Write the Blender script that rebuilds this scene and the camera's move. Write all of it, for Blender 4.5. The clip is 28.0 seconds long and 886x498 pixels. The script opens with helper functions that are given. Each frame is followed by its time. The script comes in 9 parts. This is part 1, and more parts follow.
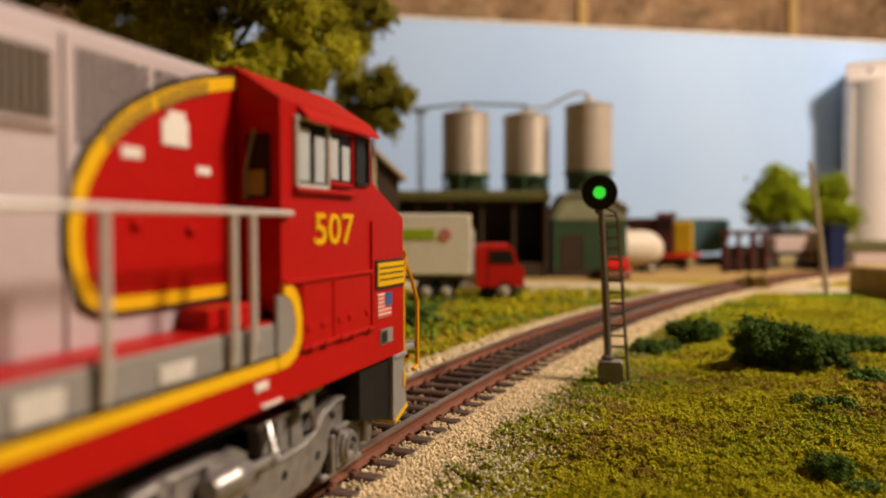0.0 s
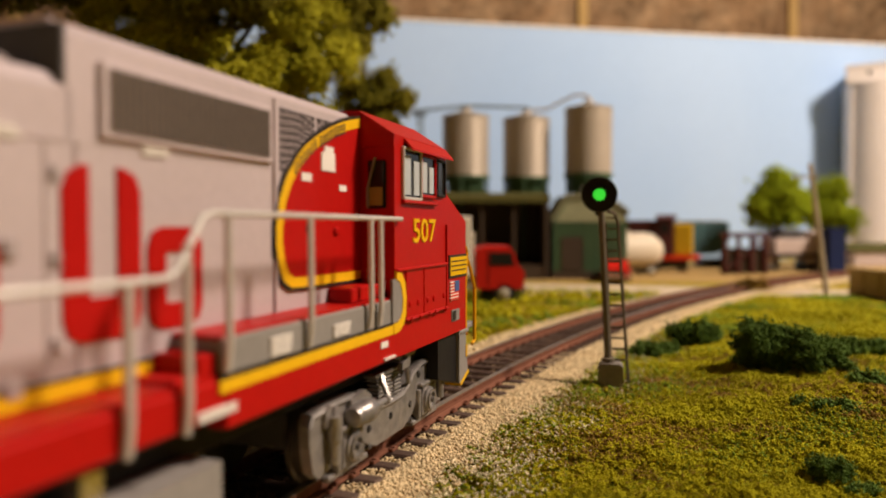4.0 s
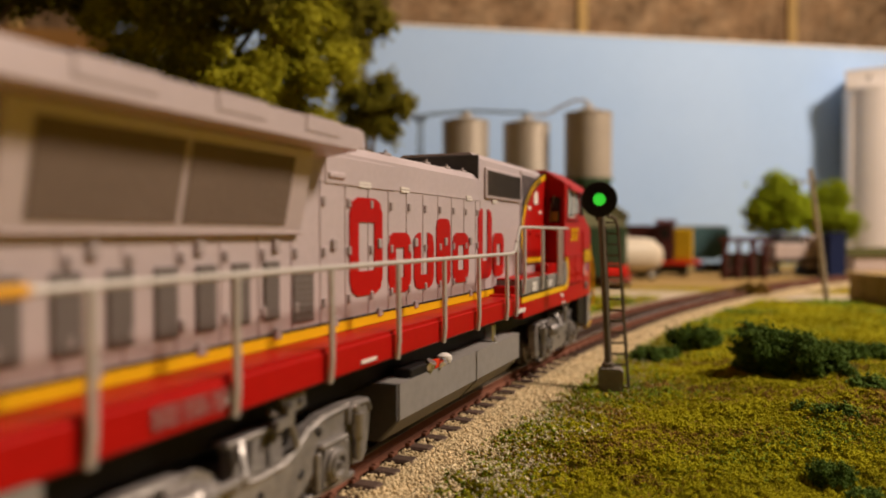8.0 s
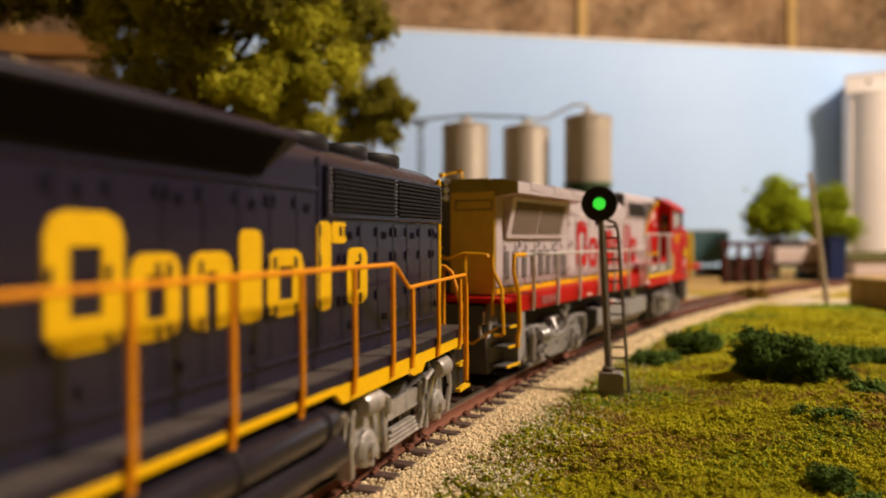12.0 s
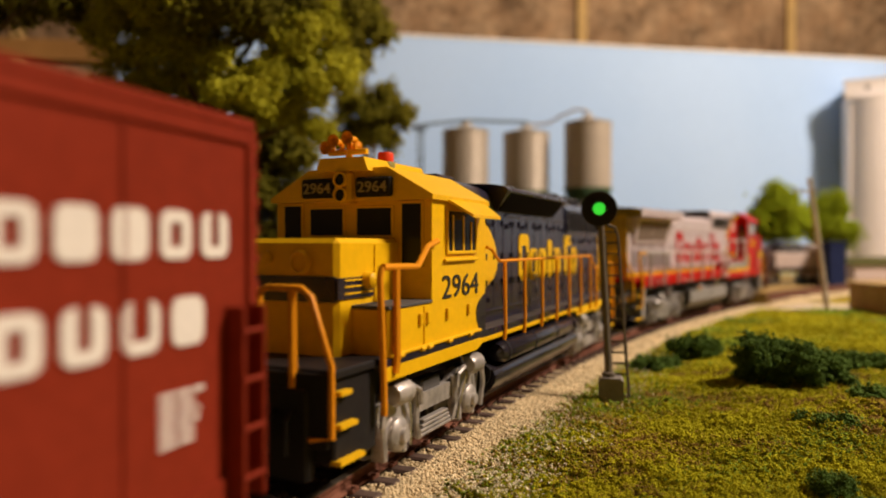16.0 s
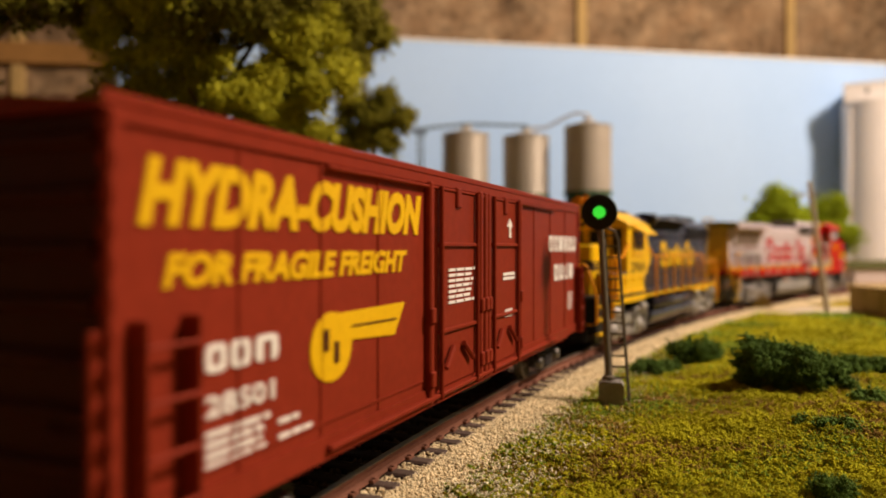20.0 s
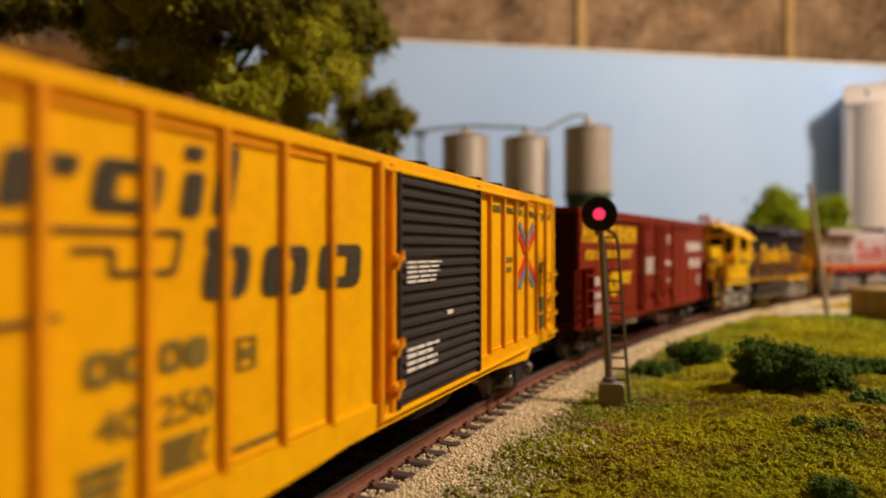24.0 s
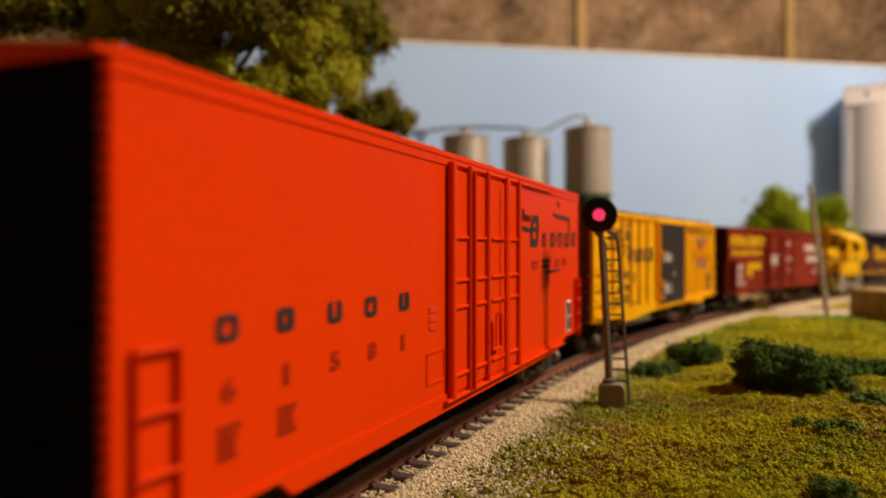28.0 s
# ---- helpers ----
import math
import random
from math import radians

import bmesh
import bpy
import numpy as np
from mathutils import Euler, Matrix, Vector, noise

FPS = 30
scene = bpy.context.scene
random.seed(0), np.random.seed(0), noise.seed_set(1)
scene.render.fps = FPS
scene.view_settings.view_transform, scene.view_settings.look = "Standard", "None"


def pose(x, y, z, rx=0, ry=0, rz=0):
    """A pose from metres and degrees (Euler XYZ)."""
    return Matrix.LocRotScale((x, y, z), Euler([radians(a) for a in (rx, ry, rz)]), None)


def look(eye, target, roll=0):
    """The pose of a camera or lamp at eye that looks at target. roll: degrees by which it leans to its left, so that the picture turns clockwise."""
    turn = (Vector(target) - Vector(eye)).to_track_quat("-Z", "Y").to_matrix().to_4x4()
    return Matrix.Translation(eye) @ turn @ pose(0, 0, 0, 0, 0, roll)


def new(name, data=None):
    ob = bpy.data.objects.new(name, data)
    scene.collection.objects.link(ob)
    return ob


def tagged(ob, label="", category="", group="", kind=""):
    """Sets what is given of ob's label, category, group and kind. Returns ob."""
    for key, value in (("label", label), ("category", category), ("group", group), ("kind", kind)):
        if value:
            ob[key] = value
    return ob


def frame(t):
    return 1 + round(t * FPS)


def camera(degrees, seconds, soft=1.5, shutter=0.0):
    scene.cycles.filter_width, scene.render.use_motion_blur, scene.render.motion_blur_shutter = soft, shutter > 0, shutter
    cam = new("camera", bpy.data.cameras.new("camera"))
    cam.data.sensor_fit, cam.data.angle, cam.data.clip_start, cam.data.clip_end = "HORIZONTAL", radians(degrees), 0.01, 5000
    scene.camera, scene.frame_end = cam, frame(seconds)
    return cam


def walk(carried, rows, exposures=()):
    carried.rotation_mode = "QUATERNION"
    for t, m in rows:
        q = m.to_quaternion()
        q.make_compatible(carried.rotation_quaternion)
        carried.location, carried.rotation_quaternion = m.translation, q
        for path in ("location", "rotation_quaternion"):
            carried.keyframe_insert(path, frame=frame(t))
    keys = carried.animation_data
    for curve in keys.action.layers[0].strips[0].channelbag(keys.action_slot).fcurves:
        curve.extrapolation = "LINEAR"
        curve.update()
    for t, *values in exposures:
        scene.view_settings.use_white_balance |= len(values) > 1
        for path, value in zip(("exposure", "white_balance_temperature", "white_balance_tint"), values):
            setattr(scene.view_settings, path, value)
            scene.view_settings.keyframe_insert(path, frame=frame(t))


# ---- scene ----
K = 1 / 87.1                      # model scale: all plans below are in full-size metres, times K
LENS = 63.8
EYE = 3.78                        # eye height over the layout's ground
RAIL = 0.45                       # top of rail over the ground
SIDE = 4.05                       # from the eye to the side of a car
HEAD, BEND, RAD = radians(19.6), 5.94, 100.6   # the line's heading, where the curve begins, its radius

cam = camera(LENS, 28.0, 1.8, 0.5)
cam.data.dof.use_dof = True
cam.data.dof.focus_distance = 0.14
cam.data.dof.aperture_fstop = 14.0


def aim(down):
    return pose(0, 0, EYE * K, 90 - down, 0, 0)


TILT = [(0, 1.78), (1, 1.66), (3.5, 1.63), (5.5, 1.52), (6.5, 1.44), (8, 1.22), (9.5, 1.08), (11.5, 0.98), (12.5, 0.78), (14.5, 0.62),
        (16, 0.48), (18, 0.34), (20, 0.2), (21, 0.16), (24, 0.05), (28, -0.02)]
STOPS = [(0, 0.0), (4, 0.0), (6, -0.2), (8, -0.27), (9, -0.14), (10, 0.02), (12, 0.12), (15, 0.0), (17, 0.0), (18, 0.02), (19, 0.12), (21, 0.03), (24, -0.2), (25, -0.28), (26, -0.1), (27, -0.04), (27.5, -0.12), (28, -0.23)]
walk(cam, [(t, aim(d)) for t, d in TILT], [(t, e, 6500, 14) for t, e in STOPS])

# ---- light ----
world = bpy.data.worlds.new("room_air")
scene.world = world
world.use_nodes = True
world.node_tree.nodes["Background"].inputs["Color"].default_value = (1.0, 0.8, 0.6, 1)
world.node_tree.nodes["Background"].inputs["Strength"].default_value = 0.01
# unseen lamp on the right, placed from the shadows, well below the ceiling
lamp = new("room_lamp_light", bpy.data.lights.new("room_lamp_light", "AREA"))
lamp.data.shape, lamp.data.size, lamp.data.energy, lamp.data.color = "DISK", 0.26, 28.2, (1.0, 0.83, 0.66)
lamp.matrix_world = look((0.92, 0.21, 0.95), (0.1, 0.42, 0))

# ---- materials ----


def link(nt, a, b):
    nt.links.new(a, b)


def surface(name, rgb, rough=0.5, metal=0.0, vary=0.12, grain=400.0, blotch=25.0, bump=0.15, rand=0.0, second=None, mix_scale=60.0, coat=0.0, bump_scale=None, spec=0.12, through_light=0.0):
    """Painted, plastic, earth or leaf surface: base colour with fine grain and broad blotches, and a fine relief."""
    m = bpy.data.materials.new(name)
    m.use_nodes = True
    nt = m.node_tree
    n = nt.nodes
    bsdf = n["Principled BSDF"]
    tc = n.new("ShaderNodeTexCoord")
    fine, broad = n.new("ShaderNodeTexNoise"), n.new("ShaderNodeTexNoise")
    fine.inputs["Scale"].default_value, fine.inputs["Detail"].default_value = grain, 4
    broad.inputs["Scale"].default_value, broad.inputs["Detail"].default_value = blotch, 3
    for q in (fine, broad):
        link(nt, tc.outputs["Object"], q.inputs["Vector"])
    add = n.new("ShaderNodeMath")
    add.operation = "ADD"
    link(nt, fine.outputs["Fac"], add.inputs[0])
    link(nt, broad.outputs["Fac"], add.inputs[1])
    ramp = n.new("ShaderNodeMapRange")
    ramp.inputs["From Min"].default_value, ramp.inputs["From Max"].default_value = 0.6, 1.4
    ramp.inputs["To Min"].default_value, ramp.inputs["To Max"].default_value = 1 - vary, 1 + vary
    link(nt, add.outputs[0], ramp.inputs["Value"])
    hsv = n.new("ShaderNodeHueSaturation")
    link(nt, ramp.outputs[0], hsv.inputs["Value"])
    if second:
        mx = n.new("ShaderNodeMix")
        mx.data_type = "RGBA"
        pat = n.new("ShaderNodeTexNoise")
        pat.inputs["Scale"].default_value, pat.inputs["Detail"].default_value = mix_scale, 5
        link(nt, tc.outputs["Object"], pat.inputs["Vector"])
        st = n.new("ShaderNodeMapRange")
        st.inputs["From Min"].default_value, st.inputs["From Max"].default_value = 0.4, 0.62
        link(nt, pat.outputs["Fac"], st.inputs["Value"])
        link(nt, st.outputs[0], mx.inputs["Factor"])
        mx.inputs["A"].default_value, mx.inputs["B"].default_value = (*rgb, 1), (*second, 1)
        link(nt, mx.outputs["Result"], hsv.inputs["Color"])
    else:
        hsv.inputs["Color"].default_value = (*rgb, 1)
    out = hsv.outputs["Color"]
    if rand:
        info, geo = n.new("ShaderNodeObjectInfo"), n.new("ShaderNodeNewGeometry")
        s = n.new("ShaderNodeMath")
        s.operation = "ADD"
        link(nt, info.outputs["Random"], s.inputs[0])
        link(nt, geo.outputs["Random Per Island"], s.inputs[1])
        r = n.new("ShaderNodeMapRange")
        r.inputs["From Max"].default_value = 2.0
        r.inputs["To Min"].default_value, r.inputs["To Max"].default_value = 1 - rand, 1 + rand
        link(nt, s.outputs[0], r.inputs["Value"])
        h2 = n.new("ShaderNodeHueSaturation")
        link(nt, out, h2.inputs["Color"])
        link(nt, r.outputs[0], h2.inputs["Value"])
        out = h2.outputs["Color"]
    link(nt, out, bsdf.inputs["Base Color"])
    rr = n.new("ShaderNodeMapRange")
    rr.inputs["To Min"].default_value, rr.inputs["To Max"].default_value = max(0.03, rough - 0.1), min(1, rough + 0.1)
    link(nt, broad.outputs["Fac"], rr.inputs["Value"])
    link(nt, rr.outputs[0], bsdf.inputs["Roughness"])
    bsdf.inputs["Metallic"].default_value = metal
    bsdf.inputs["Specular IOR Level"].default_value = spec
    bsdf.inputs["Coat Weight"].default_value = coat
    if bump:
        bp = n.new("ShaderNodeBump")
        bp.inputs["Strength"].default_value, bp.inputs["Distance"].default_value = bump, 0.0003
        src = fine
        if bump_scale:
            src = n.new("ShaderNodeTexNoise")
            src.inputs["Scale"].default_value, src.inputs["Detail"].default_value = bump_scale, 3
            link(nt, tc.outputs["Object"], src.inputs["Vector"])
        link(nt, src.outputs["Fac"], bp.inputs["Height"])
        link(nt, bp.outputs["Normal"], bsdf.inputs["Normal"])
    if through_light:  # thin foam and leaves let light through
        tl, mix = n.new("ShaderNodeBsdfTranslucent"), n.new("ShaderNodeMixShader")
        link(nt, out, tl.inputs["Color"])
        mix.inputs["Fac"].default_value = through_light
        link(nt, bsdf.outputs["BSDF"], mix.inputs[1])
        link(nt, tl.outputs["BSDF"], mix.inputs[2])
        link(nt, mix.outputs["Shader"], n["Material Output"].inputs["Surface"])
    return m


def glow(name, rgb, strength):
    m = bpy.data.materials.new(name)
    m.use_nodes = True
    b = m.node_tree.nodes["Principled BSDF"]
    b.inputs["Base Color"].default_value = (*rgb, 1)
    b.inputs["Emission Color"].default_value = (*rgb, 1)
    b.inputs["Emission Strength"].default_value = strength
    return m


def glass(name, rgb=(0.9, 0.95, 0.95), rough=0.05):
    m = bpy.data.materials.new(name)
    m.use_nodes = True
    b = m.node_tree.nodes["Principled BSDF"]
    b.inputs["Base Color"].default_value = (*rgb, 1)
    b.inputs["Transmission Weight"].default_value = 1.0
    b.inputs["Roughness"].default_value = rough
    return m


# ---- mesh kit: plans in full-size metres ----


class Build:
    """Collects corners and faces of one mesh."""

    def __init__(self):
        self.v, self.f = [], []

    def add(self, verts, faces):
        o = len(self.v)
        self.v += [tuple(p) for p in verts]
        self.f += [tuple(i + o for i in q) for q in faces]
        return self

    def box(self, x0, x1, y0, y1, z0, z1, b=0.0):
        """A box, its edges chamfered by b."""
        if b <= 0:
            v = [(x, y, z) for x in (x0, x1) for y in (y0, y1) for z in (z0, z1)]
            return self.add(v, [(0, 1, 3, 2), (4, 6, 7, 5), (0, 4, 5, 1), (2, 3, 7, 6), (0, 2, 6, 4), (1, 5, 7, 3)])
        b = min(b, (x1 - x0) * 0.45, (y1 - y0) * 0.45, (z1 - z0) * 0.45)
        lo, hi = (x0, y0, z0), (x1, y1, z1)
        v, idx = [], {}
        for c in [(i, j, k) for i in (0, 1) for j in (0, 1) for k in (0, 1)]:
            for axis in range(3):
                p = [(hi if c[a] else lo)[a] + ((-b if c[a] else b) if a != axis else 0) for a in range(3)]
                idx[c, axis] = len(v)
                v.append(tuple(p))
        f = []
        for axis in range(3):
            o1, o2 = [a for a in range(3) if a != axis]
            for side in (0, 1):
                q = []
                for s1, s2 in ((0, 0), (1, 0), (1, 1), (0, 1)):
                    c = [0, 0, 0]
                    c[axis], c[o1], c[o2] = side, s1, s2
                    q.append(idx[tuple(c), axis])
                f.append(tuple(q))
            for s1 in (0, 1):
                for s2 in (0, 1):
                    c0, c1 = [0, 0, 0], [0, 0, 0]
                    c0[o1] = c1[o1] = s1
                    c0[o2] = c1[o2] = s2
                    c1[axis] = 1
                    c0, c1 = tuple(c0), tuple(c1)
                    f.append((idx[c0, o1], idx[c1, o1], idx[c1, o2], idx[c0, o2]))
        for c in [(i, j, k) for i in (0, 1) for j in (0, 1) for k in (0, 1)]:
            f.append((idx[c, 0], idx[c, 1], idx[c, 2]))
        return self.add(v, f)

    def prism(self, poly, a0, a1, axis="y"):
        """A polygon of (u, w) pushed along an axis: y: (x, z); x: (y, z); z: (x, y)."""
        def at(u, w, a):
            return {"y": (u, a, w), "x": (a, u, w), "z": (u, w, a)}[axis]
        n = len(poly)
        v = [at(u, w, a0) for u, w in poly] + [at(u, w, a1) for u, w in poly]
        f = [tuple(range(n)), tuple(range(2 * n - 1, n - 1, -1))]
        f += [(i, (i + 1) % n, n + (i + 1) % n, n + i) for i in range(n)]
        return self.add(v, f)

    def tube(self, pts, r, n=8, caps=True):
        """A round rod along points; r one radius or one for each point."""
        pts = [Vector(p) for p in pts]
        rs = r if isinstance(r, (list, tuple)) else [r] * len(pts)
        v, f = [], []
        up = None
        for i, p in enumerate(pts):
            d = (pts[min(i + 1, len(pts) - 1)] - pts[max(i - 1, 0)]).normalized()
            if up is None:
                up = Vector((0, 0, 1)) if abs(d.z) < 0.9 else Vector((1, 0, 0))
            a = d.cross(up).normalized()
            up = a.cross(d).normalized()
            for j in range(n):
                t = 2 * math.pi * j / n
                v.append(p + (a * math.cos(t) + up * math.sin(t)) * rs[i])
        for i in range(len(pts) - 1):
            for j in range(n):
                k = (j + 1) % n
                f.append((i * n + j, i * n + k, (i + 1) * n + k, (i + 1) * n + j))
        if caps:
            f += [tuple(range(n - 1, -1, -1)), tuple((len(pts) - 1) * n + j for j in range(n))]
        return self.add(v, f)

    def lathe(self, profile, origin=(0, 0, 0), axis="z", n=20):
        """A turned shape: profile of (radius, along)."""
        v, f = [], []
        ox, oy, oz = origin
        for r, h in profile:
            for j in range(n):
                a = 2 * math.pi * j / n
                c, s = r * math.cos(a), r * math.sin(a)
                v.append({"z": (ox + c, oy + s, oz + h), "y": (ox + c, oy + h, oz + s), "x": (ox + h, oy + c, oz + s)}[axis])
        for i in range(len(profile) - 1):
            for j in range(n):
                k = (j + 1) % n
                f.append((i * n + j, i * n + k, (i + 1) * n + k, (i + 1) * n + j))
        f += [tuple(range(n)), tuple((len(profile) - 1) * n + j for j in range(n))]
        return self.add(v, f)

    def mesh(self, name, material, smooth=False):
        me = bpy.data.meshes.new(name)
        me.from_pydata([(x * K, y * K, z * K) for x, y, z in self.v], [], self.f)
        bm = bmesh.new()
        bm.from_mesh(me)
        bmesh.ops.recalc_face_normals(bm, faces=bm.faces)
        bm.to_mesh(me)
        bm.free()
        if material:
            me.materials.append(material)
        if smooth:
            me.shade_smooth()
            me.set_sharp_from_angle(angle=radians(40))
        return me


def part(name, build, material, parent=None, label="", at=None, smooth=False):
    """One mesh object under a thing or a part."""
    ob = new(name, build.mesh(name, material, smooth))
    if parent:
        ob.parent = parent
    if at is not None:
        ob.matrix_basis = at
    return tagged(ob, label)


def thing(name, label, category, group="", at=None, kind=""):
    ob = new(name)
    ob.empty_display_size = 0.01
    if at is not None:
        ob.matrix_basis = at
    return tagged(ob, label, category, group, kind)


def place(x, y, z=0.0, rz=0.0, rx=0.0, ry=0.0):
    return pose(x * K, y * K, z * K, rx, ry, rz)


def line_at(s, lat=0.0):
    """A point of the railway line s along it, lat to the left of its centre, and the heading."""
    lat0 = -(SIDE + 1.5)
    q = max(0.0, s - BEND)
    a = q / RAD
    fx = (BEND + RAD * math.sin(a)) if q else s
    fl = RAD * (1 - math.cos(a)) + lat0 * math.cos(a) if q else lat0
    fx -= lat0 * math.sin(a) if q else 0
    fx -= -lat * math.sin(a)
    fl -= lat * math.cos(a)
    return fx * math.sin(HEAD) + fl * math.cos(HEAD), fx * math.cos(HEAD) - fl * math.sin(HEAD), math.pi / 2 - HEAD - a


# how far the train has come, by the second
RUN = [(0, -85.25), (1, -85.25), (2.0, -85.25), (2.3, -85.17), (2.5, -85.03), (3.0, -84.34), (3.5, -83.4), (4.5, -81.6), (5.5, -79.91), (6.0, -78.87), (6.5, -77.66), (7.0, -76.18),
       (8.0, -73.14), (9.0, -70.09), (10.0, -66.99), (11.0, -64.05), (12.0, -61.05), (12.5, -59.62), (13.5, -56.8), (14.5, -53.84), (15.0, -52.32), (16.0, -49.27),
       (17.0, -46.1), (18.0, -42.6), (19.0, -38.76), (20.0, -35.03), (21.0, -31.32), (21.5, -29.42), (22.5, -25.6), (23.5, -21.8), (24.0, -19.46), (25.0, -14.55),
       (26.0, -9.8), (27.0, -5.0), (28.0, 0.0)]


def run_at(t):
    """The way come at t, on a smooth line through RUN."""
    ts, us = [r[0] for r in RUN], [r[1] for r in RUN]
    i = max(0, min(len(ts) - 2, int(np.searchsorted(ts, t, side="right")) - 1))
    def slope(j):
        if j <= 2:
            return 0.0
        if j >= len(ts) - 1:
            return (us[-1] - us[-2]) / (ts[-1] - ts[-2])
        return (us[j + 1] - us[j - 1]) / (ts[j + 1] - ts[j - 1])
    h = ts[i + 1] - ts[i]
    x = (t - ts[i]) / h
    return (us[i] * (2 * x ** 3 - 3 * x ** 2 + 1) + us[i + 1] * (3 * x ** 2 - 2 * x ** 3) + h * slope(i) * (x ** 3 - 2 * x ** 2 + x) + h * slope(i + 1) * (x ** 3 - x ** 2))


def car_pose(s, base):
    """A car's pose with its middle at s, standing on two trucks base apart."""
    xa, ya, _ = line_at(s - base / 2)
    xb, yb, _ = line_at(s + base / 2)
    return place((xa + xb) / 2, (ya + yb) / 2, RAIL, math.degrees(math.atan2(yb - ya, xb - xa)))


ROLLING = []  # (thing, middle, truck base, wheelsets)

# ---- paints and surfaces ----
WALKGREY = surface("dark_walkway_plastic", (0.075, 0.062, 0.055), 0.5, 0, 0.3, 700, 40, 0.15)
SILVER = surface("silver_paint", (0.555, 0.475, 0.492), 0.42, 0.25, 0.07, 900, 40, 0.06)
RED = surface("warbonnet_red_paint", (0.4, 0.007, 0.005), 0.42, 0, 0.10, 700, 35, 0.08, spec=0.12)
YELLOW = surface("yellow_stripe_paint", (0.74, 0.43, 0.008), 0.45, 0, 0.10, 700, 35, 0.06)
BLACKLINE = surface("black_line_paint", (0.03, 0.025, 0.02), 0.5, 0, 0.1, 700, 35, 0)
GREY = surface("grey_plastic", (0.24, 0.225, 0.21), 0.5, 0, 0.12, 700, 40, 0.1)
DARKGREY = surface("dark_grey_plastic", (0.085, 0.08, 0.078), 0.55, 0, 0.15, 700, 40, 0.1)
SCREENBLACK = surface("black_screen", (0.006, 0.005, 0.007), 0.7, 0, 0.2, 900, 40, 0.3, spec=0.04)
BLACK = surface("black_plastic", (0.018, 0.016, 0.016), 0.45, 0, 0.2, 700, 40, 0.1)
GLOSSBLACK = surface("glossy_black_plastic", (0.017, 0.014, 0.019), 0.2, 0, 0.2, 700, 40, 0.03, spec=0.5)
BRIGHTSTEEL = surface("bright_silver_truck_casting", (0.43, 0.395, 0.36), 0.36, 0.45, 0.5, 420, 60, 0.8, spec=0.4)
STEEL = surface("silver_truck_casting", (0.29, 0.27, 0.255), 0.36, 0.5, 0.45, 420, 60, 0.6, spec=0.4)
CHROME = surface("bright_metal", (0.7, 0.68, 0.65), 0.25, 0.9, 0.05, 500, 60, 0.05)
SCREEN = surface("radiator_screen", (0.17, 0.128, 0.1), 0.6, 0.1, 0.12, 1500, 50, 0.3)
LATCH = surface("darker_silver_paint", (0.4, 0.345, 0.345), 0.5, 0.15, 0.15, 700, 40, 0.1)
LOUVRE = surface("louvre_grey", (0.15, 0.13, 0.12), 0.55, 0, 0.1, 1500, 50, 0.2)
NAVY = surface("navy_blue_paint", (0.0112, 0.0095, 0.024), 0.27, 0, 0.25, 700, 40, 0.12, spec=0.55)
CABYEL = surface("golden_yellow_paint", (0.75, 0.43, 0.003), 0.40, 0, 0.10, 700, 35, 0.06, spec=0.2)
ORANGERAIL = surface("orange_yellow_wire", (0.72, 0.27, 0.008), 0.45, 0, 0.1, 700, 60, 0.05)
YELRAIL = surface("yellow_wire", (0.74, 0.36, 0.008), 0.45, 0, 0.1, 700, 60, 0.05)
SILVERRAIL = surface("silver_wire", (0.56, 0.53, 0.50), 0.4, 0.2, 0.08, 700, 60, 0.05)
OXIDE = surface("oxide_red_paint", (0.205, 0.025, 0.011), 0.46, 0, 0.16, 600, 30, 0.12, spec=0.05)
OXIDEDARK = surface("oxide_red_shade_and_print", (0.055, 0.01, 0.007), 0.55, 0, 0.16, 600, 30, 0.15)
BOXYEL = surface("weathered_yellow_paint", (0.84, 0.425, 0.002), 0.48, 0, 0.12, 500, 22, 0.12, spec=0.05, second=(0.78, 0.36, 0.002), mix_scale=30)
RIBRUST = surface("rusty_orange_rib", (0.74, 0.29, 0.005), 0.55, 0, 0.16, 600, 40, 0.15)
BOXEND = surface("rusty_boxcar_end", (0.14, 0.052, 0.012), 0.6, 0, 0.25, 500, 30, 0.2)
DOORBLACK = surface("faded_black_door", (0.040, 0.034, 0.035), 0.5, 0, 0.25, 600, 40, 0.2)
ORANGE = surface("orange_red_paint", (0.72, 0.042, 0.0006), 0.42, 0, 0.06, 700, 30, 0.06, second=(0.72, 0.036, 0.001), mix_scale=14, spec=0.05)
TANMARK = surface("tan_numerals", (0.3, 0.24, 0.15), 0.6, 0, 0.08, 900, 60, 0)
FAINTRED = surface("faded_dark_red_lettering", (0.33, 0.022, 0.003), 0.55, 0, 0.2, 900, 60, 0)
WHITEMARK = surface("white_lettering", (0.72, 0.68, 0.63), 0.6, 0, 0.08, 900, 60, 0)
# shade tints painted over the silver locomotive's rear end
SHADEOLIVE = surface("painted_olive_shade", (0.26, 0.20, 0.035), 0.55, 0, 0.15, 500, 30, 0.1)
SHADEGOLD = surface("painted_warm_shade", (0.6, 0.39, 0.05), 0.5, 0, 0.12, 500, 30, 0.1)
YELMARK = surface("yellow_lettering", (0.68, 0.40, 0.003), 0.55, 0, 0.08, 900, 60, 0)
BLACKMARK = surface("black_lettering", (0.03, 0.028, 0.026), 0.55, 0, 0.1, 900, 60, 0)
FADEDMARK = surface("worn_black_lettering", (0.055, 0.045, 0.028), 0.6, 0, 0.3, 900, 60, 0)
OLIVEMARK = surface("faded_black_lettering", (0.19, 0.135, 0.028), 0.6, 0, 0.2, 900, 60, 0)
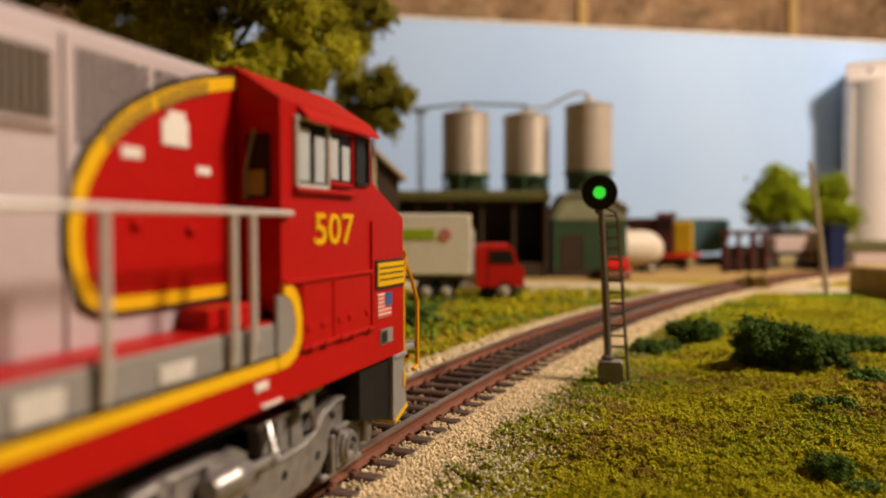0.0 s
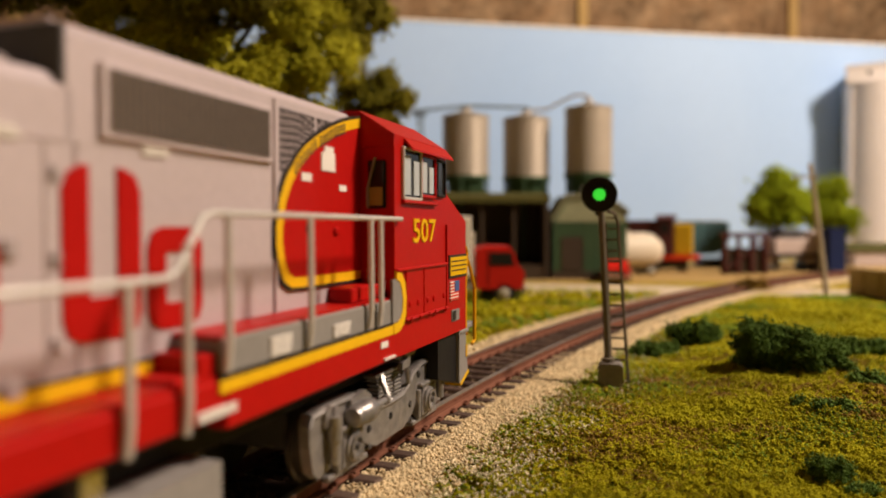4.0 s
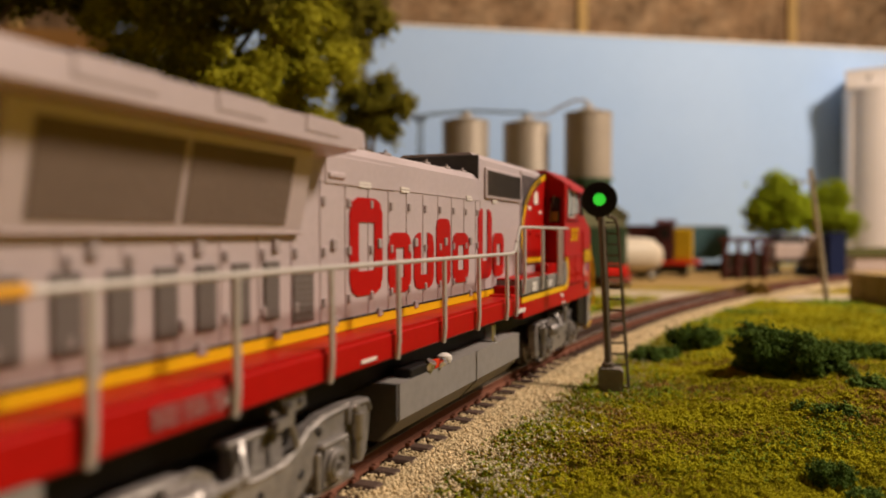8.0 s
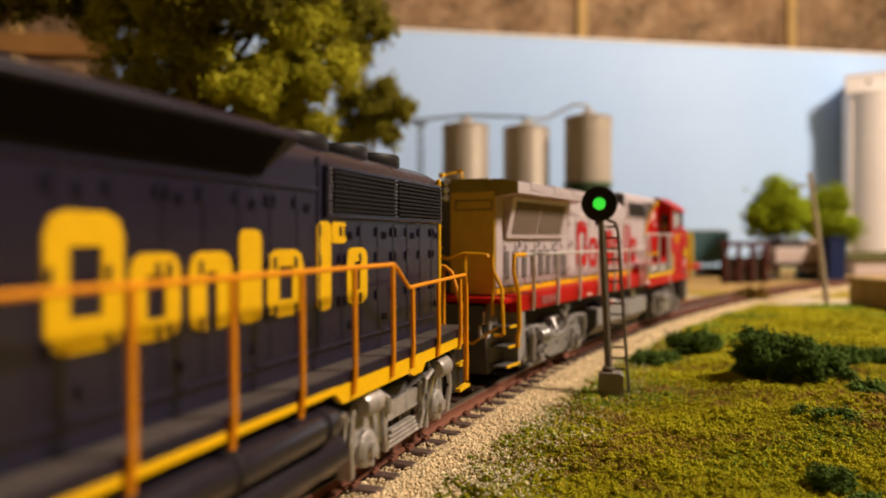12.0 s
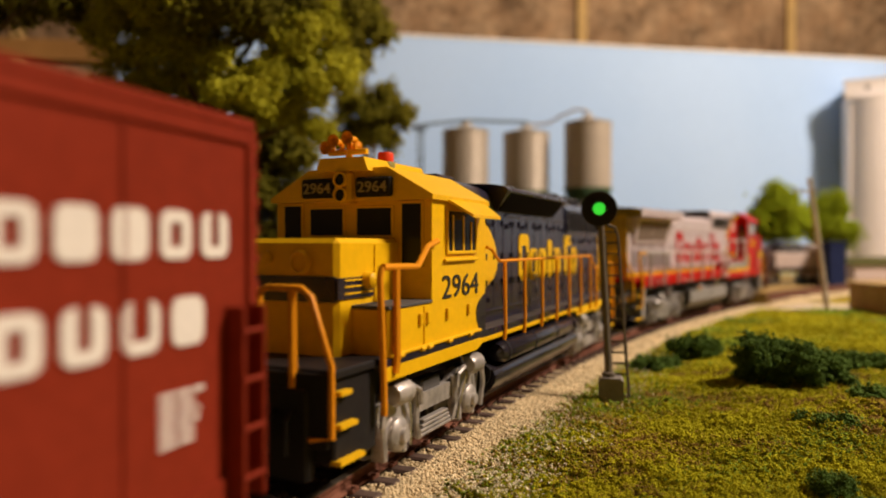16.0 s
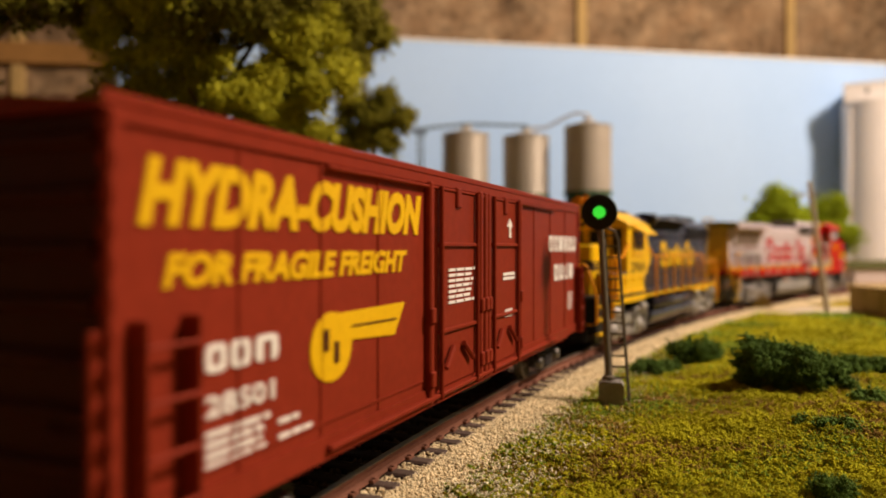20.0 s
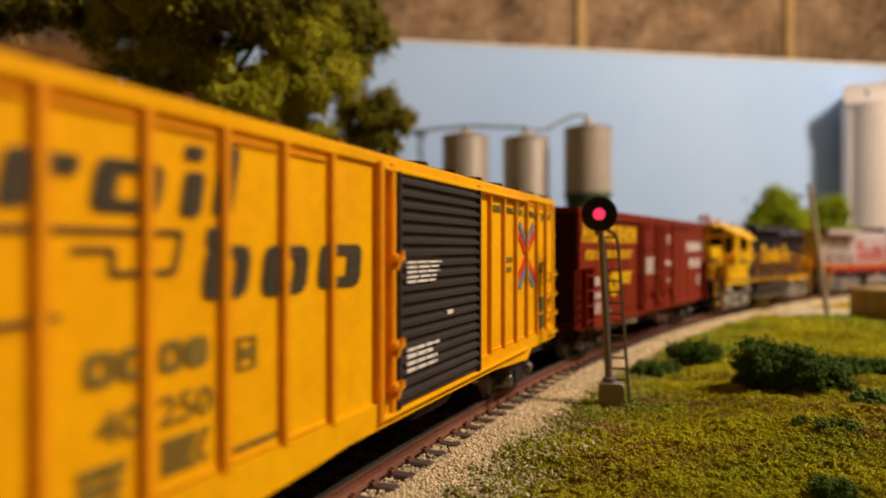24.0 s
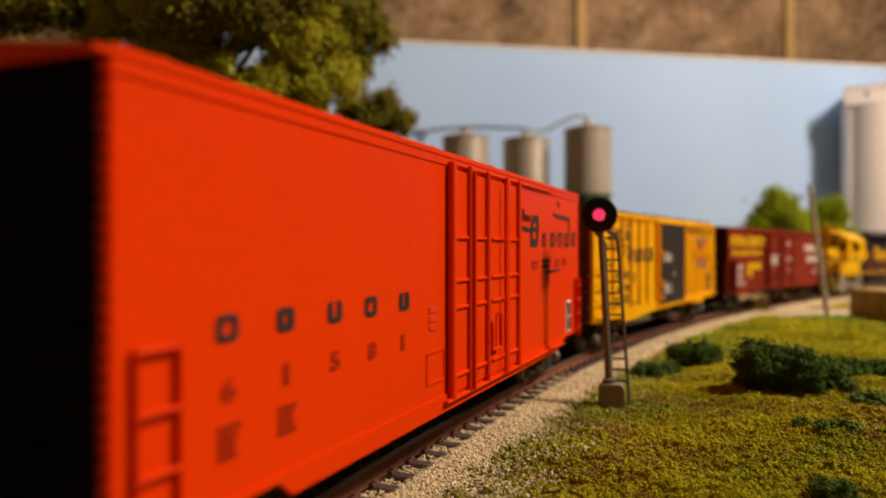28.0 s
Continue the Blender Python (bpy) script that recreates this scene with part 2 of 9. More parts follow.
GREENMARK = surface("dark_green_label", (0.085, 0.10, 0.035), 0.6, 0, 0.2, 900, 60, 0)
BLUEMARK = surface("grey_blue_stripe", (0.12, 0.19, 0.22), 0.6, 0, 0.12, 900, 60, 0)
REDMARK = surface("red_stripe", (0.62, 0.045, 0.012), 0.6, 0, 0.12, 900, 60, 0)
FLAGBLUE = surface("flag_blue", (0.05, 0.10, 0.25), 0.6, 0, 0.1, 900, 60, 0)
WHEEL = surface("dark_wheel_steel", (0.16, 0.145, 0.13), 0.35, 0.7, 0.2, 600, 60, 0.1)
TRUCKBLACK = surface("grimy_black_truck", (0.035, 0.030, 0.028), 0.6, 0, 0.3, 500, 50, 0.2)
GREYPANE = surface("pale_window_pane", (0.42, 0.45, 0.46), 0.25, 0, 0.12, 300, 60, 0)
OLIVEPANE = surface("olive_window_pane", (0.25, 0.22, 0.05), 0.3, 0, 0.2, 300, 60, 0)
DARKPANE = surface("dark_window_pane", (0.02, 0.018, 0.016), 0.15, 0, 0.1, 300, 60, 0)
LAMPRED = surface("red_beacon_plastic", (0.7, 0.06, 0.02), 0.25, 0, 0.1, 500, 60, 0)


# ---- marks on the right-hand side of a car: (x along, z up) at half the width ----


def written(text, x0, x1, z0, z1, half, material, parent, slant=0.0, name="lettering", bold=0.0, label=""):
    """Raised writing that fills x0..x1, z0..z1."""
    cu = bpy.data.curves.new("text", "FONT")
    cu.body, cu.size, cu.extrude, cu.resolution_u, cu.shear, cu.offset = text, 1.0, 0.01, 3, slant, bold
    ob = bpy.data.objects.new("text", cu)
    scene.collection.objects.link(ob)
    me = bpy.data.meshes.new_from_object(ob.evaluated_get(bpy.context.evaluated_depsgraph_get()))
    bpy.data.objects.remove(ob)
    bpy.data.curves.remove(cu)
    xs, ys = [v.co.x for v in me.vertices], [v.co.y for v in me.vertices]
    a, b, c, d = min(xs), max(xs), min(ys), max(ys)
    for v in me.vertices:
        v.co = Vector(((x0 + (v.co.x - a) / (b - a) * (x1 - x0)) * K, (-half - v.co.z - 0.008) * K, (z0 + (v.co.y - c) / (d - c) * (z1 - z0)) * K))
    me.materials.clear()
    me.materials.append(material)
    ob = new(name, me)
    ob.parent = parent
    return tagged(ob, label)


def written_back(text, x, y0, y1, z0, z1, material, parent, label=""):
    """Raised writing on a face that looks to the rear of the car."""
    ob = written(text, y0, y1, z0, z1, 0.0, material, parent, name="numeral", bold=0.01, label=label)
    for v in ob.data.vertices:
        v.co = Vector((x * K + v.co.y, v.co.x, v.co.z))
        v.co.y = (y0 + y1) * K - v.co.y
    return ob


def slab(build, poly, half, proud=0.018):
    """A thin plate of outline poly (x, z) on the right-hand side."""
    return build.prism(poly, -half - proud, -half + 0.02, "y")


def bars(x0, x1, z0, z1, rows, half, material, parent, name="lettering", gap=0.45, cut=None, slant=0.0):
    """Lines of small unreadable writing as bars."""
    b = Build()
    rnd = random.Random(int(x0 * 100) + rows)
    h = (z1 - z0) / (rows + (rows - 1) * gap)
    for i in range(rows):
        z = z1 - i * h * (1 + gap)
        e = x1 - (x1 - x0) * rnd.uniform(0, 0.25) * (i > 0)
        x = x0
        while x < e - 0.02:
            w = min(e - x, (cut or (x1 - x0)) * rnd.uniform(0.8, 1.1))
            slab(b, [(x, z - h), (x + w, z - h), (x + w + slant * h, z), (x + slant * h, z)], half)
            x += w * 1.18
    return part(name, b, material, parent)


def sign_block(b, x, w, z0, z1, half, hole=0.26, slant=0.0, notch=0):
    """One plain block of a trade mark: a rounded slab with a small slot in it."""
    c = min(w, z1 - z0) * 0.24
    h = z1 - z0
    k = c * 0.3

    def sk(p):
        return [(u + slant * (v - z0), v) for u, v in p]
    if hole <= 0:
        return slab(b, sk([(x + c, z0), (x + w - c, z0), (x + w - k, z0 + k), (x + w, z0 + c), (x + w, z1 - c), (x + w - k, z1 - k), (x + w - c, z1), (x + c, z1), (x + k, z1 - k), (x, z1 - c), (x, z0 + c), (x + k, z0 + k)]), half)
    a, t = w * (0.5 - hole * 0.6), h * 0.25
    c = min(c, a * 0.95)
    k = c * 0.3
    slab(b, sk([(x + c, z0), (x + a, z0), (x + a, z1), (x + c, z1), (x + k, z1 - k), (x, z1 - c), (x, z0 + c), (x + k, z0 + k)]), half)
    slab(b, sk([(x + w - a, z0), (x + w - c, z0), (x + w - k, z0 + k), (x + w, z0 + c), (x + w, z1 - c), (x + w - k, z1 - k), (x + w - c, z1), (x + w - a, z1)]), half)
    if notch != 1:
        slab(b, sk([(x + a, z1 - t), (x + w - a, z1 - t), (x + w - a, z1), (x + a, z1)]), half)
    if notch != 2:
        slab(b, sk([(x + a, z0), (x + w - a, z0), (x + w - a, z0 + t), (x + a, z0 + t)]), half)
    return b


def emblem(blocks, half, material, parent, slant=0.0, name="emblem", label=""):
    """A trade mark as plain blocks of (x, width, z0, z1, slot[, notch]), each one a piece."""
    for q in blocks:
        b = Build()
        sign_block(b, q[0], q[1], q[2], q[3], half, q[4], slant, q[5] if len(q) > 5 else 0)
        part(name, b, material, parent, label)


# ---- running gear ----


def wheelset(parent, x, r, y=0.72, mat=WHEEL):
    b = Build()
    for s in (-1, 1):
        b.lathe([(0.14, s * (y - 0.12)), (r * 0.55, s * (y - 0.08)), (r * 0.8, s * (y - 0.1)), (r + 0.06, s * (y - 0.1)), (r + 0.05, s * (y - 0.05)), (r, s * (y - 0.04)), (r - 0.02, s * (y + 0.07)),
                 (r * 0.84, s * (y + 0.07)), (r * 0.78, s * (y + 0.02)), (r * 0.35, s * (y + 0.01)), (r * 0.28, s * (y + 0.07)), (0.09, s * (y + 0.09))], axis="y", n=24)
    b.tube([(0, -1.05, 0), (0, 1.05, 0)], 0.085, 10)
    for i in range(5):  # holes' rims that show the turning
        a = 2 * math.pi * i / 5
        for s in (-1, 1):
            b.lathe([(0.05, s * (y + 0.0)), (0.05, s * (y + 0.03))], (math.cos(a) * r * 0.58, 0, math.sin(a) * r * 0.58), "y", 8)
    ob = part("wheelset", b, mat, parent, "steel wheelset on an axle", pose(x * K, 0, r * K), True)
    return (ob, x, r)


def freight_truck(car, x, group):
    t = part("truck", Build().box(x - 0.25, x + 0.25, -1.0, 1.0, 0.42, 0.75, 0.05).box(x - 0.12, x + 0.12, -0.5, 0.5, 0.7, 0.95), TRUCKBLACK, car, "grimy black freight truck")
    for s in (-1, 1):
        y = s * 1.0
        outer = [(x - 1.12, 0.36), (x - 0.95, 0.30), (x - 0.72, 0.30), (x - 0.42, 0.18), (x + 0.42, 0.18), (x + 0.72, 0.30), (x + 0.95, 0.30), (x + 1.12, 0.36),
                 (x + 1.1, 0.62), (x + 0.8, 0.68), (x + 0.5, 0.84), (x - 0.5, 0.84), (x - 0.8, 0.68), (x - 1.1, 0.62)]
        part("sideframe", Build().prism(outer, y - 0.08, y + 0.08, "y"), TRUCKBLACK, t)
        for dx in (-0.18, 0, 0.18):
            part("spring", Build().lathe([q for k in range(5) for q in ((0.07, 0.26 + k * 0.06), (0.088, 0.285 + k * 0.06))] + [(0.07, 0.56)], (x + dx, y + s * 0.09, 0), "z", 8), TRUCKBLACK, t)
        for dx in (-0.84, 0.84):
            part("bearing_cap", Build().lathe([(0.16, 0), (0.16, s * 0.1), (0.11, s * 0.16), (0.05, s * 0.17)], (x + dx, y + s * 0.06, 0.43), "y", 14), WHEEL, t, "", None, True)
    ws = [wheelset(t, x + dx, 0.43) for dx in (-0.84, 0.84)]
    return ws


def coupler(car, x0, d):
    """A knuckle coupler that sticks out from x0 in the way d."""
    b = Build().box(min(x0, x0 + d * 0.62), max(x0, x0 + d * 0.62), -0.13, 0.13, 0.80, 1.02, 0.03)
    x = x0 + d * 0.55
    b.prism([(x, -0.26), (x + d * 0.30, -0.26), (x + d * 0.38, -0.16), (x + d * 0.30, -0.05), (x + d * 0.18, 0.05), (x + d * 0.22, 0.24), (x + d * 0.1, 0.28), (x, 0.16)], 0.74, 1.08, "z")
    b.tube([(x + d * 0.1, 0.1, 0.75), (x + d * 0.12, 0.12, 0.4), (x + d * 0.1, 0.3, 0.3)], 0.035, 6)
    part("coupler", b, TRUCKBLACK, car, "black knuckle coupler")


def ladder(parent, x0, x1, z0, z1, half, n, mat, y_out=0.14, name="ladder", wide=0.05, lift=0.5):
    """A ladder on the right-hand side: two stiles and rungs."""
    st = part(name, Build().box(x0, x0 + wide, -half - y_out, -half + 0.01, z0, z1, 0.01).box(x1 - wide, x1, -half - y_out, -half + 0.01, z0, z1, 0.012), mat, parent)
    for i in range(n):
        z = z0 + (z1 - z0) * (i + lift) / n
        part("rung", Build().tube([(x0, -half - y_out + 0.02, z), (x1, -half - y_out + 0.02, z)], 0.026, 6), mat, st)
    return st


def grab(parent, x0, x1, z, half, mat, drop=0.05):
    part("grab_iron", Build().tube([(x0, -half + 0.01, z), (x0, -half - 0.09, z), (x0 + 0.02, -half - 0.10, z - drop), (x1 - 0.02, -half - 0.10, z - drop), (x1, -half - 0.09, z), (x1, -half + 0.01, z)], 0.024, 6), mat, parent)


def car_roof(car, half_len, half, ze, peak, mat, ribs, rib_mat=None):
    r = part("roof", Build().prism([(-half - 0.03, ze - 0.05), (-half - 0.03, ze), (0, peak), (half + 0.03, ze), (half + 0.03, ze - 0.05)], -half_len, half_len, "x"), mat, car)
    for i in range(ribs):
        x = -half_len + (i + 0.5) * 2 * half_len / ribs
        part("roof_rib", Build().prism([(-half - 0.02, ze + 0.0), (-half - 0.02, ze + 0.055), (0, peak + 0.055), (half + 0.02, ze + 0.055), (half + 0.02, ze)], x - 0.06, x + 0.06, "x"), rib_mat or mat, r)
    return r


def car_end(car, x, d, half, z0, z1, mat, n=8):
    e = part("end_wall", Build().box(min(x, x + d * 0.045), max(x, x + d * 0.045), -half, half, z0, z1, 0.015), mat, car, "ribbed steel end wall")
    x += d * 0.04
    for i in range(n):
        z = z0 + 0.2 + (z1 - z0 - 0.4) * i / (n - 1)
        h = 0.085
        part("end_rib", Build().prism([(x, z - h), (x + d * 0.09, z - h * 0.3), (x + d * 0.09, z + h * 0.3), (x, z + h)], -half + 0.1, half - 0.1, "y"), mat, e)
    return e

# ---- the train: three box cars ----


def underframe(car, half_len, mat):
    part("underframe", Build().box(-half_len + 0.2, half_len - 0.2, -0.4, 0.4, 0.75, 1.1, 0.03).box(-3.2, 3.2, -1.2, 1.2, 0.9, 1.05), mat, car, "black centre sill")
    part("air_tank", Build().lathe([(0.05, -0.8), (0.22, -0.75), (0.25, -0.6), (0.25, 0.6), (0.22, 0.75), (0.05, 0.8)], (1.6, -0.75, 0.72), "x", 14), mat, car, "", None, True)


def box_car_oxide():
    car = thing("boxcar", "oxide red double-door boxcar with yellow and white lettering, on the track", "boxcar", "freight cars of the train")
    H, L0, L1 = 1.5, -8.0, 8.1
    part("body", Build().box(L0, L1, -H, H, 1.12, 4.40, 0.03), OXIDE, car, "oxide red car body")
    part("top_rail", Build().box(L0, L1, -H - 0.035, -H + 0.02, 4.26, 4.42, 0.012), OXIDE, car)
    part("side_sill", Build().prism([(L0, 0.98), (-6.9, 0.98), (-6.6, 0.92), (6.6, 0.92), (6.9, 0.98), (L1, 0.98), (L1, 1.2), (L0, 1.2)], -H - 0.04, -H + 0.05, "y"), OXIDE, car)
    part("side_sill", Build().box(L0, L1, H - 0.05, H + 0.04, 0.95, 1.2, 0.02), OXIDE, car)
    car_roof(car, 8.14, H, 4.42, 4.58, OXIDE, 14, OXIDE)
    part("roof_edge", Build().box(-8.14, 8.12, -H - 0.05, -H - 0.02, 4.40, 4.50, 0.015), OXIDE, car)
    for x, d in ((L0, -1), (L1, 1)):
        # end walls take the darker red: their shade is put into the colour
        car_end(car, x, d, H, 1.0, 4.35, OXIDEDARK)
        part("corner_post", Build().box(x - 0.07, x + 0.07, -H - 0.04, -H + 0.07, 0.98, 4.42, 0.02), OXIDE, car)
        for i in range(12):
            part("rivet_plate", Build().box(x + d * 0.05, x + d * 0.10, -H - 0.045, -H + 0.03, 1.25 + i * 0.27, 1.33 + i * 0.27, 0.01), OXIDE, car)
    for x in (-6.55, -5.15, -3.8, 3.55, 5.0, 6.5):
        part("panel_seam", Build().box(x - 0.02, x + 0.02, -H - 0.018, -H, 1.15, 4.3), OXIDE, car)
    part("seam_line", Build().box(L0, -2.4, -H - 0.02, -H, 1.33, 1.36), OXIDE, car)
    # doors
    for x0, x1 in ((-2.05, -0.28), (0.42, 2.12)):
        d = part("door", Build().box(x0, x1, -H - 0.07, -H + 0.02, 1.14, 4.2, 0.02), OXIDE, car, "sliding plug door")
        for z in (2.02, 3.36):
            part("door_bar", Build().box(x0 + 0.03, x1 - 0.03, -H - 0.12, -H - 0.06, z - 0.035, z + 0.035, 0.015), OXIDE, d)
        for x in (x0 + 0.08, x1 - 0.12):
            part("lock_rod", Build().tube([(x, -H - 0.12, 1.0), (x, -H - 0.12, 4.25)], 0.04, 8), OXIDE, d)
        for x, a in ((x0 + 0.55, -0.35), (x0 + 1.0, 0.4)):
            part("door_lever", Build().tube([(x, -H - 0.12, 1.75), (x + a, -H - 0.14, 1.45)], 0.045, 6), OXIDE, d)
        part("hanger", Build().box(x0 + 0.75, x0 + 0.93, -H - 0.12, -H - 0.04, 3.95, 4.28, 0.02), OXIDE, d)
    for x in (-2.28, -0.12, 0.12, 0.30, 2.28):
        part("door_post", Build().box(x - 0.07, x + 0.07, -H - 0.11, -H + 0.02, 0.98, 4.3, 0.025), OXIDE, car)
        for z in (1.35, 2.3):
            part("hinge", Build().box(x - 0.09, x + 0.06, -H - 0.15, -H - 0.08, z - 0.12, z + 0.12, 0.02), OXIDE, car)
    part("door_track", Build().box(-5.1, 5.4, -H - 0.09, -H - 0.02, 4.20, 4.25, 0.015), OXIDE, car)
    part("door_track", Build().box(-5.1, 5.4, -H - 0.12, -H - 0.02, 1.02, 1.09, 0.015), OXIDE, car)
    # ladders
    ladder(car, -7.86, -7.24, 1.02, 2.76, H, 4, OXIDE, 0.2)
    ladder(car, 7.72, 8.08, 0.95, 2.75, H, 4, OXIDE, 0.2)
    for z in (1.35, 1.9, 2.45):
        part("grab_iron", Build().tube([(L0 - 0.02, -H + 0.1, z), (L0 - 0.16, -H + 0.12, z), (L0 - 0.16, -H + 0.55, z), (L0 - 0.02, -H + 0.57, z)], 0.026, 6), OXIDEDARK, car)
    part("end_ladder_stile", Build().box(L0 - 0.18, L0, -H + 0.02, -H + 0.1, 1.0, 2.7, 0.02), OXIDE, car)
    part("step", Build().tube([(-7.9, -H - 0.02, 1.0), (-7.9, -H - 0.02, 0.55), (-7.3, -H - 0.02, 0.55), (-7.3, -H - 0.02, 1.0)], 0.03, 6), OXIDEDARK, car)
    # marks
    written("HYDRA-CUSHION", -7.78, -2.5, 3.49, 4.07, H, YELMARK, car, 0.25, bold=0.055, label="large slanted yellow lettering")
    written("FOR FRAGILE FREIGHT", -7.52, -2.98, 2.98, 3.28, H, YELMARK, car, 0.25, bold=0.045, label="slanted yellow lettering")
    b = Build()
    slab(b, [(-4.94 + 0.44 * math.cos(a), 2.18 + 0.40 * math.sin(a)) for a in [i * math.pi / 12 for i in range(24)]], H)
    slab(b, [(-4.65, 2.22), (-3.36, 2.14), (-3.05, 2.56), (-4.85, 2.55)], H, 0.019)
    em = part("emblem", b, YELMARK, car, "yellow winged ball emblem")
    b = Build()
    slab(b, [(-4.5, 2.36), (-3.35, 2.34), (-3.33, 2.365), (-4.5, 2.385)], H, 0.03)
    for x, z in ((-5.12, 2.14), (-4.9, 1.98)):
        slab(b, [(x, z), (x + 0.1, z), (x + 0.1, z + 0.25), (x, z + 0.25)], H, 0.03)
    part("emblem_mark", b, OXIDEDARK, em)
    emblem([(-7.02, 0.28, 2.2, 2.46, 0.3), (-6.68, 0.28, 2.2, 2.46, 0.3), (-6.32, 0.36, 2.2, 2.46, 0.3, 2)], H, WHITEMARK, car, name="lettering")
    written("28501", -7.02, -6.02, 1.80, 2.0, H, WHITEMARK, car, bold=0.02)
    bars(-7.02, -6.1, 1.34, 1.68, 4, H, WHITEMARK, car, cut=0.32, gap=0.8)
    bars(-5.95, -5.6, 1.52, 1.57, 1, H, WHITEMARK, car, cut=0.2)
    bars(-5.95, -5.35, 1.36, 1.41, 1, H, WHITEMARK, car, cut=0.2)
    emblem([(4.87 + i * 0.5, 0.37, 3.20, 3.60, h, q) for i, (h, q) in enumerate(((0.3, 0), (0.3, 0), (0, 0), (0, 0), (0.3, 0), (0.25, 1)))], H, WHITEMARK, car, name="lettering")
    emblem([(5.38 + i * 0.54, 0.40, 2.47, 2.88, h, q) for i, (h, q) in enumerate(((0.25, 0), (0.25, 1), (0.4, 1), (0, 0)))], H, WHITEMARK, car, name="lettering")
    bars(6.85, 7.4, 1.66, 2.1, 6, H, WHITEMARK, car, cut=0.2, gap=1.1)
    bars(-1.62, -0.45, 2.42, 2.98, 7, H + 0.07, WHITEMARK, car, cut=0.3, gap=0.9)
    bars(1.12, 2.0, 2.68, 2.82, 2, H + 0.07, WHITEMARK, car)
    b = Build()
    slab(b, [(1.5, 3.5), (1.62, 3.5), (1.62, 3.72), (1.74, 3.72), (1.56, 3.88), (1.38, 3.72), (1.5, 3.72)], H + 0.07)
    part("lettering", b, WHITEMARK, car)
    bars(1.25, 1.7, 1.95, 2.1, 1, H + 0.07, WHITEMARK, car, cut=0.15)
    underframe(car, 8.1, TRUCKBLACK)
    coupler(car, L0, -1), coupler(car, L1, 1)
    ROLLING.append((car, 47.0, 12.4, freight_truck(car, -6.2, "") + freight_truck(car, 6.2, "")))


def box_car_yellow():
    car = thing("boxcar", "weathered yellow ribbed boxcar with a black sliding door, on the track", "boxcar", "freight cars of the train")
    H, L0, L1 = 1.46, -8.17, 8.22
    part("body", Build().box(L0, L1, -H, H, 1.2, 4.50, 0.03), BOXYEL, car, "weathered yellow car body")
    part("side_sill", Build().prism([(L0, 1.06), (-5.75, 1.06), (-5.4, 0.86), (-3.2, 0.95), (-2.4, 1.0), (3.2, 1.0), (4.0, 0.95), (5.6, 0.86), (5.95, 1.06), (L1, 1.06), (L1, 1.34), (L0, 1.34)], -H - 0.055, -H + 0.03, "y"), BOXYEL, car)
    part("side_sill", Build().box(L0, L1, H - 0.03, H + 0.05, 1.0, 1.34, 0.02), BOXYEL, car)
    part("top_rail", Build().box(L0, L1, -H - 0.055, -H + 0.02, 4.40, 4.56, 0.02), BOXYEL, car)
    part("top_rail", Build().box(L0, L1, H - 0.02, H + 0.055, 4.40, 4.56, 0.02), BOXYEL, car)
    car_roof(car, 8.2, H, 4.57, 4.74, BOXEND, 13, BOXEND)
    for x, d in ((L0, -1), (L1, 1)):
        car_end(car, x, d, H, 1.1, 4.5, BOXEND)
        part("corner_post", Build().box(x - 0.06, x + 0.06, -H - 0.05, -H + 0.08, 1.06, 4.5, 0.02), BOXYEL, car)
        part("end_post", Build().box(x + d * 0.02, x + d * 0.14, -0.62, -0.55, 1.0, 2.6, 0.02), BOXEND, car)
    ribs = (-7.36, -6.46, -5.54, -4.62, -3.7, -2.77, 2.99, 3.86, 4.73, 5.60, 6.48, 7.34)
    for x in ribs:
        part("side_post", Build().prism([(x - 0.07, -H), (x - 0.04, -H - 0.075), (x + 0.04, -H - 0.075), (x + 0.07, -H)], 1.32, 4.42, "z"), RIBRUST, car, "rust-stained side post")
    for a, b in zip((L0 + 0.05,) + ribs, ribs + (L1 - 0.05,)):
        if a != -2.77 and b - a < 1.4:
            part("panel_edge", Build().box(a + 0.1, b - 0.1, -H - 0.035, -H, 4.30, 4.345, 0.01), RIBRUST, car)
            part("panel_edge", Build().box(a + 0.1, b - 0.1, -H - 0.035, -H, 1.36, 1.40, 0.01), BOXYEL, car)
    # door
    for x in (-1.62, -1.28, 2.24):
        part("door_post", Build().box(x - 0.06, x + 0.06, -H - 0.11, -H + 0.02, 1.06, 4.46, 0.02), RIBRUST, car)
    d = part("door", Build().box(-1.2, 2.16, -H - 0.08, -H + 0.03, 1.16, 4.36, 0.02), DOORBLACK, car, "faded black corrugated sliding door")
    for i in range(19):
        z = 1.30 + i * 0.163
        part("door_corrugation", Build().prism([(-H - 0.08, z - 0.065), (-H - 0.135, z - 0.02), (-H - 0.135, z + 0.03), (-H - 0.08, z + 0.06)], -1.14, 2.1, "x"), DOORBLACK, d)
    for x in (-1.2, 2.1):
        part("door_frame", Build().box(x, x + 0.07, -H - 0.15, -H - 0.06, 1.16, 4.36, 0.015), DOORBLACK, d)
    bars(-0.95, 0.3, 2.85, 3.15, 5, H + 0.125, WHITEMARK, d, cut=0.35, gap=1.2)
    bars(-0.95, 0.2, 1.62, 1.95, 4, H + 0.125, WHITEMARK, d, cut=0.3, gap=1.2)
    bars(0.55, 0.8, 2.3, 2.36, 1, H + 0.125, WHITEMARK, d)
    for z in (1.5, 2.05, 3.2):
        part("door_latch", Build().box(-1.45, -1.15, -H - 0.22, -H - 0.1, z - 0.06, z + 0.06, 0.03).tube([(-1.4, -H - 0.2, z - 0.15), (-1.3, -H - 0.24, z + 0.1)], 0.035, 6), RIBRUST, car)
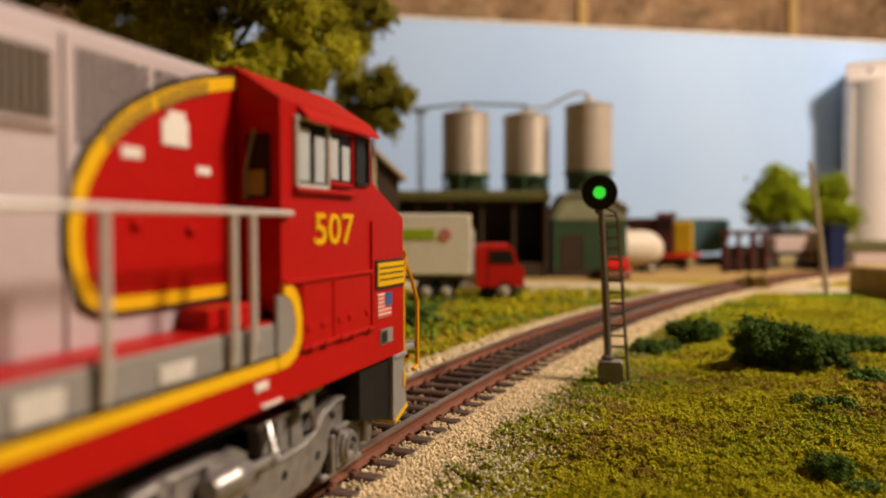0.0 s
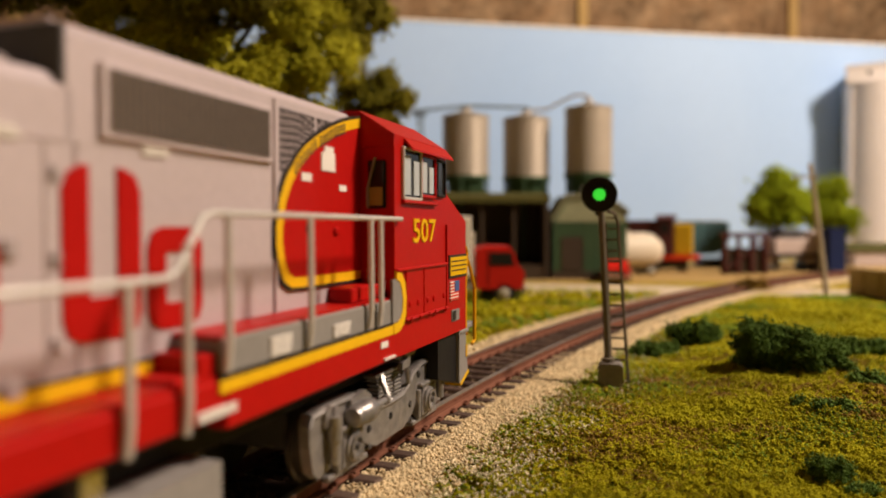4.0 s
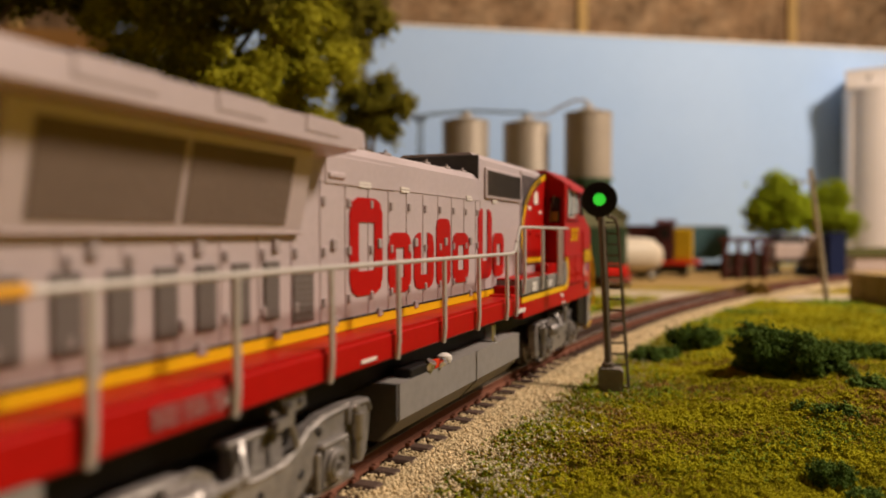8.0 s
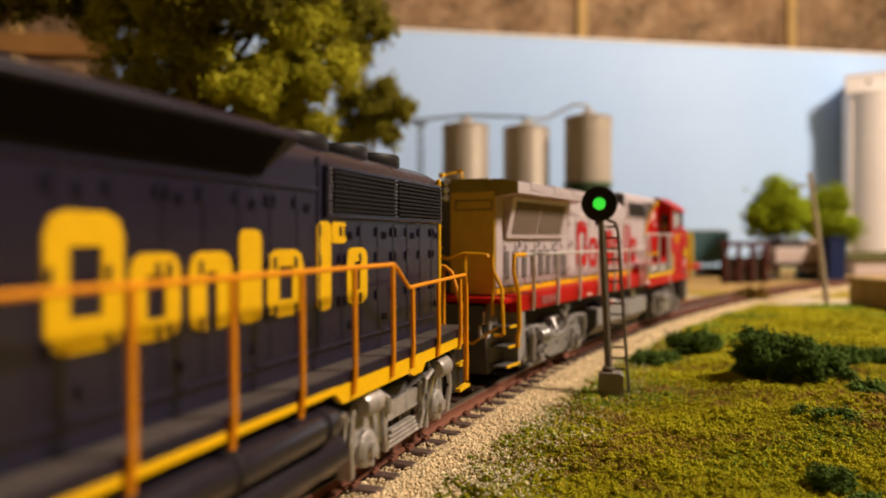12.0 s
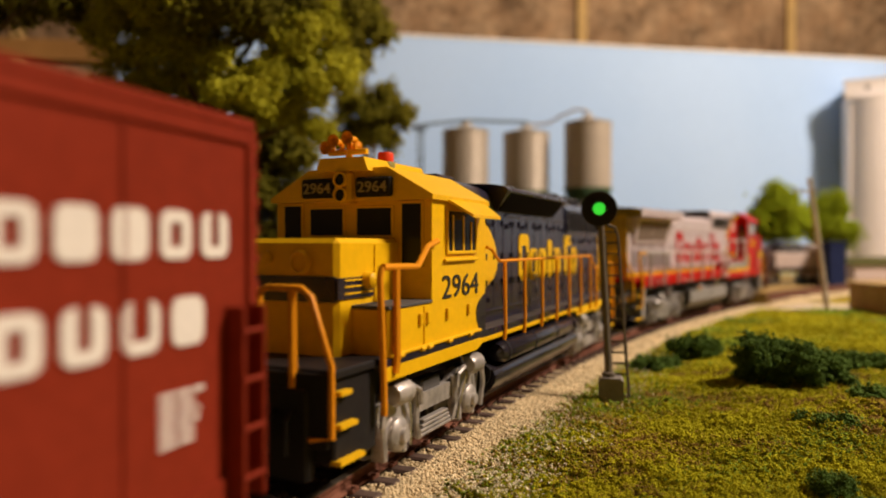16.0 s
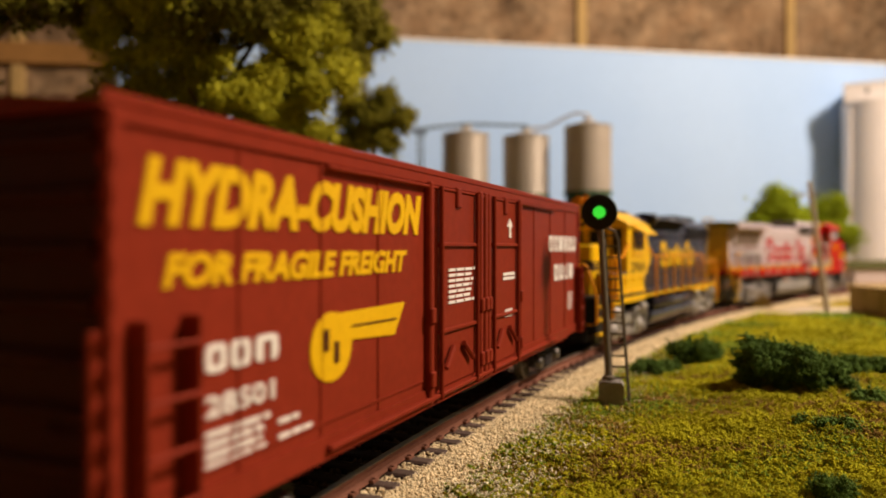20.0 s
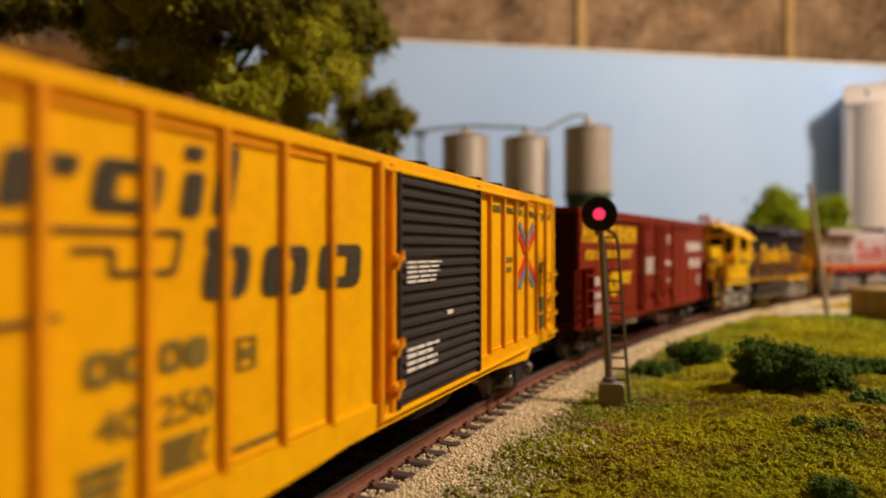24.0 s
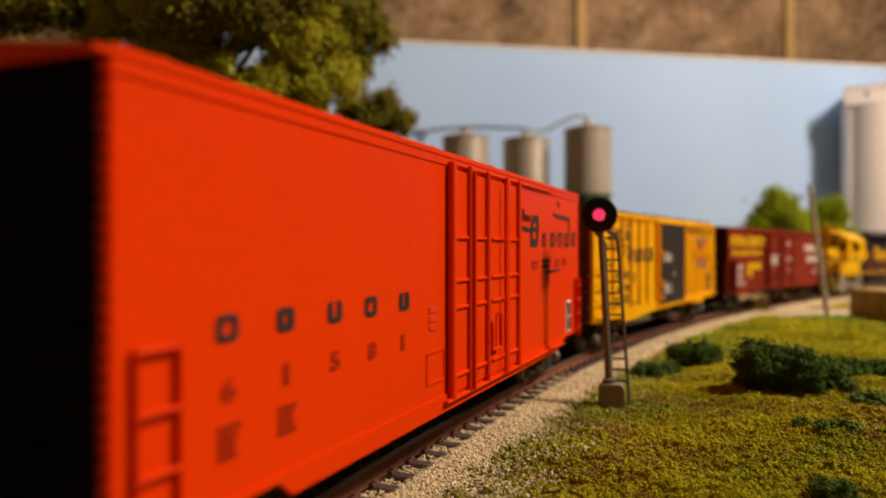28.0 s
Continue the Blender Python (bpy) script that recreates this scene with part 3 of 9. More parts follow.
    part("door_track", Build().box(-1.6, 5.5, -H - 0.12, -H - 0.03, 4.34, 4.41, 0.015), BOXYEL, car)
    part("door_track", Build().box(-1.6, 5.5, -H - 0.12, -H - 0.03, 1.09, 1.15, 0.015), BOXYEL, car)
    # grab irons
    for z in (2.72, 2.22, 1.74, 1.28):
        grab(car, -8.1, -7.3, z, H + 0.03, YELRAIL, 0.06)
        grab(car, 7.5, 8.16, z, H + 0.03, YELRAIL, 0.06)
        part("end_grab", Build().tube([(L0 - 0.03, -H + 0.08, z - 0.2), (L0 - 0.17, -H + 0.09, z - 0.2), (L0 - 0.17, -H + 0.6, z - 0.2), (L0 - 0.03, -H + 0.62, z - 0.2)], 0.024, 6), BOXEND, car)
    # marks
    M = H + 0.006
    emblem([(-6.76, 0.2, 3.6, 3.98, 0), (-6.56, 0.4, 3.84, 3.98, 0), (-6.06, 0.66, 3.6, 4.0, 0.3), (-5.16, 0.24, 3.6, 3.98, 0), (-5.10, 0.22, 4.08, 4.2, 0), (-4.76, 0.26, 3.63, 4.26, 0)], M, FADEDMARK, car, 0.2, name="lettering")
    emblem([(-4.9, 0.62, 2.88, 3.36, 0.3), (-4.06, 0.78, 2.86, 3.36, 0.3), (-3.04, 0.95, 2.88, 3.38, 0.24)], M, FADEDMARK, car, 0.15, name="lettering")
    emblem([(-4.84, 0.24, 3.34, 3.52, 0)], M, FADEDMARK, car, 0.15, name="lettering")
    b = Build()
    for p in (((-7.0, 3.46), (-5.14, 3.46)), ((-7.0, 3.46), (-7.14, 2.82)), ((-7.14, 2.82), (-6.3, 2.86)), ((-5.14, 3.46), (-5.22, 3.14)), ((-5.22, 3.14), (-5.85, 3.14)), ((-5.85, 3.14), (-5.85, 3.32)), ((-5.85, 3.32), (-6.2, 3.32))):
        (xa, za), (xb, zb) = p
        dx, dz = xb - xa, zb - za
        n = math.hypot(dx, dz)
        ox, oz = -dz / n * 0.02, dx / n * 0.02
        slab(b, [(xa - ox, za - oz), (xb - ox, zb - oz), (xb + ox, zb + oz), (xa + ox, za + oz)], M)
    part("emblem_outline", b, BLACKMARK, car)
    emblem([(-6.1, 0.28, 2.33, 2.58, 0.3), (-5.78, 0.26, 2.33, 2.58, 0.3), (-5.38, 0.26, 2.33, 2.58, 0.35), (-5.08, 0.26, 2.33, 2.58, 0)], M, OLIVEMARK, car, name="lettering")
    written("40", -6.0, -5.58, 1.90, 2.14, M, OLIVEMARK, car)
    written("250", -5.38, -4.76, 1.90, 2.14, M, OLIVEMARK, car)
    bars(-6.15, -5.7, 1.42, 1.75, 3, M, OLIVEMARK, car, cut=0.2)
    bars(-5.35, -4.8, 1.5, 1.78, 4, M, OLIVEMARK, car, cut=0.4)
    bars(-4.45, -3.8, 1.45, 1.5, 1, M, OLIVEMARK, car, cut=0.3)
    b = Build()
    for q in ((-4.42, -4.38, 2.2, 2.5), (-4.18, -4.14, 2.2, 2.5), (-4.42, -4.14, 2.2, 2.225), (-4.42, -4.14, 2.475, 2.5), (-4.36, -4.2, 2.3, 2.4)):
        slab(b, [(q[0], q[2]), (q[1], q[2]), (q[1], q[3]), (q[0], q[3])], M)
    part("stencil_mark", b, OLIVEMARK, car)
    written("nationwide boxcar pool", 3.08, 7.95, 3.98, 4.24, M, OLIVEMARK, car, 0.2, bold=0.015)
    cx, cz = 5.66, 3.17
    for name, mat, k in (("emblem_arm", REDMARK, 1), ("emblem_arm", BLUEMARK, 0)):
        for sx in (-1, 1):
            for sz in (-1, 1):
                b = Build()
                if k:
                    slab(b, [(cx, cz), (cx + sx * 0.12, cz), (cx + sx * 0.74, cz + sz * 0.46), (cx + sx * 0.74, cz + sz * 0.62), (cx, cz + sz * 0.12)], M)
                else:
                    slab(b, [(cx + sx * 0.03, cz + sz * 0.16), (cx + sx * 0.66, cz + sz * 0.66), (cx + sx * 0.5, cz + sz * 0.74), (cx + sx * 0.02, cz + sz * 0.34)], M, 0.021)
                part(name, b, mat, car)
    for z0, z1 in ((1.80, 2.17), (1.38, 1.74)):
        part("label_plate", slab(Build(), [(6.70, z0), (7.16, z0), (7.16, z1), (6.70, z1)], M), GREENMARK, car, "dark green label")
    b = Build()
    for q in ((7.52, 7.82, 1.84, 1.87), (7.52, 7.82, 2.07, 2.10), (7.52, 7.56, 1.84, 2.10), (7.78, 7.82, 1.84, 2.10)):
        slab(b, [(q[0], q[2]), (q[1], q[2]), (q[1], q[3]), (q[0], q[3])], M)
    part("stencil_mark", b, OLIVEMARK, car)
    bars(6.72, 7.2, 2.74, 2.98, 3, M, OLIVEMARK, car, cut=0.2)
    bars(3.95, 4.6, 2.85, 3.15, 2, M, OLIVEMARK, car, gap=1.2)
    underframe(car, 8.1, TRUCKBLACK)
    coupler(car, L0, -1), coupler(car, L1, 1)
    ROLLING.append((car, 29.22, 12.4, freight_truck(car, -6.2, "") + freight_truck(car, 6.2, "")))


def box_car_orange():
    car = thing("boxcar", "bright orange-red smooth-sided boxcar with a ribbed plug door", "boxcar", "freight cars of the train")
    H, L0, L1 = 1.5, -8.04, 8.13
    part("body", Build().box(L0, L1, -H, H, 0.98, 4.78, 0.03), ORANGE, car, "orange-red car body")
    part("side_sill", Build().prism([(L0, 0.95), (-5.95, 0.95), (-5.72, 0.76), (5.6, 0.78), (6.2, 0.95), (6.6, 1.05), (L1, 1.05), (L1, 1.09), (5.0, 1.04), (L0, 1.03)], -H - 0.03, -H + 0.05, "y"), ORANGE, car)
    part("side_sill", Build().box(L0, L1, H - 0.05, H + 0.04, 0.95, 1.28, 0.02), ORANGE, car)
    part("top_rail", Build().box(L0, L1, -H - 0.02, -H + 0.02, 4.66, 4.80, 0.008), ORANGE, car)
    part("roof_edge", Build().box(L0, L1, -H - 0.036, -H - 0.0, 4.79, 4.88, 0.01), ORANGE, car)
    car_roof(car, 8.2, H, 4.84, 5.02, ORANGE, 12, ORANGE)
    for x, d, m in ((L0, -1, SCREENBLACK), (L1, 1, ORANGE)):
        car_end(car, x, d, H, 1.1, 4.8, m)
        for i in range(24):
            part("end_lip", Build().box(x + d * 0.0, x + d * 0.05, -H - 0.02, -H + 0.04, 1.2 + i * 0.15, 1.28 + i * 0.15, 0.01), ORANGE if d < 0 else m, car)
    d = part("door", Build().box(-1.36, 2.06, -H - 0.06, -H + 0.02, 1.0, 4.62, 0.02), ORANGE, car, "orange plug door with ribs and lock rods")
    for x, w in ((-1.46, 0.07), (-0.66, 0.085), (0.2, 0.04), (1.34, 0.07), (2.12, 0.06)):
        part("door_rib", Build().box(x - w, x + w, -H - 0.14, -H - 0.02, 0.94, 4.74, 0.025), ORANGE, d)
    for z in (3.52, 2.82, 2.38, 1.28):
        for x0, x1 in ((-1.36, -0.76), (-0.56, 0.14), (0.5, 1.24), (1.42, 2.05)):
            part("door_bar", Build().box(x0, x1, -H - 0.105, -H - 0.05, z - 0.03, z + 0.03, 0.015), ORANGE, d)
    for x in (-0.66, 1.05):
        part("lock_rod", Build().tube([(x, -H - 0.17, 0.95), (x, -H - 0.17, 4.65)], 0.032, 6), ORANGE, d)
    part("door_handle", Build().tube([(0.3, -H - 0.1, 2.05), (0.3, -H - 0.14, 2.0), (0.3, -H - 0.14, 1.5), (0.8, -H - 0.14, 1.5), (0.8, -H - 0.14, 2.1), (0.8, -H - 0.1, 2.15)], 0.04, 6), ORANGE, d)
    part("door_track", Build().box(-1.5, 5.0, -H - 0.07, -H - 0.02, 4.68, 4.74, 0.015), ORANGE, car)
    part("door_track", Build().box(-1.7, 6.0, -H - 0.12, -H - 0.03, 0.90, 0.96, 0.015), ORANGE, car)
    ladder(car, -7.85, -7.36, 1.05, 2.56, H, 3, ORANGE, 0.08, wide=0.03, lift=0.93)
    ladder(car, 7.64, 8.1, 0.95, 2.52, H, 4, ORANGE, 0.09, wide=0.035)
    b = Build()
    for q in ((-2.3, -1.62, 1.28, 1.31), (-2.3, -1.62, 1.75, 1.78), (-2.3, -2.27, 1.28, 1.78), (-1.65, -1.62, 1.28, 1.78)):
        slab(b, [(q[0], q[2]), (q[1], q[2]), (q[1], q[3]), (q[0], q[3])], H)
    part("card_board", b, ORANGE, car)
    # marks
    emblem([(x, 0.3, 2.48, 2.73, h, q) for x, h, q in ((-6.88, 0.4, 0), (-5.98, 0.2, 0), (-5.02, 0.3, 1), (-4.16, 0.4, 0), (-3.2, 0.2, 1))], H, BLACKMARK, car, name="lettering")
    for digit, x in zip("61581", (-6.81, -5.86, -4.96, -4.08, -3.14)):
        written(digit, x, x + (0.2 if digit != "1" else 0.09), 1.93, 2.15, H, FAINTRED, car, bold=0.02)
    bars(-6.85, -6.55, 1.4, 1.72, 4, H, FAINTRED, car, cut=0.12)
    bars(-5.95, -5.65, 1.42, 1.72, 4, H, FAINTRED, car, cut=0.12)
    bars(-2.2, -1.9, 2.1, 2.45, 3, H, REDMARK, car)
    b = Build()
    slab(b, [(2.42, 3.95), (2.55, 3.83), (3.3, 3.8), (3.95, 3.86), (3.95, 3.76), (3.2, 3.70), (2.6, 3.75)], H)
    part("emblem_stroke", b, BLACKMARK, car)
    emblem([(2.5, 0.26, 3.93, 4.2, 0.3, 2), (2.84, 0.08, 3.93, 4.08, 0), (3.0, 0.2, 3.93, 4.08, 0.35)], H, OXIDEDARK, car, 0.1, name="lettering")
    emblem([(3.26, 0.6, 3.38, 4.1, 0.45), (4.26, 0.28, 3.38, 3.72, 0.4, 2), (5.0, 0.42, 3.38, 3.74, 0.35), (5.72, 0.44, 3.37, 3.76, 0.45, 2), (6.48, 0.50, 3.38, 3.76, 0.45), (7.32, 0.36, 3.40, 3.82, 0.4)], H, BLACKMARK, car, 0.12, name="lettering")
    emblem([(6.89, 0.1, 3.7, 4.1, 0)], H, BLACKMARK, car, 0.12, name="lettering")
    b = Build()
    slab(b, [(5.3, 4.21), (7.05, 4.18), (7.0, 4.08), (5.5, 4.12)], H)
    part("emblem_stroke", b, BLACKMARK, car)
    bars(3.4, 3.9, 2.88, 3.06, 2, H, FAINTRED, car, cut=0.14)
    bars(4.3, 5.0, 2.88, 3.1, 2, H, OXIDEDARK, car, cut=0.16)
    bars(5.45, 5.9, 2.9, 3.08, 2, H, FAINTRED, car, cut=0.14)
    bars(6.25, 6.7, 2.92, 3.08, 2, H, FAINTRED, car, cut=0.14)
    part("lettering", slab(Build(), [(4.5, 2.74), (5.9, 2.78), (5.9, 2.84), (4.5, 2.80)], H), BLACKMARK, car)
    pl = part("label_plate", slab(Build(), [(6.66, 1.14), (7.18, 1.14), (7.18, 1.96), (6.66, 1.96)], H), WHITEMARK, car, "white-bordered black label")
    for z in (1.19, 1.57):
        part("label_field", slab(Build(), [(6.71, z), (7.13, z), (7.13, z + 0.33), (6.71, z + 0.33)], H, 0.03), BLACKMARK, pl)
        bars(6.75, 7.02, z + 0.06, z + 0.24, 3, H + 0.018, TANMARK, pl, cut=0.3, gap=2.2)
    bars(5.75, 5.85, 4.4, 4.55, 1, H, OXIDEDARK, car)
    underframe(car, 8.1, TRUCKBLACK)
    coupler(car, L0, -1), coupler(car, L1, 1)
    ROLLING.append((car, 11.98, 12.4, freight_truck(car, -6.2, "") + freight_truck(car, 6.2, "")))


box_car_oxide()
box_car_yellow()
box_car_orange()

# ---- the train: the silver and red locomotive ----


def rail_posts(parent, xs, z0, zs, half, mat, r=0.045):
    for x, z in zip(xs, zs):
        part("post", Build().tube([(x - 0.03, -half - 0.05, z0), (x - 0.02, -half - 0.07, z0 + 0.25), (x, -half - 0.05, z)], r, 6), mat, parent)
        part("post", Build().tube([(x, half + 0.05, z0), (x, half + 0.05, z)], r, 6), mat, parent)


def ge_truck(loco, x):
    """A four-wheel truck with a cranked cast side frame, springs, cylinders and axle boxes."""
    t = part("truck", Build().box(x - 1.9, x + 1.9, -0.6, 0.6, 0.5, 1.0, 0.05).box(x - 0.3, x + 0.3, -1.0, 1.0, 0.55, 0.95, 0.04), DARKGREY, loco, "silver-painted cast locomotive truck")
    for s in (-1, 1):
        y, o = s * 1.16, s

        def band(lo, hi, a=y):
            return min(a + s * lo, a + s * hi), max(a + s * lo, a + s * hi)
        half = [(2.36, 1.0), (2.30, 1.13), (1.72, 1.17), (1.18, 1.15), (0.85, 1.06), (0.62, 0.9), (0.42, 0.82), (0.0, 0.80)]
        low = [(0.0, 0.24), (0.5, 0.24), (0.82, 0.36), (0.98, 0.5), (1.02, 0.72), (1.12, 0.80), (1.72, 0.80), (1.80, 0.7), (1.84, 0.34), (2.14, 0.3), (2.26, 0.4), (2.34, 0.72)]
        out = [(x + a, z) for a, z in half] + [(x - a, z) for a, z in reversed(half[:-1])] + [(x - a, z) for a, z in reversed(low)] + [(x + a, z) for a, z in low[1:]]
        sf = part("sideframe", Build().prism(out, *band(-0.07, 0.07), "y"), STEEL, t, "cranked silver side frame")
        rim = [(x + a, z - 0.05) for a, z in half]
        part("frame_rib", Build().tube([(p[0], y + s * 0.07, p[1]) for p in rim] + [(2 * x - p[0], y + s * 0.07, p[1]) for p in reversed(rim[:-1])], 0.04, 6), STEEL, sf, "", None, True)
        for dx in (-1.12, -0.75, 0.0, 0.75, 1.12):
            part("lightening_hole", Build().lathe([(0.055, 0), (0.055, s * 0.012), (0.0, s * 0.012)], (x + dx, y + s * 0.068, 0.55 if abs(dx) < 1 else 0.95), "y", 10), BLACK, sf)
        for k in (-1, 1):
            ax = x + k * 1.37
            bx = part("axle_box", Build().prism([(ax - 0.26, 0.28), (ax + 0.26, 0.28), (ax + 0.26, 0.6), (ax + 0.2, 0.74), (ax - 0.2, 0.74), (ax - 0.26, 0.6)], *band(0.0, 0.14), "y"), STEEL, t)
            part("axle_cap", Build().lathe([(0.21, 0), (0.21, s * 0.05), (0.17, s * 0.07), (0.17, s * 0.1), (0.12, s * 0.1), (0.11, s * 0.06), (0.05, s * 0.06), (0.045, s * 0.13)], (ax, y + s * 0.13, 0.5), "y", 18), STEEL, bx, "", None, True)
            for q in range(4):
                a = math.pi * (0.25 + q / 2)
                part("cap_bolt", Build().lathe([(0.028, 0), (0.028, s * 0.03), (0.01, s * 0.035)], (ax + 0.15 * math.cos(a), y + s * 0.2, 0.5 + 0.15 * math.sin(a)), "y", 6), STEEL, bx)
            part("wear_plate", Build().box(ax - 0.36, ax - 0.27, *band(0.02, 0.13), 0.25, 0.72, 0.015), STEEL, bx)
            part("wear_plate", Build().box(ax + 0.27, ax + 0.36, *band(0.02, 0.13), 0.25, 0.72, 0.015), STEEL, bx)
            part("box_lid", Build().box(ax - 0.3, ax + 0.3, *band(0.03, 0.16), 0.74, 0.81, 0.02), STEEL, bx)
            part("pedestal_tie", Build().box(ax - 0.52, ax + 0.58, *band(-0.04, 0.08), 0.16, 0.24, 0.02), STEEL, t)
            dxp = ax + k * 0.52
            part("damper", Build().tube([(dxp, y + s * 0.16, 0.42), (dxp, y + s * 0.16, 0.92)], 0.07, 10).tube([(dxp, y + s * 0.16, 0.72), (dxp, y + s * 0.16, 1.02)], 0.1, 10).tube([(dxp, y + s * 0.16, 1.0), (dxp - k * 0.06, y + s * 0.14, 1.12)], 0.05, 8), STEEL, t, "", None, True)
            part("damper_bracket", Build().prism([(dxp - 0.16, 0.9), (dxp + 0.12, 0.9), (dxp + 0.12, 1.1), (dxp - 0.05, 1.16), (dxp - 0.16, 1.1)], *band(0.05, 0.13), "y"), STEEL, t)
            for q, z in ((-0.62, 0.3), (-0.64, 0.55), (-0.3, 1.0)):
                part("bolt", Build().lathe([(0.035, 0), (0.035, s * 0.025), (0.015, s * 0.03)], (ax + k * q, y + s * 0.07, z), "y", 8), DARKGREY, t)
        for dx in (-0.3, 0.0, 0.3):  # rubber spring packs
            for q in range(6):
                part("spring_leaf", Build().box(x + dx - 0.12, x + dx + 0.12, *band(-0.12, 0.06), 0.83 + q * 0.058, 0.866 + q * 0.058, 0.008), STEEL, t)
        part("spring_seat", Build().box(x - 0.5, x + 0.5, *band(-0.14, 0.08), 1.18, 1.25, 0.02), STEEL, t)
        cyl = Build().lathe([(0.03, -0.42), (0.12, -0.4), (0.15, -0.34), (0.15, -0.12), (0.165, -0.1), (0.165, 0.04), (0.15, 0.06), (0.15, 0.14), (0.08, 0.18), (0.055, 0.22), (0.05, 0.6), (0.07, 0.61), (0.07, 0.7), (0.02, 0.7)], (x - 1.1, y + s * 0.2, 0.9), "x", 16)
        part("brake_cylinder", cyl, STEEL, t, "", None, True)
        part("cylinder_bracket", Build().prism([(x - 1.45, 0.72), (x - 0.85, 0.72), (x - 0.8, 1.05), (x - 1.0, 1.16), (x - 1.4, 1.1)], *band(0.06, 0.14), "y"), STEEL, t)
        part("brake_lever", Build().tube([(x - 0.42, y + s * 0.24, 0.88), (x - 0.36, y + s * 0.12, 1.1), (x - 0.3, y + s * 0.05, 1.22)], 0.045, 6), STEEL, t)
        part("sand_pipe", Build().tube([(x + 0.12, y + s * 0.1, 1.42), (x + 0.42, y + s * 0.14, 1.3), (x + 0.55, y + s * 0.12, 1.05), (x + 0.62, y + s * 0.1, 0.92)], 0.04, 7), STEEL, t, "", None, True)
        br = part("bracket", Build().prism([(x + 0.12, 1.32), (x + 0.3, 1.36), (x + 0.2, 1.56), (x + 0.62, 1.56), (x + 0.62, 1.40), (x + 0.42, 1.38), (x + 0.4, 1.24), (x + 0.1, 1.22)][::-1], *band(0.14, 0.22), "y"), STEEL, t)
        part("bolt", Build().lathe([(0.04, 0), (0.04, s * 0.03), (0.01, s * 0.035)], (x + 0.3, y + s * 0.22, 1.48), "y", 8).lathe([(0.04, 0), (0.04, s * 0.03), (0.01, s * 0.035)], (x + 0.52, y + s * 0.22, 1.48), "y", 8), DARKGREY, br)
    return [wheelset(t, x + dx, 0.5) for dx in (-1.37, 1.37)]


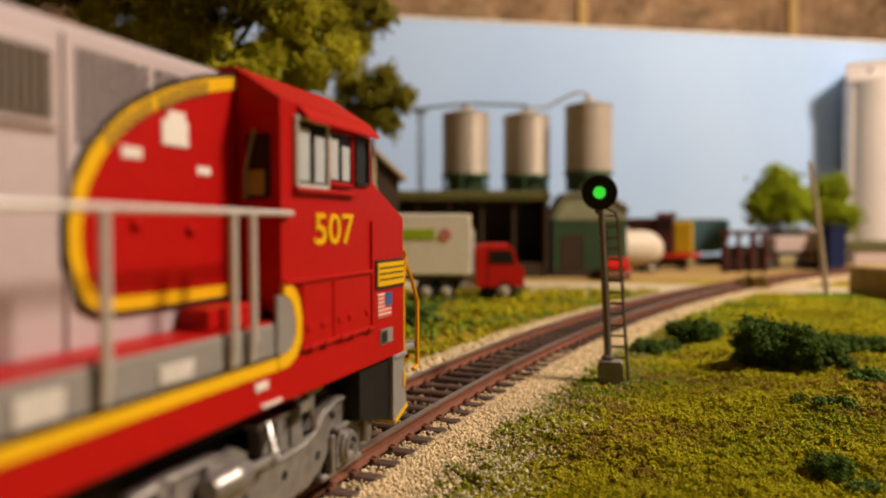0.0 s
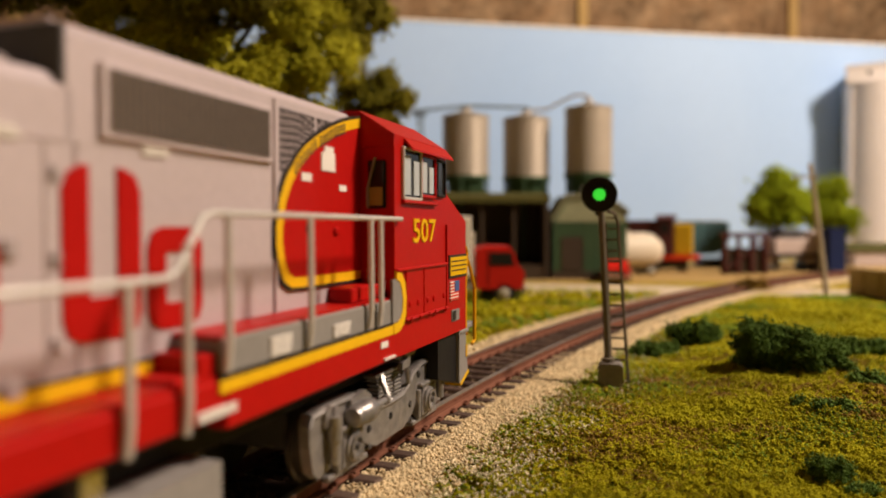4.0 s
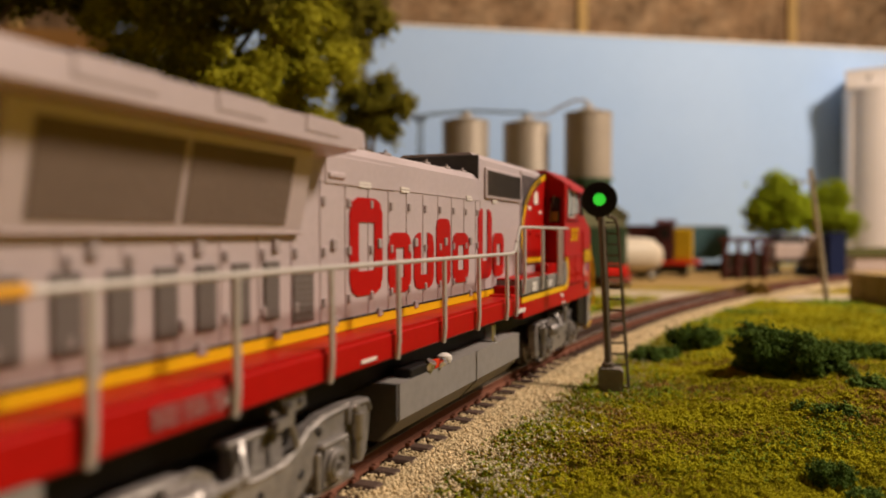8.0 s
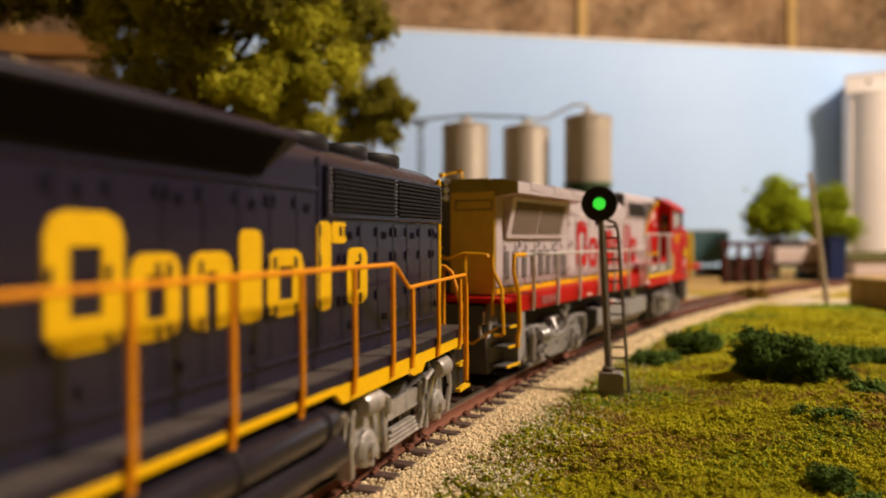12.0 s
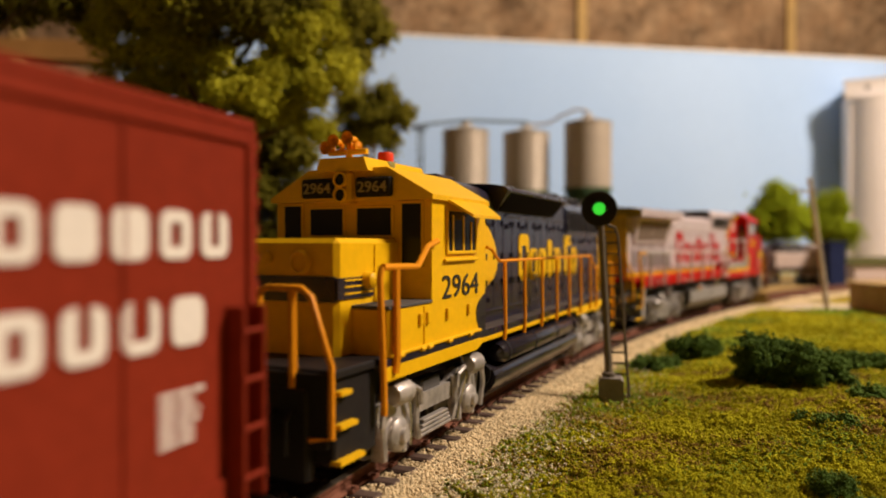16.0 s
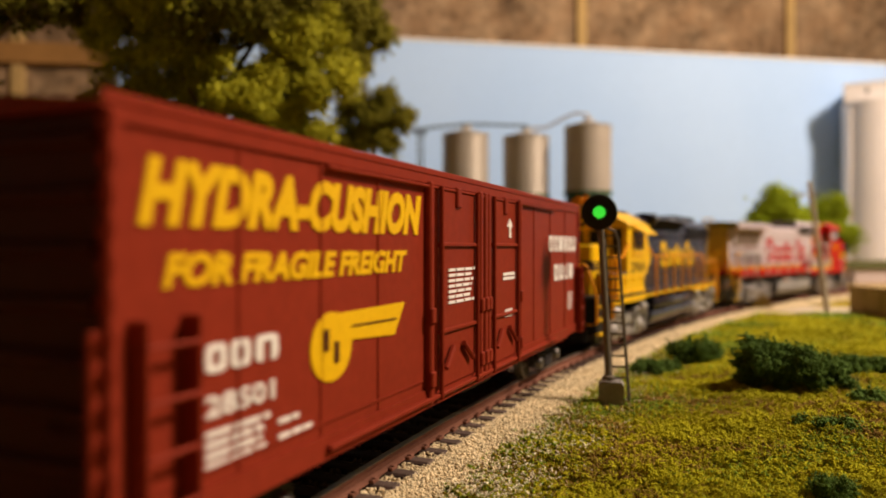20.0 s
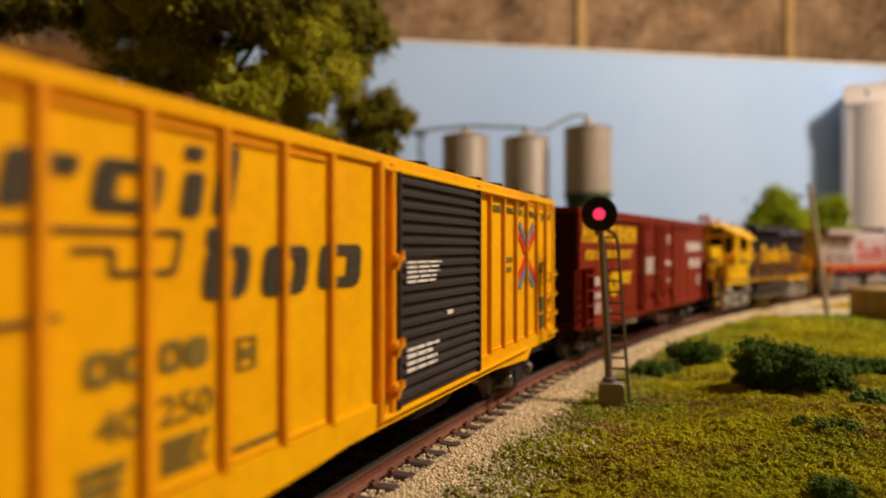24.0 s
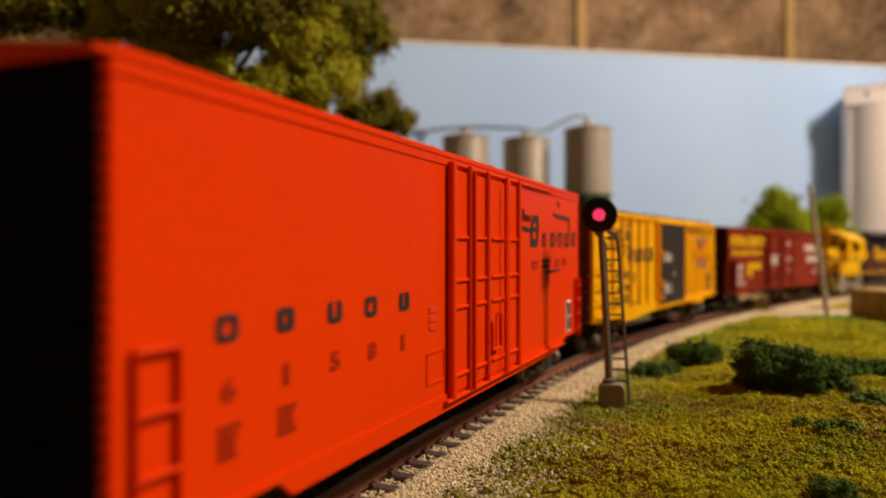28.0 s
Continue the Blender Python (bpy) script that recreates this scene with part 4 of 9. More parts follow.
def locomotive_silver():
    lo = thing("locomotive", "silver and red diesel locomotive with yellow stripes, numbered 507", "locomotive", "locomotives of the train")
    H, B = 1.5, 0.95  # half width of cab and walkway; of the long hood
    # frame and walkway
    part("frame_sill", Build().box(-9.35, 6.15, -H, H, 1.62, 1.98, 0.03), RED, lo, "red walkway sill")
    part("underframe", Build().box(-9.2, 9.2, -1.0, 1.0, 1.15, 1.6, 0.03), BLACK, lo)
    part("walkway", Build().box(-9.35, 2.3, -H + 0.02, H - 0.02, 1.97, 2.02), RED, lo)
    part("raised_walkway", Build().box(2.25, 6.12, -H, H, 2.0, 2.34, 0.02), GREY, lo, "grey battery box side")
    part("walkway_plate", Build().box(2.25, 6.12, -H + 0.03, H - 0.03, 2.33, 2.365), RED, lo)
    part("cab_step", Build().box(5.2, 6.1, -H + 0.2, -B, 2.36, 2.56, 0.02), RED, lo, "red step before the cab")
    for i, (x0, z) in enumerate(((2.0, 2.12), (1.7, 2.08))):
        part("step", Build().box(x0, 2.3, -H + 0.05, -B, 1.98, z + (0.1 if i == 0 else -0.02), 0.02), RED, lo)
    part("sill_front", Build().box(2.3, 6.3, -H - 0.02, -H + 0.2, 1.5, 1.9, 0.02), RED, lo)
    part("stripe", slab(Build(), [(2.2, 1.85), (6.2, 1.86), (6.2, 1.99), (2.2, 1.97)], H + 0.01), YELLOW, lo, "yellow stripe")
    part("stripe", slab(Build(), [(2.2, 1.97), (6.2, 1.99), (6.2, 2.02), (2.2, 2.0)], H + 0.01), BLACKLINE, lo)
    # long hood
    hood = part("long_hood", Build().box(-9.06, 1.2, -B, B, 2.0, 4.44, 0.03), SILVER, lo, "silver long hood")
    part("hood_side", Build().box(-9.4, -9.05, -B - 0.003, -B + 0.02, 2.0, 4.44), SILVER, lo)
    part("hood_front", Build().box(1.2, 6.1, -B + 0.004, B - 0.004, 2.0, 4.6, 0.02), SILVER, lo)
    part("blower_box", Build().prism([(-B, 4.0), (-B, 4.84), (-0.75, 4.98), (0.75, 4.98), (B, 4.84), (B, 4.0)], 1.12, 6.11, "x"), SILVER, lo)
    part("hood_roof", Build().prism([(-B, 4.40), (-B + 0.12, 4.54), (B - 0.12, 4.54), (B, 4.40)], -4.8, 1.2, "x"), SILVER, lo)
    part("blower_face", Build().box(1.08, 1.13, -B, B, 4.46, 4.92, 0.01), DARKGREY, lo)
    part("exhaust_stack", Build().box(-2.4, -1.5, -0.3, 0.3, 4.5, 4.66, 0.04), DARKGREY, lo)
    # blower grille
    g = part("blower_grille", Build().box(1.42, 3.88, -B - 0.05, -B, 4.06, 4.70, 0.02), SILVER, lo)
    part("screen", Build().box(1.5, 3.80, -B - 0.06, -B - 0.02, 4.13, 4.64), SCREEN, g)
    for i in range(29):
        x = 1.54 + i * 0.078
        part("grille_bar", Build().box(x, x + 0.02, -B - 0.075, -B - 0.05, 4.13, 4.64), DARKGREY, g)
    # slotted air intakes: flat dark strips paint the slots' shade, crossed by thin silver bars, cut by the yellow arc
    for x0, n in ((4.08, 9), (4.94, 8)):
        for i in range(n):
            x = x0 + i * 0.09
            arc = float(np.interp(x, [3.95, 4.02, 4.17, 4.41, 4.79, 5.31, 5.89], [3.4, 3.7, 3.95, 4.2, 4.46, 4.69, 4.86]))
            zb = max(4.0, arc + 0.05)
            if zb < 4.7:
                part("slot", Build().box(x, x + 0.048, -B - 0.012, -B + 0.01, zb, 4.74), BLACK, lo, "black strip painting the shade in an intake slot")
                b = Build()
                for k in range(int((4.72 - zb) / 0.085)):
                    b.box(x - 0.004, x + 0.052, -B - 0.02, -B, zb + 0.06 + k * 0.085, zb + 0.078 + k * 0.085)
                if b.v:
                    part("slot_bar", b, SILVER, lo)
            if x > 4.3:
                b = Build()
                for k in range(3):
                    b.box(x + 0.006, x + 0.042, -B - 0.05, -B, arc - 0.145 + k * 0.05, arc - 0.115 + k * 0.05)
                part("slot_end", b, DARKGREY, lo)
    part("panel_seam", Build().box(3.94, 3.98, -B - 0.03, -B, 2.1, 4.82), SILVER, lo)
    # radiator overhang with sloping sides
    ov = part("radiator_overhang", Build().prism([(-H - 0.02, 4.36), (-H - 0.02, 4.62), (-1.1, 4.70), (1.1, 4.70), (H + 0.02, 4.62), (H + 0.02, 4.36), (B, 4.28), (-B, 4.28)], -9.42, -4.66, "x"), SILVER, lo, "silver radiator roof that overhangs the hood")
    part("overhang_nose", Build().prism([(-4.67, 4.40), (-4.67, 4.64), (-4.5, 4.6), (-4.46, 4.42)], -H + 0.0, H, "y"), SILVER, lo)
    for x0, x1 in ((-8.7, -7.9), (-7.2, -6.5), (-5.8, -5.1)):
        part("roof_hatch", Build().prism([(-H - 0.015, 4.46), (-H - 0.015, 4.60), (-1.2, 4.68), (-1.2, 4.705), (-H - 0.034, 4.635), (-H - 0.034, 4.46)], x0, x1, "x"), SILVER, ov)
    rs = part("radiator_frame", Build().prism([(-B - 0.02, 3.36), (-B - 0.08, 3.36), (-1.22, 4.30), (-1.16, 4.32), (-B, 4.3)], -9.0, -5.2, "x"), SILVER, lo)
    for x0, x1 in ((-8.75, -7.24), (-7.16, -5.55)):
        part("radiator_screen", Build().prism([(-B - 0.105, 3.43), (-B - 0.05, 3.43), (-1.16, 4.20), (-1.215, 4.20)], x0, x1, "x"), SCREEN, rs, "brown-grey radiator screen")
    part("ledge", Build().box(-8.95, -5.15, -B - 0.085, -B, 3.32, 3.365, 0.01), SILVER, lo)
    # engine-room doors: seams, louvred panels, latches
    xs = [-9.0 + i * 0.62 for i in range(17)]
    for x in xs:
        part("door_seam", Build().box(x - 0.012, x + 0.012, -B - 0.013, -B, 2.2, 3.98 if x > -4.9 else 3.34), SILVER, lo)
    for i in range(8):
        x0, x1, z0, z1 = (-5.82 - 0.53 * i, -5.54 - 0.53 * i, 2.35, 3.02) if i < 7 else (-5.28, -4.84, 2.25, 2.92)
        lv = part("louvre_panel", Build().box(x0, x1, -B - 0.03, -B, z0, z1, 0.01), LOUVRE, lo, "dark grey louvred panel")
        for k in range(8):
            part("slat", Build().box(x0 + 0.02, x1 - 0.02, -B - 0.038, -B - 0.02, z0 + 0.04 + k * 0.075, z0 + 0.065 + k * 0.075), LOUVRE, lv)
    for i, x in enumerate(xs):
        for z in (2.45, 3.1) + ((3.75,) if x > -4.8 else ()):
            part("latch", Build().box(x + 0.04, x + 0.11, -B - 0.035, -B, z - 0.06, z + 0.06, 0.01), LATCH, lo)
        if i % 2:
            part("latch", Build().box(x + 0.25, x + 0.38, -B - 0.04, -B, 2.12, 2.24, 0.01), LATCH, lo)
            part("latch", Build().box(x + 0.25, x + 0.36, -B - 0.045, -B, 3.12, 3.26, 0.01), LATCH, lo)
    part("access_panel", Build().box(-4.55, -2.6, -B - 0.02, -B + 0.01, 3.98, 4.36, 0.01), SILVER, lo)
    part("lift_lug", Build().box(-4.5, -4.1, -B - 0.05, -B, 4.05, 4.14, 0.02), SILVER, lo)
    for x in (-3.7, -2.4, 0.4, 1.9):
        bars(x, x + 0.35, 3.98, 4.06, 2, B + 0.005, WHITEMARK, lo)
    # hood base stripe
    part("stripe", slab(Build(), [(-9.4, 2.03), (2.35, 2.03), (2.35, 2.16), (-9.4, 2.16)], B), YELLOW, lo, "yellow stripe along the hood")
    part("stripe", slab(Build(), [(-9.4, 2.16), (2.35, 2.16), (2.35, 2.19), (-9.4, 2.19)], B), BLACKLINE, lo)
    # the red bonnet behind the cab with its yellow arc
    arc = [(6.1, 4.9), (5.89, 4.86), (5.6, 4.79), (5.31, 4.69), (5.03, 4.58), (4.79, 4.46), (4.58, 4.34), (4.41, 4.2), (4.17, 3.95), (4.02, 3.68), (3.95, 3.36), (3.95, 3.12), (4.01, 2.88), (4.1, 2.72), (4.27, 2.63), (4.7, 2.62), (6.1, 2.62)]
    inner = [(6.1, 4.77), (5.91, 4.73), (5.64, 4.66), (5.36, 4.57), (5.09, 4.46), (4.86, 4.35), (4.66, 4.23), (4.50, 4.10), (4.29, 3.88), (4.15, 3.64), (4.08, 3.34), (4.08, 3.14), (4.13, 2.93), (4.2, 2.82), (4.32, 2.75), (4.72, 2.74), (6.1, 2.74)]
    part("red_bonnet", slab(Build(), inner, B + 0.01), RED, lo, "red bonnet panel")
    for mat, out, inn, pr in ((YELLOW, arc, inner, 0.024), (BLACKLINE, [(x - 0.035 * (x < 5.9), z + (0.035 if z > 3.2 else -0.035)) for x, z in arc], arc, 0.022)):
        b = Build()
        for i in range(len(out) - 1):
            slab(b, [out[i], out[i + 1], inn[i + 1], inn[i]], B + 0.01, pr)
        part("arc_stripe", b, mat, lo, "yellow arc" if mat == YELLOW else "")
    part("placard", slab(Build(), [(4.98, 4.08), (5.33, 4.08), (5.33, 4.31), (5.29, 4.33), (5.29, 4.40), (5.06, 4.40), (5.06, 4.33), (4.98, 4.31)], B + 0.02, 0.025), WHITEMARK, lo, "cream notice")
    bars(4.5, 4.78, 3.92, 4.02, 1, B + 0.02, WHITEMARK, lo)
    bars(5.46, 5.66, 3.84, 3.92, 1, B + 0.02, WHITEMARK, lo)
    for x, z in ((4.6, 3.3), (5.3, 3.25)):
        part("latch", Build().box(x, x + 0.12, -B - 0.07, -B, z, z + 0.1, 0.02), RED, lo)
    # big red trade mark on the hood, as plain blocks
    emblem([(-3.95, 0.94, 2.46, 3.84, 0.4), (-2.82, 0.78, 2.42, 3.35, 0.3), (-1.92, 0.78, 2.42, 3.35, 0.28, 1), (-1.02, 0.62, 2.42, 3.6, 0), (-0.28, 0.8, 2.42, 3.35, 0.3), (1.05, 0.82, 2.42, 3.84, 0.3, 1), (1.95, 0.72, 2.42, 3.35, 0.3)], B, RED, lo, label="red block of a trade mark")
    # rear end: warm shade put into gold, olive and grey paint; number panel, lights
    rear = part("rear_wall", Build().prism([(-9.46, -B + 0.02), (-9.07, -B + 0.02), (-9.07, B - 0.02), (-9.1, B - 0.02), (-9.46, 0.24)], 2.02, 4.42, "z"), SHADEGOLD, lo, "rear wall of the hood, its warm shade painted gold")
    part("rear_corner", Build().prism([(-9.47, 0.23), (-9.455, 0.22), (-9.09, B), (-9.11, B)], 2.02, 4.42, "z"), DARKGREY, lo, "slanting corner of the hood, its shade painted dark grey")
    part("overhang_end", Build().prism([(-0.78, 4.40), (-0.78, 4.72), (0.24, 4.72), (0.24, 4.40)], -9.46, -9.42, "x"), SHADEOLIVE, lo, "end of the radiator roof, its shade painted olive")
    part("overhang_wing", Build().prism([(-H, 4.37), (-H, 4.61), (-1.1, 4.69), (-0.78, 4.69), (-0.78, 4.32), (-B, 4.30)], -9.44, -9.42, "x"), SHADEOLIVE, lo)
    part("overhang_wing", Build().prism([(0.24, 4.32), (0.24, 4.69), (1.1, 4.69), (H, 4.61), (H, 4.37), (B, 4.30)], -9.44, -9.42, "x"), DARKGREY, lo, "end of the roof wing, its shade painted dark grey")
    b = Build()
    for q in ((-0.86, 0.08, 3.98, 4.0), (-0.86, 0.08, 4.2, 4.22), (-0.88, -0.86, 4.0, 4.2), (0.08, 0.1, 4.0, 4.2)):
        b.box(-9.48, -9.455, q[0], q[1], q[2], q[3])
    part("number_panel", b, DARKGREY, rear)
    for y in (0.3,):
        for z in (4.66, 4.47, 4.28):
            part("rear_light", Build().lathe([(0.09, 0), (0.09, -0.06), (0.06, -0.07)], (-9.45, y, z), "x", 12), CHROME, rear)
    part("horn", Build().tube([(-9.1, 0.1, 4.68), (-9.1, 0.1, 4.92), (-9.2, 0.3, 4.9), (-9.3, 0.6, 4.84)], 0.03, 6).tube([(-9.1, 0.1, 4.9), (-9.34, 0.05, 4.92)], [0.03, 0.07], 8).tube([(-9.25, 0.5, 4.86), (-9.42, 0.52, 4.84)], [0.03, 0.07], 8), CABYEL, lo, "brass horn")
    for z in (2.6, 3.1, 3.6):
        part("rear_grab", Build().tube([(-9.45, 0.45, z), (-9.55, 0.45, z), (-9.55, 0.8, z), (-9.45, 0.8, z)], 0.025, 6), YELRAIL, rear)
    # cab
    side = [(6.12, 1.5), (9.36, 1.5), (9.36, 3.46), (8.30, 3.92), (8.26, 4.52), (6.12, 4.52)]
    cab = part("cab", Build().box(6.13, 9.34, -H + 0.1, H - 0.1, 1.52, 1.62), RED, lo, "red wide-nose cab")
    part("cab_wall", Build().prism(side, -H, -H + 0.1, "y"), RED, cab)
    part("cab_wall", Build().prism(side, H - 0.1, H, "y"), RED, cab)
    part("cab_back", Build().box(6.12, 6.2, -H + 0.1, H - 0.1, 2.45, 4.52), RED, cab)
    part("cab_nose", Build().box(9.28, 9.36, -H + 0.1, H - 0.1, 1.6, 3.45), RED, cab)
    part("nose_top", Build().prism([(9.36, 3.46), (8.30, 3.92), (8.30, 3.84), (9.30, 3.4)], -H + 0.1, H - 0.1, "y"), RED, cab)
    part("windscreen", Build().box(8.2, 8.26, -H + 0.1, H - 0.1, 3.9, 4.52), DARKPANE, cab)
    part("cab_roof", Build().prism([(-H, 4.5), (-H - 0.01, 4.66), (-0.95, 5.02), (0.95, 5.02), (H + 0.01, 4.66), (H, 4.5)], 6.1, 8.2, "x"), RED, cab, "red cab roof")
    part("roof_front", Build().prism([(8.2, 4.5), (8.2, 5.0), (8.5, 4.64), (8.5, 4.5)], -0.95, 0.95, "y"), RED, cab)
    part("sun_visor", Build().prism([(-H, 4.66), (-H - 0.14, 4.5), (-H - 0.14, 4.47), (-H, 4.62)], 6.45, 8.25, "x"), RED, cab, "red sun visor over the side windows")
    # side windows
    for x0, x1, z0, z1, fm, pm in ((6.40, 7.05, 3.80, 4.48, SILVERRAIL, GREYPANE), (7.10, 7.66, 3.86, 4.44, RED, GREYPANE), (7.80, 8.12, 3.90, 4.42, BLACK, DARKPANE)):
        w = part("window_frame", Build().box(x0 - 0.04, x0, -H - 0.05, -H, z0 - 0.04, z1 + 0.04, 0.01).box(x1, x1 + 0.04, -H - 0.05, -H, z0 - 0.04, z1 + 0.04, 0.01).box(x0, x1, -H - 0.05, -H, z0 - 0.05, z0, 0.01).box(x0, x1, -H - 0.05, -H, z1, z1 + 0.04, 0.01), fm, cab)
        part("pane", Build().box(x0, x1, -H - 0.018, -H - 0.004, z0, z1), DARKPANE, w)
        if pm == GREYPANE:
            for k in (0, 1):
                a = x0 + (x1 - x0) * (0.06 + 0.52 * k)
                part("pane_half", Build().box(a, a + (x1 - x0) * 0.34, -H - 0.03, -H - 0.016, z0 + 0.03, z1 - 0.08 - 0.06 * k), GREYPANE, w)
    part("window_ledge", Build().box(6.35, 7.75, -H - 0.07, -H, 3.70, 3.75, 0.015), RED, cab)
    # rear wall of the cab: door window with wiper
    rw = part("door_window", Build().box(6.07, 6.13, -1.38, -1.1, 3.62, 4.3, 0.02), DARKPANE, cab)
    part("pane", Build().box(6.055, 6.075, -1.34, -1.14, 3.66, 3.92), OLIVEPANE, rw)
    part("wiper", Build().tube([(6.04, -1.12, 3.62), (6.04, -1.12, 3.9), (6.04, -1.24, 4.34)], 0.02, 5), GREY, rw)
    # lower doors, ledges and hinges on the cab side
    part("side_panel", Build().box(6.5, 8.22, -H - 0.025, -H, 2.02, 2.74, 0.015), RED, cab)
    part("panel_ledge", Build().box(6.12, 8.25, -H - 0.06, -H, 2.72, 2.77, 0.015), RED, cab)
    part("panel_ledge", Build().box(6.45, 8.2, -H - 0.055, -H, 1.98, 2.03, 0.015), RED, cab)
    part("panel_seam", Build().box(7.18, 7.21, -H - 0.04, -H, 2.02, 2.72), RED, cab)
    part("panel_seam", Build().box(8.26, 8.29, -H - 0.03, -H, 1.95, 3.4), RED, cab)
    for x in (6.62, 6.95, 7.35, 7.62, 8.1):
        part("hinge", Build().tube([(x, -H - 0.04, 2.0), (x + 0.14, -H - 0.04, 2.0)], 0.035, 6), RED, cab)
        part("bolt", Build().lathe([(0.05, 0), (0.05, -0.04), (0.02, -0.05)], (x, -H, 2.22), "y", 8), RED, cab)
    # yellow loop and grey box end where the walkway meets the cab
    o = [(6.02, 1.86), (6.2, 1.87), (6.36, 1.95), (6.46, 2.1), (6.47, 2.35), (6.42, 2.56), (6.3, 2.70), (6.12, 2.74)]
    n = [(6.02, 2.0), (6.16, 2.01), (6.26, 2.06), (6.33, 2.16), (6.34, 2.34), (6.30, 2.48), (6.23, 2.58), (6.12, 2.62)]
    b = Build()
    for i in range(len(o) - 1):
        slab(b, [o[i], o[i + 1], n[i + 1], n[i]], H + 0.012, 0.026)
    part("loop_stripe", b, YELLOW, cab, "yellow loop")
    part("loop_field", slab(Build(), [(6.0, 2.02)] + n[1:] + [(6.0, 2.62)], H + 0.01), GREY, cab)
    part("battery_vent", Build().lathe([(0.08, 0), (0.08, -0.04), (0.03, -0.05)], (5.65, -H, 2.2), "y", 10), GREY, lo)
    bars(4.32, 4.74, 2.06, 2.2, 4, H + 0.005, WHITEMARK, lo)
    bars(3.02, 3.42, 2.05, 2.24, 4, H + 0.005, WHITEMARK, lo)
    bars(5.6, 5.85, 1.72, 1.80, 1, H + 0.02, WHITEMARK, lo)
    bars(5.7, 6.05, 1.54, 1.57, 1, H + 0.03, WHITEMARK, lo)
    bars(-8.0, -6.9, 1.72, 1.90, 4, H + 0.005, RED, lo)
    bars(-8.0, -6.9, 1.72, 1.90, 4, H + 0.005, WHITEMARK, lo, cut=0.3)
    bars(-4.6, -4.2, 1.70, 1.74, 1, H + 0.005, WHITEMARK, lo)
    bars(1.9, 2.5, 1.66, 1.74, 2, H + 0.02, WHITEMARK, lo)
    written("507", 6.79, 7.75, 3.12, 3.49, H, YELMARK, cab, bold=0.012, label="yellow road number")
    bd = part("badge", slab(Build(), [(8.40, 2.48), (9.36, 2.48), (9.36, 2.88), (8.40, 2.88)], H), BLACKLINE, cab)
    part("badge_field", slab(Build(), [(8.45, 2.52), (9.34, 2.52), (9.34, 2.84), (8.45, 2.84)], H, 0.028), YELMARK, bd, "yellow striped badge")
    for z in (2.60, 2.68, 2.76):
        part("badge_line", slab(Build(), [(8.5, z), (9.3, z), (9.3, z + 0.018), (8.5, z + 0.018)], H, 0.036), BLACKLINE, bd)
    fl = part("flag_decal", slab(Build(), [(8.46, 2.09), (8.9, 2.09), (8.9, 2.42), (8.46, 2.42)], H), WHITEMARK, cab, "small striped flag decal")
    for k in range(6):
        part("flag_stripe", slab(Build(), [(8.46, 2.10 + k * 0.054), (8.9, 2.10 + k * 0.054), (8.9, 2.125 + k * 0.054), (8.46, 2.125 + k * 0.054)], H, 0.026), REDMARK, fl)
    part("flag_field", slab(Build(), [(8.68, 2.24), (8.9, 2.24), (8.9, 2.42), (8.68, 2.42)], H, 0.032), FLAGBLUE, fl)
    part("builder_plate", slab(Build(), [(8.55, 1.72), (8.95, 1.72), (8.95, 1.92), (8.55, 1.92)], H), GREY, cab)
    part("builder_seal", slab(Build(), [(8.58, 1.74), (8.74, 1.74), (8.74, 1.90), (8.58, 1.90)], H, 0.03), BLACKLINE, cab)
    # front end: step wells, pilot, hand rails
    # no open recess here: a black block stands in for its shade
    sw = part("step_well", Build().prism([(8.05, 1.5), (8.05, 0.8), (9.0, 0.58), (9.0, 1.5)], -H + 0.06, -H + 0.5, "y"), BLACK, lo, "solid black block painting the shade of the step well recess")
    part("step_side", Build().prism([(9.0, 1.5), (9.0, 0.56), (9.12, 0.52), (9.5, 0.7), (9.42, 1.0), (9.36, 1.5)], -H, -H + 0.5, "y"), GREY, sw, "grey step well edge")
    part("step_lip", Build().box(9.05, 9.5, -H - 0.02, -H + 0.3, 1.42, 1.5, 0.02), GREY, sw)
    part("pilot", Build().prism([(9.55, 1.5), (9.55, 0.4), (9.9, 0.3), (10.05, 0.5), (10.05, 1.5)], -H + 0.35, H - 0.35, "y"), GREY, lo, "grey pilot")
    part("step_edge", Build().prism([(9.05, 0.50), (9.5, 0.66), (9.5, 0.72), (9.05, 0.56)], -H - 0.015, -H + 0.3, "y"), YELLOW, lo)
    part("step_edge", Build().box(9.36, 9.42, -H - 0.015, -H + 0.05, 0.98, 1.2), YELLOW, lo)
    part("platform", Build().box(9.3, 10.1, -H + 0.05, H - 0.05, 1.45, 1.55, 0.02), GREY, lo)
    for y in (-H + 0.02, H - 0.02):
        part("hand_rail", Build().tube([(9.42, y, 1.4), (9.42, y, 2.5), (9.5, y, 2.9), (9.42, y, 3.0)], 0.03, 6), YELRAIL, lo)
        part("hand_rail", Build().tube([(9.42, y, 2.85), (9.7, y, 2.6), (9.98, y, 2.2), (9.98, y, 1.2), (9.8, y, 1.15)], 0.035, 6), YELRAIL, lo)
    part("uncoupling_lever", Build().tube([(10.08, -H + 0.2, 1.3), (10.12, -0.6, 1.1), (10.12, 0.6, 1.1), (10.08, H - 0.2, 1.3)], 0.025, 6), RED, lo)
    part("ditch_light", Build().lathe([(0.1, 0), (0.1, 0.08), (0.06, 0.1)], (10.05, -0.8, 1.7), "x", 10), CHROME, lo)
